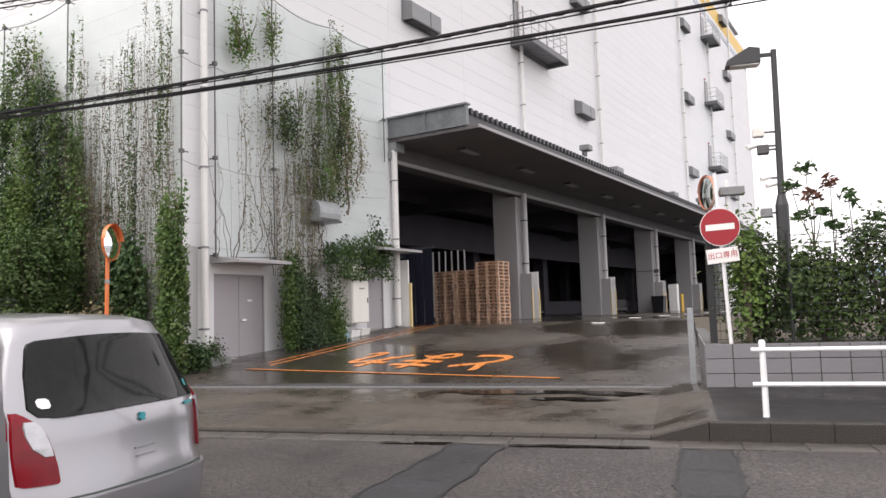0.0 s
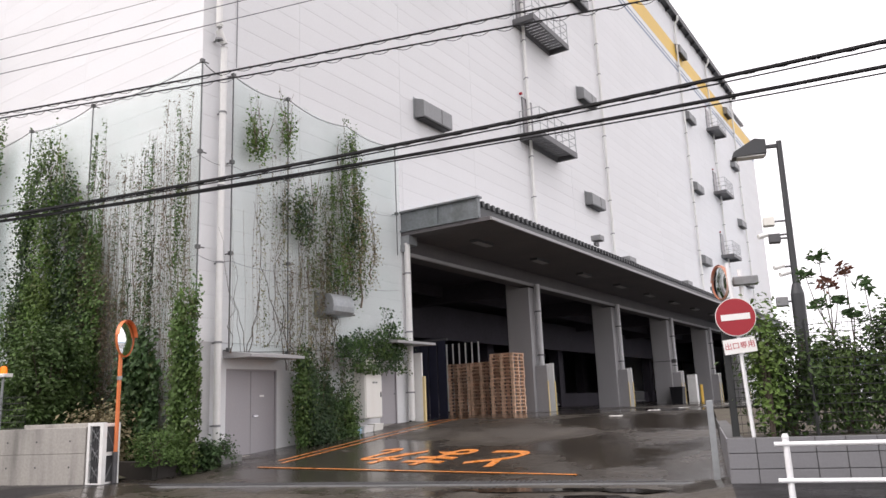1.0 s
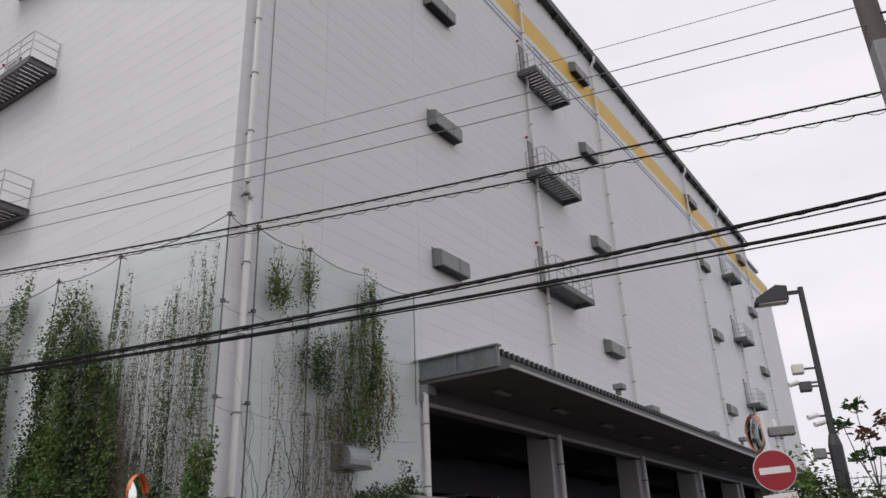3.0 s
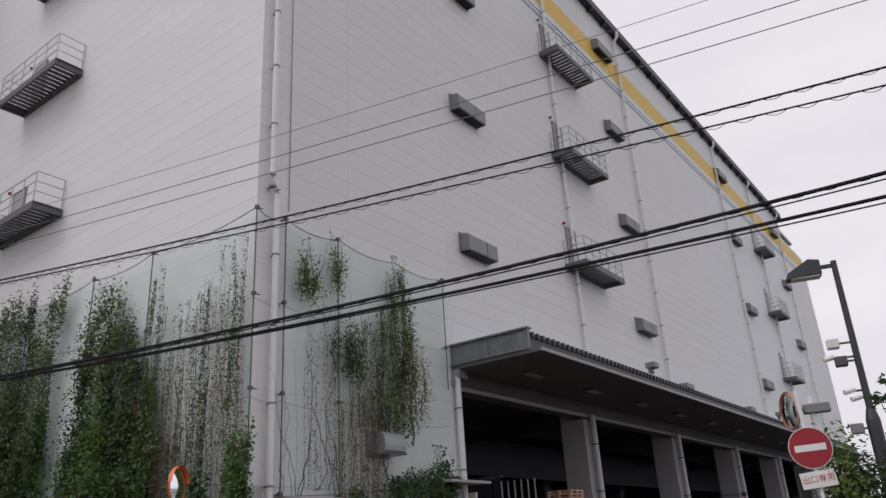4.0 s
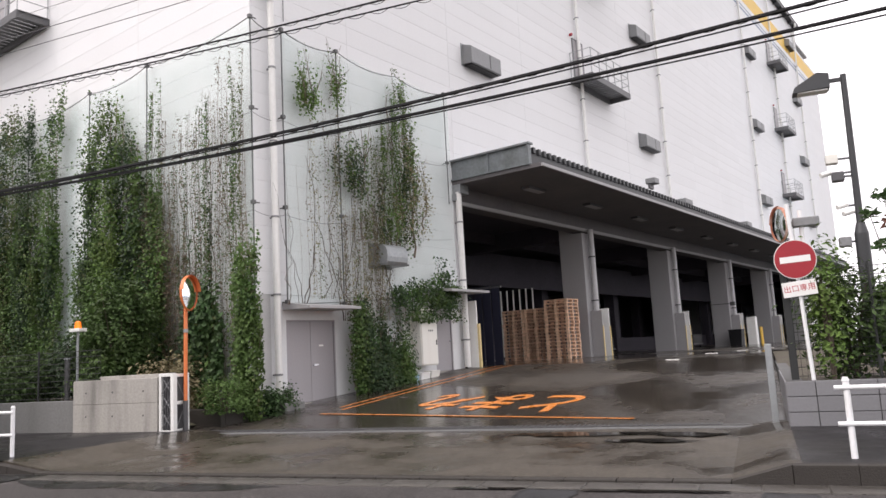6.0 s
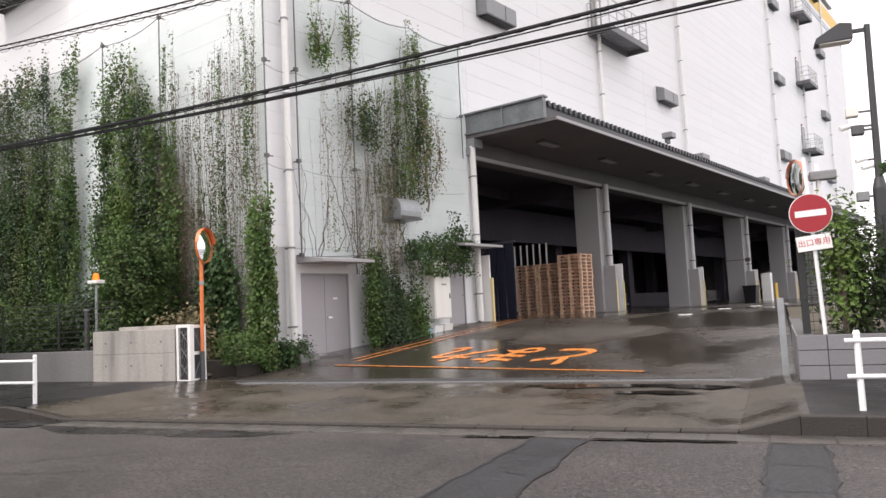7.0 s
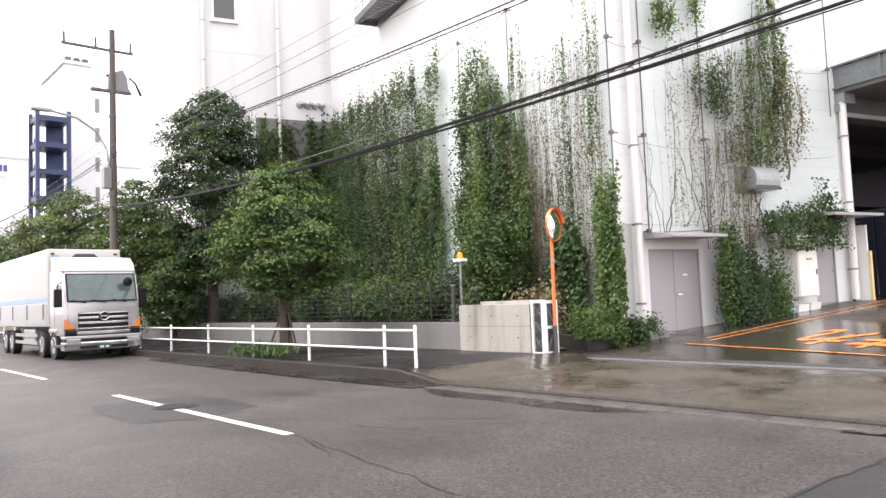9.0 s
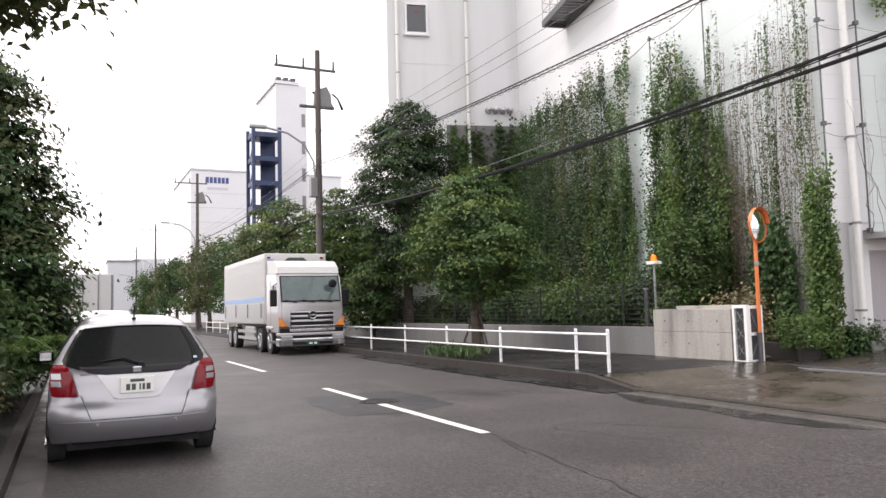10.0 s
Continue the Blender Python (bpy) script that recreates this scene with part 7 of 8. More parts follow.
def build_trees():
    p = along
    def at(a, c, z):
        q = p(a, c, z)
        return q.x, q.y, q.z
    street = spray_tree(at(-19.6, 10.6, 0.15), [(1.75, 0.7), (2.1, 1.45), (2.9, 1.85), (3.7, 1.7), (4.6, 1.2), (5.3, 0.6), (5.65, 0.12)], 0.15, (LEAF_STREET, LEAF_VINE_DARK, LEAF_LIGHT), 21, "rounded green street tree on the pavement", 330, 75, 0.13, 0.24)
    for k in range(3):
        q = 2.1 * k + 0.4
        part("stake", Shape().cyl((0.55 * math.cos(q), 0.55 * math.sin(q), 0), (0.06 * math.cos(q), 0.06 * math.sin(q), 1.3), 0.03, n=8), BARK, street, "weathered wooden tree stake")
    spray_tree(at(-32.3, 14.0, 0.8), [(2.2, 1.2), (3.4, 1.9), (5.2, 2.2), (7.0, 2.25), (8.6, 1.9), (9.8, 1.3), (10.5, 0.4)], 0.24, (LEAF_DARK, LEAF_DARK, LEAF_TREE), 22, "tall dark evergreen tree behind the fence", 480, 80, 0.16, 0.32, limbs=12)
    spray_tree(at(-35.8, 11.8, 0.15), [(1.6, 0.9), (3.0, 1.5), (5.0, 1.6), (6.6, 1.2), (7.6, 0.3)], 0.16, (LEAF_TREE, LEAF_VINE, LEAF_LIGHT), 23, "light green tree beside the utility pole", 240, 70, 0.16, 0.28)
    spray_tree(at(-33.0, 12.4, 0.15), [(0.7, 0.9), (2.0, 1.5), (3.4, 1.3), (4.5, 0.4)], 0.12, (LEAF_TREE, LEAF_VINE_DARK, LEAF_LIGHT), 24, "low light green tree behind the lorry", 170, 70, 0.15, 0.26)
    make_tree(at(-38.2, 14.6, 0.8), 5.6, 2.2, 0.15, LEAF_TREE, 26, "dense green tree behind the mesh fence", 0.16, 160, 90, 0.95, 0.15, lobes=9)
    make_tree(at(-42.5, 14.8, 0.8), 6.2, 2.4, 0.15, LEAF_DARK, 27, "dense green tree behind the mesh fence", 0.17, 160, 90, 0.95, 0.15, lobes=9)
    spray_tree(at(-42.7, 10.6, 0.15), [(2.6, 1.4), (4.2, 2.6), (5.8, 2.5), (7.1, 1.6), (7.9, 0.4)], 0.2, (LEAF_OLIVE, LEAF_VINE_DARK, LEAF_LIGHT), 25, "broad olive green street tree", 230, 60, 0.21, 0.36)
    for k, a in enumerate((-56, -64, -73, -82, -92, -103, -115, -130)):
        make_tree(at(a, 11.8 + 0.7 * (k % 2) - 0.03 * max(0, -a - 60), 0.1), 7.6 + 0.6 * (k % 3), 2.9, 0.2, (LEAF_TREE, LEAF_VINE_DARK, LEAF_OLIVE)[k % 3], 30 + k, "green street tree further down the road", 0.34, 70, 60, 0.85, 0.25, lobes=7)
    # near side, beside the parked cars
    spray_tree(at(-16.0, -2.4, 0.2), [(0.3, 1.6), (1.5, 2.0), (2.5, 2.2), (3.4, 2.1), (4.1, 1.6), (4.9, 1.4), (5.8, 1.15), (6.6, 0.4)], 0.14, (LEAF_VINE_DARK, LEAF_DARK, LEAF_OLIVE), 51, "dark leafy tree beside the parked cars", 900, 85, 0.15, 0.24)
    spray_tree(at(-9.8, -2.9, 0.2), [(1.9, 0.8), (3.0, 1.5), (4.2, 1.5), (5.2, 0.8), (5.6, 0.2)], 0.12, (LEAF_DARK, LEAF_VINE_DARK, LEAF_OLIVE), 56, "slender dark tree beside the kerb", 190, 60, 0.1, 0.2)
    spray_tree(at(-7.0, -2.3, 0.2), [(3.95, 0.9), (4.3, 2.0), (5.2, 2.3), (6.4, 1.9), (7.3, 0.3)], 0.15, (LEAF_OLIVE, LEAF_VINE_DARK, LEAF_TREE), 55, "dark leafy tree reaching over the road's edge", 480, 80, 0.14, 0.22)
    make_tree(at(-19.5, -4.2, 0.2), 5.8, 2.5, 0.15, LEAF_TREE, 52, "dark green roadside tree", 0.15, 150, 75, 0.9, 0.2, lobes=8)
    make_tree(at(-27.5, -4.4, 0.2), 6.2, 2.6, 0.15, LEAF_DARK, 53, "dark green roadside tree", 0.18, 110, 70, 0.9, 0.2, lobes=8)
    make_tree(at(-38.0, -5.0, 0.2), 6.5, 2.8, 0.15, LEAF_DARK, 54, "dark green roadside tree", 0.22, 90, 65, 0.9, 0.2, lobes=7)
    make_shrub(at(-10.4, -1.75, 0.2), (1.2, 0.75, 1.9), LEAF_VINE_DARK, 61, "dense dark shrub beside the kerb", 0.12, 70, 55)
    make_shrub(at(-13.0, -1.7, 0.2), (1.3, 0.9, 2.0), LEAF_HEDGE, 62, "green leafy shrub beside the kerb", 0.13, 70, 55)
    make_shrub(at(-16.5, -2.0, 0.2), (1.6, 0.9, 1.8), LEAF_VINE_DARK, 63, "dark green shrub beside the kerb", 0.14, 70, 50)
    make_shrub(at(-8.9, -1.55, 0.2), (1.3, 0.5, 0.85), LEAF_DRY, 64, "low dry shrub beside the kerb", 0.08, 60, 60)
    make_shrub(at(-6.9, -1.6, 0.2), (0.9, 0.5, 0.7), LEAF_OLIVE, 65, "low dry shrub beside the kerb", 0.07, 50, 60)
    for k, (a, c) in enumerate(((-12.0, -3.3), (-15.6, -3.6), (-19.6, -2.6), (-23.5, -2.4), (-28.0, -2.2), (-33.0, -2.4))):
        make_shrub(at(a, c, 0.15), (1.9, 1.0, 2.3 + 0.3 * (k % 3)), (LEAF_VINE_DARK, LEAF_DARK, LEAF_HEDGE)[k % 3], 160 + k, "dark green roadside bush behind the kerb", 0.15, 90, 50)
    build_fronds(at(-12.4, -1.25, 0.45))
    # undergrowth behind the left fence
    rnd = random.Random(11)
    a = -38.0
    k = 0
    while a < -15.8:
        h = rnd.uniform(0.9, 2.6)
        make_shrub(at(a, rnd.uniform(14.9, 16.4), 0.75), (rnd.uniform(0.8, 1.3), rnd.uniform(0.7, 1.0), h), (LEAF_VINE_DARK, LEAF_HEDGE, LEAF_DARK, LEAF_VINE)[k % 4], 70 + k, ("dark green shrub behind the mesh fence", "green leafy shrub behind the mesh fence")[k % 2], 0.13, 55, 50)
        a += rnd.uniform(1.2, 1.7)
        k += 1
    make_shrub(at(-15.4, 15.0, 0.7), (0.8, 0.8, 3.4), LEAF_HEDGE, 95, "tall rounded green shrub before the wall", 0.13, 80, 60)
    make_shrub(at(-13.6, 14.9, 0.2), (0.9, 0.7, 1.5), LEAF_DRY, 96, "yellowing shrub behind the concrete wall", 0.12, 45, 45)
    make_shrub(at(-11.45, 14.25, 0.45), (0.75, 0.5, 0.75), LEAF_VINE, 97, "green weeds in the planter", 0.07, 50, 45)
    make_shrub(at(-11.3, 14.9, 0.4), (0.35, 0.3, 0.6), LEAF_VINE, 98, "leafy green weeds at the wall corner", 0.08, 30, 40)
    make_shrub(at(-11.15, 15.5, 0.2), (0.3, 0.25, 0.6), LEAF_VINE_DARK, 99, "dark green weeds beside the drain pipe", 0.1, 35, 45)
    make_shrub((-14.95, 13.0, 0.35), (0.3, 0.3, 0.5), LEAF_VINE_DARK, 100, "small dark shrub beside the door", 0.08, 25, 40)
    # grass at the street tree's foot
    rng = np.random.default_rng(5)
    t = thing("grass_tuft", pose(*at(-18.6, 9.35, 0.19)), "long grass at the foot of the street tree", "grass")
    pts = rng.normal(size=(600, 3)) * np.array([0.8, 0.3, 0.0]) + np.array([0, 0, 0.15]) + rng.random((600, 1)) * np.array([[0, 0, 0.25]])
    leaf_cloud("grass_growth", pts * np.array([1, 1, 0.7]), 0.3, GRASS, t, 7, -0.8, 0.035)["kind"] = "stuff"
    # hedge on the right
    for k in range(7):
        make_shrub(at(1.35 + 0.85 * k, 13.5 + 0.25 * (k % 2), 0.78), (0.62, 0.45, (1.75, 1.6, 1.9, 1.8, 1.85, 1.7, 1.75)[k]), (LEAF_HEDGE, LEAF_VINE, LEAF_HEDGE, LEAF_VINE_DARK)[k % 4], 110 + k, "leafy green hedge shrub behind the black fence", 0.1, 64, 52, "hedge_shrub", "hedge shrubs")
    make_shrub(at(1.0, 12.9, 0.78), (0.17, 0.12, 2.1), LEAF_FRESH, 120, "thin light green shrub growing past the sign", 0.09, 34, 28, "hedge_shrub", "hedge shrubs")
    # leggy shrub with leaf rosettes above the hedge
    t = thing("rosette_shrub", pose(*at(2.45, 14.4, 0.78)), "leggy shrub with dark and reddish leaf rosettes", "shrub")
    heads = [(-0.26, 0, 3.0), (0.1, 0.1, 2.72), (-0.51, 0, 2.71), (0.37, 0, 2.42), (-0.18, 0.1, 2.51), (-0.05, -0.1, 2.2), (-0.36, 0, 2.18), (0.16, 0, 1.95), (0.73, 0.0, 2.05), (0.95, 0.1, 1.9)]
    forks = [(-0.2, 0.0, 1.6), (0.1, 0.05, 1.5), (0.45, 0.0, 1.3)]
    for i, f in enumerate(forks):
        part("stem", Shape().tube([(0.05 * i, 0, 0.0), (f[0] * 0.4, 0, 0.8), f], [0.024, 0.02, 0.014], 6), BARK, t)
    for i, h in enumerate(heads):
        f = min(forks, key=lambda q: abs(q[0] - h[0]))
        part("branch", Shape().tube([f, (f[0] * 0.35 + h[0] * 0.65, h[1], (f[2] + h[2]) * 0.5), h], [0.012, 0.01, 0.006], 5), BARK, t)
        rr = np.random.default_rng(200 + i)
        ang = rr.uniform(0, 2 * math.pi, 34)
        rad = rr.uniform(0.04, 0.17, 34)
        q = np.stack([h[0] + np.cos(ang) * rad, h[1] + np.sin(ang) * rad, h[2] + rr.normal(0, 0.06, 34)], 1)
        leaf_cloud("rosette", q, 0.17, LEAF_RED if i in (1, 4) else LEAF_VINE_DARK, t, 200 + i, 0.0, 0.42, flat=0.45)


def build_fronds(place):
    """Feathery fronds beside the kerb."""
    t = thing("fern_shrub", pose(*place), "bright feathery fern-like shrub beside the parked cars", "shrub")
    rng = np.random.default_rng(44)
    for k in range(16):
        a = 2 * math.pi * k / 16 + rng.uniform(-0.2, 0.2)
        L = rng.uniform(0.9, 1.5)
        pts = [Vector((math.cos(a) * L * f, math.sin(a) * L * f, 0.5 + 1.0 * f - 1.1 * f * f + 0.3 * rng.random() * f)) for f in np.linspace(0, 1, 7)]
        fr = part("frond_stem", Shape().tube(pts, 0.008, 4), GRASS, t)
        ps = []
        for q, s in zip(pts, pts[1:]):
            for j in range(16):
                w = q.lerp(s, j / 16)
                for side in (-1, 1):
                    ps.append((w.x - math.sin(a) * side * 0.06, w.y + math.cos(a) * side * 0.06, w.z - 0.02))
        leaf_cloud("frond_leaves", ps, 0.13, LEAF_FRESH, fr, 300 + k, 0.1, 0.2)


build_vines()
build_trees()


# ---- vehicles ----
class CarBody:
    """A car body from its side profile, drawn across its width. x to the right, y forward, from the rear bumper's foot."""

    def __init__(self, profile, widths, length, tuck=0.2, power=4):
        self.profile, self.widths, self.length, self.tuck, self.power = profile, widths, length, tuck, power
        rear = [p for p in profile if p[0] < length * 0.3]
        self.rear = sorted(((z, y) for y, z in rear))

    def half(self, z):
        return float(np.interp(z, [w[0] for w in self.widths], [w[1] for w in self.widths]))

    def inset(self, s, y):
        k = self.tuck * abs(s) ** self.power
        return k * max(0.0, 1 - y / (self.length * 0.3)) - k * max(0.0, (y - self.length * 0.75) / (self.length * 0.25))

    def rear_y(self, x, z):
        y = float(np.interp(z, [r[0] for r in self.rear], [r[1] for r in self.rear]))
        return y + self.inset(x / self.half(z), y)

    def shell(self):
        s = Shape()
        st = [-1, -0.94, -0.8, -0.55, -0.25, 0, 0.25, 0.55, 0.8, 0.94, 1]
        rings = []
        for q in st:
            ring = []
            for y, z in self.profile:
                crown = 0.035 * (1 - q * q) if z > 1.2 else 0
                edge = -0.03 if abs(q) == 1 and z > 1.25 else 0
                ring.append(s.bm.verts.new((q * self.half(z), y + self.inset(q, y), z + crown + edge)))
            rings.append(ring)
        n = len(self.profile)
        for a, b in zip(rings, rings[1:]):
            for k in range(n):
                s.bm.faces.new((a[k], a[(k + 1) % n], b[(k + 1) % n], b[k]))
        for r in (rings[0], rings[-1]):
            f = s.bm.faces.new(r)
            bmesh.ops.triangulate(s.bm, faces=[f])
        return s

    def rear_patch(self, rows, off=0.01, cols=8):
        """A piece laid on the rear: rows of (z, left x, right x)."""
        s = Shape()
        g = []
        for z, xl, xr in rows:
            line = []
            for k in range(cols + 1):
                x = xl + (xr - xl) * k / cols
                lim = self.half(z) * 0.995
                x = max(-lim, min(lim, x))
                crown = 0.035 * (1 - (x / self.half(z)) ** 2) if z > 1.2 else 0
                line.append(s.bm.verts.new((x, self.rear_y(x, z) - off, z + crown)))
            g.append(line)
        for a, b in zip(g, g[1:]):
            for k in range(cols):
                s.bm.faces.new((a[k], a[k + 1], b[k + 1], b[k]))
        r = bmesh.ops.extrude_face_region(s.bm, geom=list(s.bm.faces))
        for e in r["geom"]:
            if isinstance(e, bmesh.types.BMVert):
                e.co.y += off + 0.02
        return s

    def side_patch(self, side, rows, off=0.008, cols=6):
        s = Shape()
        g = []
        for z, y0, y1 in rows:
            g.append([s.bm.verts.new((side * (self.half(z) + off), y0 + (y1 - y0) * k / cols, z)) for k in range(cols + 1)])
        for a, b in zip(g, g[1:]):
            for k in range(cols):
                s.bm.faces.new((a[k], a[k + 1], b[k + 1], b[k]))
        r = bmesh.ops.extrude_face_region(s.bm, geom=list(s.bm.faces))
        for e in r["geom"]:
            if isinstance(e, bmesh.types.BMVert):
                e.co.x -= side * (off + 0.03)
        return s


def add_wheel(parent, x, y, r, width=0.17):
    sgn = 1 if x > 0 else -1
    w = part("wheel", Shape().cyl((-sgn * width / 2, 0, 0), (sgn * width / 2, 0, 0), r, n=26), TYRE, parent, "black rubber tyre", m=pose(x, y, r), smooth=True)
    s = Shape().cyl((sgn * width * 0.42, 0, 0), (sgn * (width / 2 + 0.008), 0, 0), r * 0.66, r * 0.6, n=20)
    for k in range(5):
        a = 2 * math.pi * k / 5
        s.tube([(sgn * (width / 2 + 0.012), 0, 0), (sgn * (width / 2 + 0.012), math.cos(a) * r * 0.55, math.sin(a) * r * 0.55)], 0.02, 5)
    part("rim", s, ALLOY, w)
    return w


def add_plate(parent, y, z, mat=PLATE_WHITE, bars=MARK_BLACK):
    p = part("number_plate", Shape().box(-0.165, 0.165, y - 0.012, y, z - 0.082, z + 0.082, 0.004), mat, parent, "number plate with plain bars")
    s = Shape()
    for x0, x1 in ((-0.11, -0.07), (-0.055, -0.015), (0.02, 0.035), (0.05, 0.075), (0.09, 0.13)):
        s.box(x0, x1, y - 0.015, y - 0.011, z - 0.055, z + 0.01)
    s.box(-0.07, 0.07, y - 0.015, y - 0.011, z + 0.03, z + 0.06)
    part("plate_bars", s, bars, p)


def silver_hatchback():
    prof = [(0.12, 0.24), (0.03, 0.32), (0.0, 0.45), (0.0, 0.56), (0.05, 0.63), (0.09, 0.68), (0.1, 0.85), (0.12, 0.98), (0.2, 1.06), (0.42, 1.36), (0.47, 1.44), (0.6, 1.47),
            (1.1, 1.52), (1.7, 1.525), (2.2, 1.49), (2.6, 1.38), (3.05, 1.1), (3.25, 1.0), (3.6, 0.9), (3.82, 0.75), (3.9, 0.55), (3.88, 0.3), (3.75, 0.2), (2.0, 0.19), (0.6, 0.2)]
    body = CarBody(prof, [(0.15, 0.79), (0.35, 0.835), (0.6, 0.847), (0.9, 0.845), (1.02, 0.82), (1.3, 0.68), (1.45, 0.585), (1.53, 0.5)], 3.9, 0.26, 4)
    c = thing("hatchback_car", road_pose(-8.5, 0.41, 0.0, 90), "silver five-door hatchback parked at the kerb", "car")
    part("body", body.shell(), SILVER, c, "silver painted body", smooth=True)
    part("rear_window", body.rear_patch([(0.995, -0.56, 0.56), (1.04, -0.7, 0.7), (1.09, -0.72, 0.72), (1.2, -0.67, 0.67), (1.34, -0.59, 0.59), (1.4, -0.55, 0.55)], 0.012, 28), CAR_GLASS, c, "dark tinted rear window", smooth=True)
    part("tailgate_trim", body.rear_patch([(0.935, -0.3, 0.3), (0.96, -0.46, 0.46), (1.0, -0.54, 0.54), (1.02, -0.56, 0.56)], 0.02, 10), PLASTIC_BLACK, c, "black glossy trim under the window")
    part("emblem", Shape().box(-0.048, 0.048, 0.085, 0.11, 0.94, 1.01, 0.012), CHROME, c, "plain chrome emblem")
    for sgn in (-1, 1):
        rows = [(0.725, 0.6, 0.78), (0.735, 0.57, 0.81), (0.85, 0.6, 0.84), (0.97, 0.635, 0.84), (1.03, 0.67, 0.83), (1.05, 0.71, 0.815)]
        l = part("tail_light", body.rear_patch([(z, min(sgn * a, sgn * b), max(sgn * a, sgn * b)) for z, a, b in rows], 0.016, 5), LIGHT_RED, c, "red tail light with clear lens", smooth=True)
        for z0, z1 in ((0.83, 0.885), (0.905, 0.965)):
            rows = [(z0, 0.72, 0.815), (z1, 0.73, 0.82)]
            part("clear_lens", body.rear_patch([(z, min(sgn * a, sgn * b), max(sgn * a, sgn * b)) for z, a, b in rows], 0.024, 4), LIGHT_CLEAR, l)
        part("side_window", body.side_patch(sgn, [(1.0, 0.55, 2.75), (1.2, 0.72, 2.5), (1.4, 0.9, 2.2)]), CAR_GLASS, c, "dark side windows")
        m = part("door_mirror", Shape().box(sgn * 0.83 if sgn > 0 else -1.02, 1.02 if sgn > 0 else -0.83, 2.45, 2.6, 0.97, 1.12, 0.04), PLASTIC_BLACK, c, "dark door mirror housing")
        part("mirror_glass", Shape().box(sgn * 0.86 if sgn > 0 else -0.99, 0.99 if sgn > 0 else -0.86, 2.44, 2.452, 1.0, 1.1), MIRROR, m)
        add_wheel(c, sgn * 0.76, 0.72, 0.29)
        add_wheel(c, sgn * 0.76, 3.15, 0.29)
        for y in (0.72, 3.15):
            s = Shape()
            pts = [(sgn * 0.843, y + 0.335 * math.cos(a), 0.29 + 0.335 * math.sin(a)) for a in np.linspace(-0.2, math.pi + 0.2, 14)]
            part("wheel_arch", s.tube(pts, 0.018, 6), PLASTIC_BLACK, c)
    part("plate_recess", body.rear_patch([(0.68, -0.18, 0.18), (0.7, -0.23, 0.23), (0.78, -0.28, 0.28), (0.9, -0.36, 0.36), (0.94, -0.39, 0.39)], 0.012, 8), RECESS, c, "silver tailgate recess")
    add_plate(c, 0.07, 0.82)
    part("bumper", body.rear_patch([(0.26, -0.72, 0.72), (0.36, -0.79, 0.79), (0.43, -0.81, 0.81), (0.47, -0.8, 0.8)], 0.02, 12), SILVER, c, "silver rear bumper", smooth=True)
    # black strip stands in for the shade under the bumper
    part("underside_shade_strip", body.rear_patch([(0.242, -0.6, 0.6), (0.262, -0.64, 0.64)], 0.024, 8), PLASTIC_BLACK, c)
    part("tailgate_seam", body.rear_patch([(0.486, -0.44, 0.44), (0.493, -0.445, 0.445)], 0.006, 8), MARK_BLACK, c)
    for sgn in (-1, 1):
        part("tailgate_seam", body.rear_patch([(z, sgn * (0.44 + 0.4 * (z - 0.486)) - 0.004, sgn * (0.44 + 0.4 * (z - 0.486)) + 0.004) for z in (0.486, 0.56, 0.64, 0.73)], 0.006, 1), MARK_BLACK, c)
    for x in (-0.38, 0.38):
        part("parking_sensor", Shape().cyl((x, -0.025, 0.44), (x, 0.02, 0.44), 0.012, n=10), CHROME, c)
    w = part("rear_wiper", Shape().tube([(0.05, 0.14, 1.03), (-0.12, 0.19, 1.1), (-0.36, 0.19, 1.07)], 0.011, 5).cyl((0.05, 0.12, 1.02), (0.05, 0.2, 1.03), 0.03, n=10), PLASTIC_BLACK, c)
    part("aerial", Shape().cyl((0, 0.62, 1.5), (0, 0.52, 1.66), 0.008, n=6).box(-0.02, 0.02, 0.58, 0.68, 1.48, 1.525), PLASTIC_BLACK, c)
    part("roof_spoiler", body.rear_patch([(1.41, -0.52, 0.52), (1.455, -0.5, 0.5)], 0.035, 10), SILVER, c, smooth=True)
    part("sticker", body.rear_patch([(1.06, 0.6, 0.63), (1.07, 0.59, 0.64), (1.085, 0.6, 0.63)], 0.016, 2), FAR_BLUE, c, "small round window sticker")
    part("badge", body.rear_patch([(0.945, -0.55, -0.46), (0.962, -0.545, -0.455)], 0.01, 2), DUCT, c)
    # underside shade
    part("underbody", Shape().box(-0.66, 0.66, 0.3, 3.6, 0.16, 0.3), PLASTIC_BLACK, c)
    return c


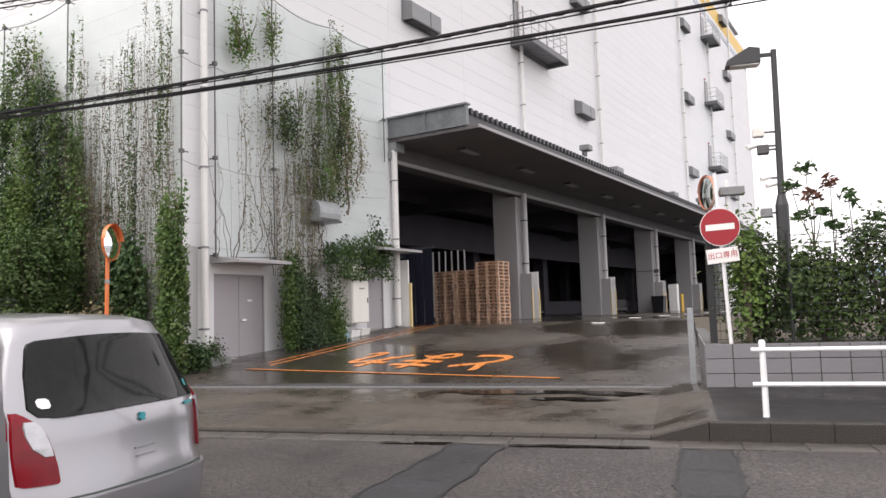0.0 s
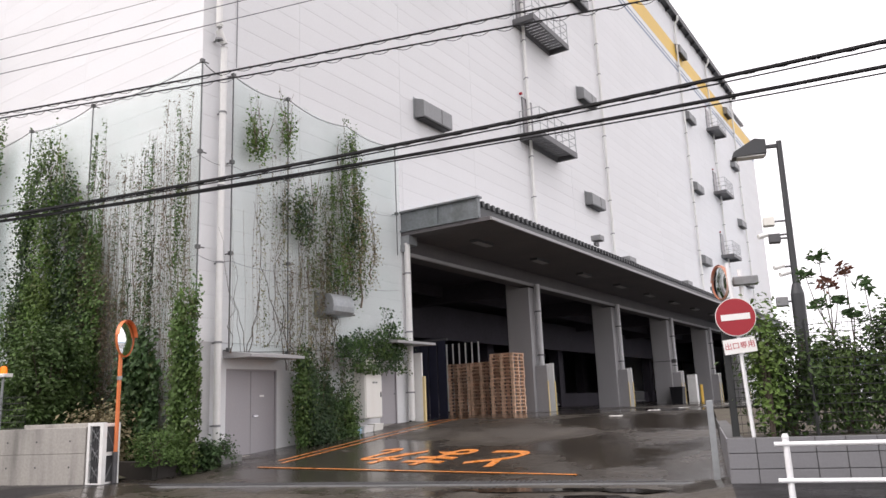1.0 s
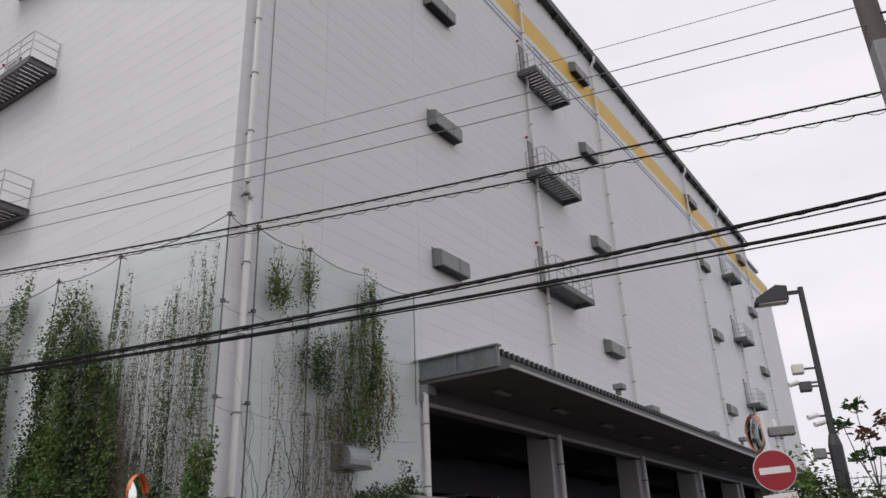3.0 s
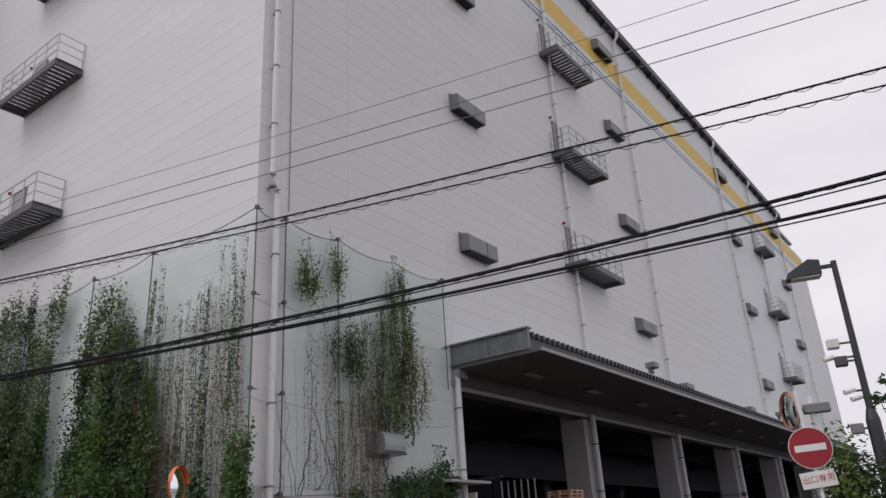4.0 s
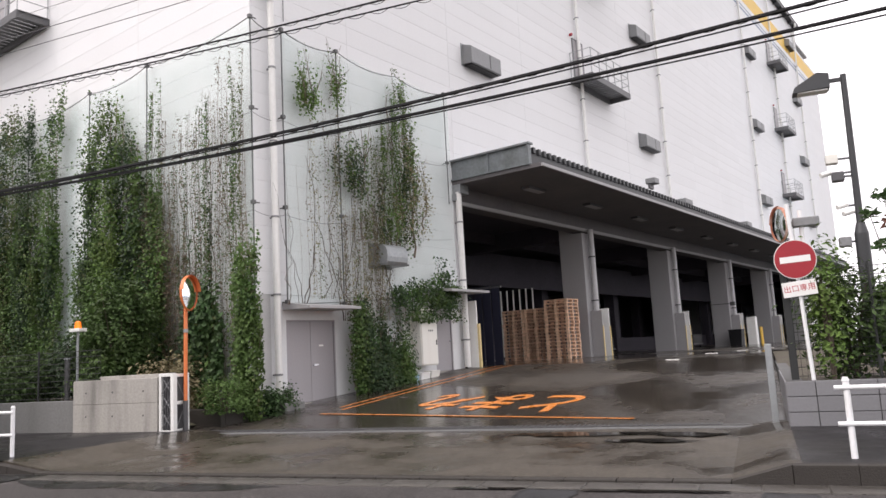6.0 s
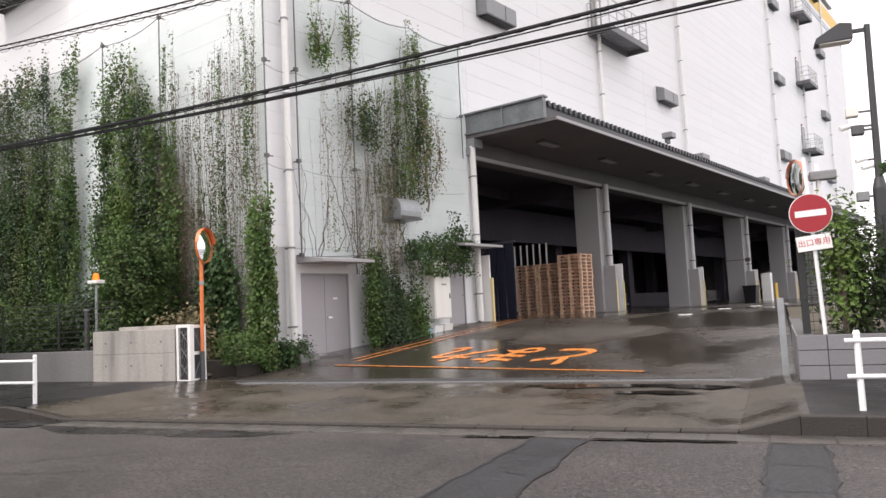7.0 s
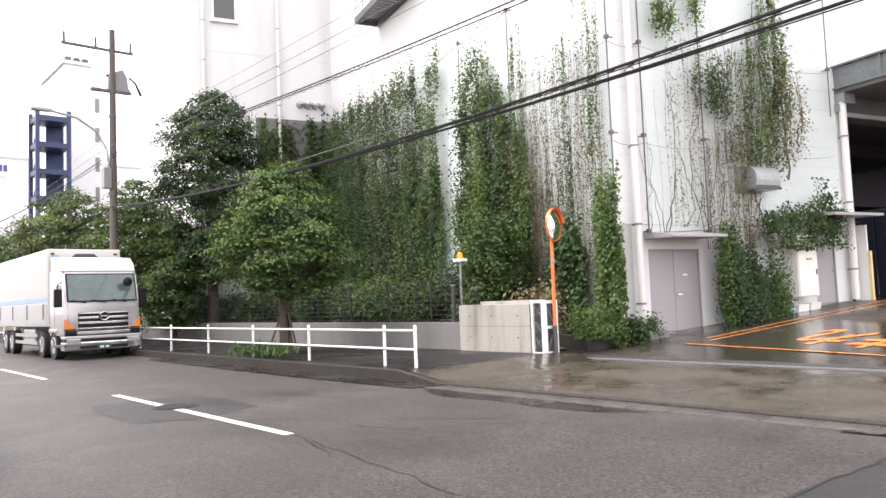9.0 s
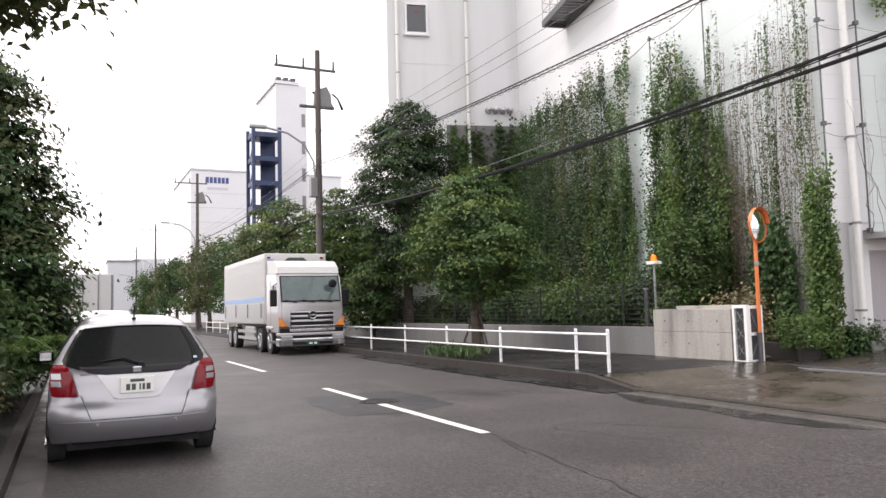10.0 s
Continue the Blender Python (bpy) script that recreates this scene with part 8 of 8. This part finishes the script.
def kei_car():
    prof = [(0.1, 0.22), (0.02, 0.3), (0.0, 0.42), (0.0, 0.6), (0.03, 0.66), (0.05, 0.85), (0.07, 0.98), (0.12, 1.04), (0.27, 1.36), (0.32, 1.44), (0.45, 1.475),
            (1.0, 1.5), (1.6, 1.5), (2.0, 1.46), (2.35, 1.32), (2.7, 1.05), (2.85, 0.97), (3.2, 0.86), (3.35, 0.7), (3.39, 0.45), (3.35, 0.25), (3.2, 0.19), (1.8, 0.18), (0.5, 0.19)]
    body = CarBody(prof, [(0.15, 0.69), (0.35, 0.725), (0.6, 0.737), (0.95, 0.73), (1.05, 0.71), (1.3, 0.645), (1.42, 0.6), (1.5, 0.54)], 3.39, 0.2, 4)
    c = thing("small_car", road_pose(-2.95, 3.75, 0.0, 90), "silver small hatchback driving away down the road", "car")
    part("body", body.shell(), SILVER, c, "silver painted body", smooth=True)
    part("rear_window", body.rear_patch([(0.985, -0.56, 0.56), (0.995, -0.62, 0.62), (1.03, -0.64, 0.64), (1.2, -0.6, 0.6), (1.32, -0.555, 0.555), (1.345, -0.54, 0.54), (1.36, -0.5, 0.5)], 0.012, 28), CAR_GLASS, c, "dark rear window", smooth=True)
    for sgn in (-1, 1):
        rows = [(0.66, 0.575, 0.7), (0.67, 0.565, 0.72), (0.74, 0.57, 0.725), (0.82, 0.585, 0.73), (0.9, 0.605, 0.73), (0.97, 0.645, 0.725), (1.0, 0.67, 0.72), (1.02, 0.69, 0.71)]
        l = part("tail_light", body.rear_patch([(z, min(sgn * a, sgn * b), max(sgn * a, sgn * b)) for z, a, b in rows], 0.018, 5), LIGHT_RED, c, "red tail light with clear lens", smooth=True)
        rows = [(0.8, 0.59, 0.625), (0.84, 0.597, 0.665), (0.9, 0.612, 0.685), (0.95, 0.632, 0.69), (0.975, 0.65, 0.685)]
        part("clear_lens", body.rear_patch([(z, min(sgn * a, sgn * b), max(sgn * a, sgn * b)) for z, a, b in rows], 0.026, 4), LIGHT_CLEAR, l)
        part("side_window", body.side_patch(sgn, [(1.0, 0.35, 2.4), (1.2, 0.45, 2.2), (1.4, 0.55, 1.95)]), CAR_GLASS, c, "dark side windows")
        for y in (0.55, 2.85):
            w = add_wheel(c, sgn * 0.66, y, 0.27, 0.15)
            pts = [(sgn * 0.733, y + 0.31 * math.cos(a), 0.27 + 0.31 * math.sin(a)) for a in np.linspace(-0.2, math.pi + 0.2, 14)]
            part("wheel_arch", Shape().tube(pts, 0.016, 6), PLASTIC_BLACK, c)
        part("door_mirror", Shape().box(0.73 if sgn > 0 else -0.9, 0.9 if sgn > 0 else -0.73, 2.15, 2.27, 0.98, 1.1, 0.03), SILVER, c)
    part("bumper", body.rear_patch([(0.27, -0.66, 0.66), (0.4, -0.7, 0.7), (0.5, -0.72, 0.72), (0.56, -0.71, 0.71)], 0.022, 12), SILVER, c, "silver rear bumper", smooth=True)
    part("tailgate_seam", body.rear_patch([(0.575, -0.52, 0.52), (0.583, -0.53, 0.53)], 0.012, 8), MARK_BLACK, c)
    part("emblem", body.rear_patch([(0.895, -0.012, 0.02), (0.91, -0.024, 0.012), (0.925, -0.014, 0.024), (0.94, -0.02, 0.01)], 0.016, 3), TEAL, c, "plain teal emblem")
    part("badge", body.rear_patch([(0.935, 0.42, 0.52), (0.95, 0.42, 0.52)], 0.014, 2), TEAL, c)
    part("handle_recess", body.rear_patch([(0.745, -0.075, 0.085), (0.753, -0.08, 0.09)], 0.008, 4), DUCT, c)
    part("handle_recess", body.rear_patch([(0.7, -0.07, 0.08), (0.708, -0.075, 0.085)], 0.008, 4), DUCT, c)
    part("sticker", body.rear_patch([(1.03, -0.59, -0.56), (1.042, -0.603, -0.547), (1.068, -0.603, -0.547), (1.08, -0.59, -0.56)], 0.016, 3), SIGN_WHITE, c, "round pale window sticker")
    part("sticker", body.rear_patch([(1.04, 0.52, 0.555), (1.08, 0.52, 0.555)], 0.018, 2), TEAL, c, "small round window sticker")
    part("reflector", body.rear_patch([(0.36, -0.62, -0.45), (0.39, -0.62, -0.45)], 0.03, 3), LIGHT_RED, c)
    part("underbody", Shape().box(-0.56, 0.56, 0.3, 3.0, 0.15, 0.3), PLASTIC_BLACK, c)
    return c


def white_van():
    prof = [(0.05, 0.3), (0.0, 0.45), (0.0, 0.7), (0.03, 1.0), (0.12, 1.45), (0.2, 1.6), (0.35, 1.66), (2.4, 1.66), (2.9, 1.4), (3.25, 1.0), (3.35, 0.6), (3.3, 0.25), (0.5, 0.25)]
    body = CarBody(prof, [(0.2, 0.72), (0.9, 0.737), (1.2, 0.72), (1.5, 0.65), (1.66, 0.58)], 3.35, 0.1, 4)
    c = thing("van", road_pose(-19.0, 0.45, 0.0, 90), "white small van parked ahead of the hatchback", "van")
    part("body", body.shell(), WHITE_PAINT, c, smooth=True)
    part("rear_window", body.rear_patch([(1.0, -0.58, 0.58), (1.45, -0.54, 0.54)], 0.012, 6), CAR_GLASS, c)
    for sgn in (-1, 1):
        part("tail_light", body.rear_patch([(0.7, min(sgn * 0.6, sgn * 0.7), max(sgn * 0.6, sgn * 0.7)), (1.0, min(sgn * 0.6, sgn * 0.7), max(sgn * 0.6, sgn * 0.7))], 0.016, 3), LIGHT_RED, c)
        for y in (0.6, 2.8):
            add_wheel(c, sgn * 0.66, y, 0.28)
    part("bumper", body.rear_patch([(0.35, -0.68, 0.68), (0.55, -0.7, 0.7)], 0.03, 6), WHITE_PAINT, c)


def box_lorry_far():
    c = thing("box_lorry", road_pose(-36.5, 0.25, 0.0, 90), "pale box lorry seen from its rear doors", "lorry")
    part("box_body", Shape().box(-1.2, 1.2, 0, 7.5, 0.95, 3.45, 0.03), BOX_WHITE, c)
    for x in (-1.18, -0.02, 0.6, 1.14):
        part("door_bar", Shape().cyl((x, -0.02, 1.0), (x, -0.02, 3.4), 0.025, n=6), DUCT, c)
    part("door_bar", Shape().cyl((-0.6, -0.02, 1.0), (-0.6, -0.02, 3.4), 0.025, n=6), DUCT, c)
    part("hinge_strip", Shape().box(-1.22, -1.17, -0.03, 0.0, 1.0, 3.4).box(1.17, 1.22, -0.03, 0.0, 1.0, 3.4), STEEL, c)
    part("latch", Shape().box(-0.5, -0.1, -0.04, -0.01, 2.75, 2.85), STEEL, c)
    part("chassis", Shape().box(-0.5, 0.5, 0.1, 7.4, 0.6, 0.95), DARK_STEEL, c)
    for sgn in (-1, 1):
        add_wheel(c, sgn * 0.95, 1.6, 0.45, 0.28)
        add_wheel(c, sgn * 0.95, 8.3, 0.45, 0.28)
        part("tail_light", Shape().box(sgn * 0.8 - 0.2, sgn * 0.8 + 0.2, -0.02, 0.03, 0.72, 0.86), LIGHT_RED, c)
    part("cab", Shape().box(-1.1, 1.1, 7.6, 9.3, 0.5, 2.6, 0.08), SILVER_WARM, c)


def wing_lorry():
    """The silver lorry that stands across the road; y forward from its front bumper."""
    c = thing("wing_body_lorry", road_pose(TRUCK_A, TRUCK_C, 0.0, -90), "silver heavy lorry with ribbed white box parked across the road", "lorry")
    w = 1.2
    cab = Shape()
    poly = [(-2.05, 0.7), (-0.05, 0.7), (0.0, 0.85), (-0.02, 1.85), (-0.3, 2.85), (-0.5, 3.04), (-2.05, 3.1)]
    cab.prism(poly, "x", -w, w)
    bmesh.ops.bevel(cab.bm, geom=[e for e in cab.bm.edges], offset=0.11, segments=3, affect="EDGES")
    cb = part("cab", cab, SILVER_WARM, c, "silver cab", smooth=True)
    roof = Shape().prism([(-2.0, 3.0), (-0.36, 2.95), (-0.5, 3.2), (-0.85, 3.42), (-2.0, 3.52)], "x", -w * 0.96, w * 0.96)
    part("roof_deflector", roof, BOX_WHITE, cb, "pale roof air deflector")

    def front(name, x0, x1, z0, z1, mat, off=0.02, label="", parent=cb):
        def yy(z):
            return float(np.interp(z, [0.7, 0.85, 1.85, 2.85, 3.04], [-0.05, 0.0, -0.02, -0.3, -0.5]))
        s = Shape()
        n = 4
        g = [[s.bm.verts.new((x, yy(z0 + (z1 - z0) * k / n) + off, z0 + (z1 - z0) * k / n)) for x in (x0, x1)] for k in range(n + 1)]
        b = [[s.bm.verts.new((v.co.x, v.co.y - off - 0.03, v.co.z)) for v in r] for r in g]
        for k in range(n):
            s.bm.faces.new((g[k][0], g[k][1], g[k + 1][1], g[k + 1][0]))
            s.bm.faces.new((b[k][0], b[k + 1][0], b[k + 1][1], b[k][1]))
            s.bm.faces.new((g[k][0], g[k + 1][0], b[k + 1][0], b[k][0]))
            s.bm.faces.new((g[k][1], b[k][1], b[k + 1][1], g[k + 1][1]))
        s.bm.faces.new((g[0][0], b[0][0], b[0][1], g[0][1]))
        s.bm.faces.new((g[n][0], g[n][1], b[n][1], b[n][0]))
        return part(name, s, mat, parent, label)
    front("windscreen_seal", -1.12, 1.12, 1.9, 2.86, PLASTIC_BLACK, 0.008)
    ws = front("windscreen", -1.07, 1.07, 1.95, 2.82, WINDSCREEN, 0.018, "pale reflecting windscreen")
    for x in (-0.75, -0.1, 0.55):
        part("wiper", Shape().tube([(x, 0.03, 1.87), (x + 0.45, 0.0, 1.97)], 0.016, 5), PLASTIC_BLACK, ws)
    g = front("grille", -0.8, 0.8, 0.98, 1.56, PLASTIC_BLACK, 0.02, "black grille with chrome bars")
    for z, h in ((1.0, 0.05), (1.17, 0.08), (1.34, 0.08), (1.5, 0.05)):
        part("grille_bar", Shape().box(-0.8, 0.8, 0.0, 0.055, z, z + h, 0.012), CHROME, g)
    front("lower_trim", -1.18, 1.18, 0.78, 0.96, PLASTIC_BLACK, 0.012, "black trim under the grille")
    part("trim_bar", Shape().box(-0.85, 0.85, 0.0, 0.06, 0.82, 0.93, 0.015), CHROME, cb)
    part("emblem", Shape().cyl((0, 0.03, 1.42), (0, 0.075, 1.42), 0.17, n=20), PLASTIC_BLACK, g, "plain round emblem")
    bp = part("bumper", Shape().box(-w - 0.02, w + 0.02, -0.5, 0.07, 0.3, 0.6, 0.05), CHROME, c, "chrome front bumper")
    part("bumper_upper", Shape().box(-w - 0.02, w + 0.02, -0.45, 0.05, 0.68, 0.79, 0.03), SILVER_WARM, bp)
    part("bumper_gap", Shape().box(-w, w, -0.4, 0.03, 0.58, 0.7), PLASTIC_BLACK, bp)
    part("lower_grille", Shape().box(-0.75, 0.75, 0.055, 0.072, 0.36, 0.46), PLASTIC_BLACK, bp)
    part("emblem_ring", Shape().tube([(0.14 * math.cos(q * 0.3927), 0.08, 1.42 + 0.14 * math.sin(q * 0.3927)) for q in range(17)], 0.024, 6).box(-0.1, 0.1, 0.07, 0.09, 1.405, 1.435), CHROME, g)
    part("number_plate", Shape().box(-0.22, 0.22, 0.072, 0.085, 0.34, 0.5), PLATE_GREEN, bp, "green number plate with plain bars")
    part("plate_bars", Shape().box(-0.14, -0.04, 0.085, 0.089, 0.37, 0.44).box(0.02, 0.14, 0.085, 0.089, 0.37, 0.44), SIGN_WHITE, bp)
    for sgn in (-1, 1):
        part("headlight", Shape().box(sgn * 0.95 - 0.22, sgn * 0.95 + 0.22, 0.03, 0.085, 0.5, 0.7, 0.03), LIGHT_CLEAR, bp)
        part("indicator", Shape().prism([(sgn * 0.9, 1.02), (sgn * 1.19, 1.02), (sgn * 1.2, 1.12), (sgn * 1.2, 1.36)], "y", -0.08, 0.02), LIGHT_AMBER, cb, "amber indicator lens")
        part("lamp_surround", Shape().prism([(sgn * 0.86, 0.98), (sgn * 1.21, 0.98), (sgn * 1.21, 1.02), (sgn * 0.86, 1.02)], "y", -0.08, 0.03), PLASTIC_BLACK, cb)
        part("step", Shape().box(min(sgn * 1.0, sgn * 1.22), max(sgn * 1.0, sgn * 1.22), -1.5, -0.5, 0.4, 0.5, 0.02), DARK_STEEL, c)
        m = part("side_mirror", Shape().box(sgn * 1.36 - 0.12, sgn * 1.36 + 0.12, -0.3, -0.12, 1.75, 2.35, 0.04), PLASTIC_BLACK, c)
        part("mirror_arm", Shape().tube([(sgn * 1.15, -0.4, 2.6), (sgn * 1.36, -0.2, 2.5), (sgn * 1.36, -0.2, 2.3)], 0.02, 5), PLASTIC_BLACK, m)
        x = sgn * (w + 0.005)
        part("side_window", Shape().box(min(x, x - sgn * 0.02), max(x, x - sgn * 0.02), -1.15, -0.4, 1.85, 2.5, 0.0), CAR_GLASS, cb)
        part("door_seam", Shape().box(min(x, x - sgn * 0.02), max(x, x - sgn * 0.02), -1.3, -1.285, 0.9, 2.7), MARK_BLACK, cb)
        part("mud_guard", Shape().box(min(sgn * 0.9, sgn * 1.23), max(sgn * 0.9, sgn * 1.23), -2.0, -0.95, 0.9, 1.02, 0.03), SILVER_WARM, c)
        for y in (-1.45, -3.1, -8.1, -9.3):
            add_wheel(c, sgn * 1.05, y, 0.47, 0.3)
        guard = part("side_guard", Shape().box(min(sgn * 1.17, sgn * 1.2), max(sgn * 1.17, sgn * 1.2), -7.4, -3.8, 0.45, 0.57).box(min(sgn * 1.17, sgn * 1.2), max(sgn * 1.17, sgn * 1.2), -7.4, -3.8, 0.72, 0.84), ALUMINIUM, c)
    # convex mirror before the windscreen
    part("front_mirror", Shape().ball((-0.75, 0.12, 2.55), 0.16, 0.06, 0.16, 12), PLASTIC_BLACK, c)
    y0, y1 = -10.6, -2.15
    b = part("box_body", Shape().box(-w - 0.02, w + 0.02, y0, y1, 1.1, 3.82, 0.03), BOX_WHITE, c, "white ribbed wing box")
    for sgn in (-1, 1):
        s = Shape()
        for k in range(38):
            z = 1.95 + 0.045 * k
            s.box(min(sgn * 1.22, sgn * 1.235), max(sgn * 1.22, sgn * 1.235), y0 + 0.06, y1 - 0.06, z, z + 0.024)
        part("wing_ribbing", s, BOX_WHITE, b)
        part("blue_stripe", Shape().box(min(sgn * 1.235, sgn * 1.24), max(sgn * 1.235, sgn * 1.24), y0 + 0.1, y1 - 0.1, 1.97, 2.14), BOX_BLUE, b, "pale blue side stripe")
        part("drop_side", Shape().box(min(sgn * 1.22, sgn * 1.245), max(sgn * 1.22, sgn * 1.245), y0 + 0.06, y1 - 0.06, 1.12, 1.9), ALUMINIUM, b)
        for k in range(4):
            y = y0 + 0.4 + 2.5 * k
            part("latch", Shape().box(min(sgn * 1.245, sgn * 1.27), max(sgn * 1.245, sgn * 1.27), y, y + 0.08, 1.35, 1.9), DUCT, b)
        part("lettering_bars", Shape().box(min(sgn * 1.24, sgn * 1.242), max(sgn * 1.24, sgn * 1.242), -6.2, -4.0, 3.2, 3.27), FAR_GREY, b)
    part("front_window", Shape().prism([(-0.75, 3.3), (0.75, 3.3), (0.3, 3.66), (-0.3, 3.66)], "y", y1, y1 + 0.02), MARK_BLACK, b, "dark wedge on the box front")
    part("front_mark", Shape().box(0.85, 1.1, y1, y1 + 0.006, 3.4, 3.6), BOX_BLUE, b, "blue plain mark")
    for x in (-1.1, 1.0):
        part("marker_lamp", Shape().box(x, x + 0.12, y1, y1 + 0.03, 3.62, 3.68), LIGHT_RED, b)
    part("chassis", Shape().box(-0.45, 0.45, -10.4, -0.6, 0.55, 1.1), DARK_STEEL, c)
    part("fuel_tank", Shape().box(0.55, 1.15, -6.2, -4.4, 0.5, 1.0, 0.06), ALUMINIUM, c)


TRUCK_A, TRUCK_C = -26.7, 7.65
silver_hatchback()
white_van()
box_lorry_far()
wing_lorry()
SMALL_CAR = kei_car()


# ---- far buildings ----
def build_distance():
    b = thing("office_block", road_pose(-168, 22.7, -1.8), "distant white office block with navy lettering bars", "building")
    part("wall", Shape().box(-30, 0, 0, 34, 0, 34.6), FAR_WHITE, b)
    part("roof", Shape().box(-30.2, 0.2, -0.2, 34.2, 34.6, 35.0), FAR_GREY, b)
    for k in range(6):
        part("lettering_bar", Shape().box(0.0, 0.05, 3.1 + 0.85 * k, 3.75 + 0.85 * k, 31.9, 33.2), NAVY_TEXT, b)
    part("lettering_bar", Shape().box(0, 0.05, 3.4, 7.8, 30.4, 31.0), FAR_GREY, b)
    for k in range(9):
        part("joint", Shape().box(0.0, 0.03, 0.1, 33.9, 4 + 3.2 * k, 4.12 + 3.2 * k), FAR_GREY, b)
    t = thing("stair_tower", road_pose(-117.2, 24.3, -1.3), "open navy steel stair tower beside a white building", "stair tower")
    for y in (0, 4.0):
        for x in (0, 4.0):
            part("column", Shape().box(x - 0.25, x + 0.25, y - 0.25, y + 0.25, 0, 31.2), NAVY, t)
    for k in range(8):
        z = 3.4 + 3.75 * k
        part("landing", Shape().box(-0.2, 4.2, -0.1, 4.1, z, z + 0.7), NAVY, t)
        part("panel", Shape().box(0.1, 0.25, 1.9, 4.0, z - 2.8, z), NAVY, t)
        part("flight", Shape().prism([(0.2, z - 3.0), (0.6, z - 3.0), (3.8, z + 0.1), (3.4, z + 0.1)], "y", 0.2, 0.5), NAVY, t)
        part("rail", Shape().box(-0.2, -0.1, 0.0, 2.0, z + 1.0, z + 1.15), RAILING, t)
    w = thing("office_tower", road_pose(-121, 29.7, -1.3), "pale distant tower with a column of small windows", "building")
    part("wall", Shape().box(-20, 0, 0, 5.2, 0, 40.6), FAR_WHITE, w)
    part("roof_plant", Shape().box(-14, 0.2, -0.3, 3.9, 40.6, 41.1), FAR_WHITE, w)
    for k in range(3):
        part("roof_unit", Shape().box(-2, -0.5, 0.3 + 1.2 * k, 1.1 + 1.2 * k, 41.1, 41.9), DARK_STEEL, w)
    for k in range(7):
        part("window", Shape().box(0, 0.05, 4.3, 4.9, 6 + 4.6 * k, 8.2 + 4.6 * k), DUCT, w)
    f = thing("far_block", road_pose(-219.5, 10.5, -2.2), "hazy grey block far down the road", "building")
    part("wall", Shape().box(-10, 0, -2, 5.7, 0, 18.4), FAR_GREY, f)
    part("roof", Shape().box(-10, 0.2, -2.2, 5.9, 18.4, 18.9), DUCT, f)
    f = thing("glass_block", road_pose(-230, 16.0, -2.2), "pale blue glazed block far down the road", "building")
    part("wall", Shape().box(-10, 0, 0, 8, 0, 20), FAR_GREY, f)
    for k in range(5):
        part("mullion", Shape().box(0, 0.1, 1.5 * k + 0.5, 1.5 * k + 0.7, 0, 22), FAR_WHITE, f)
    v = thing("blue_lorry", road_pose(-140, 6.4, 0.0, -90), "small blue lorry far down the road", "lorry")
    part("cab", Shape().box(-1.05, 1.05, -1.7, 0, 0.5, 2.5, 0.08), BOX_BLUE, v)
    part("windscreen", Shape().box(-0.95, 0.95, 0.0, 0.02, 1.4, 2.2), CAR_GLASS, v)
    part("bed", Shape().box(-1.1, 1.1, -6.5, -1.8, 0.9, 2.6, 0.02), FAR_WHITE, v)
    for sgn in (-1, 1):
        for y in (-0.9, -5.2):
            add_wheel(v, sgn * 0.9, y, 0.4, 0.25)


build_distance()


def motions():
    """The small car drives off along the road."""
    rows = []
    for t, a in ((0.0, -2.95), (0.1, -3.75), (0.2, -4.57), (0.5, -7.1), (1.0, -11.5), (2.0, -20.6), (4.0, -40.0), (7.0, -72.0), (10.0, -108.0)):
        rows.append((t, road_pose(a, 3.75, 0.0, 90)))
    walk(SMALL_CAR, rows)


motions()
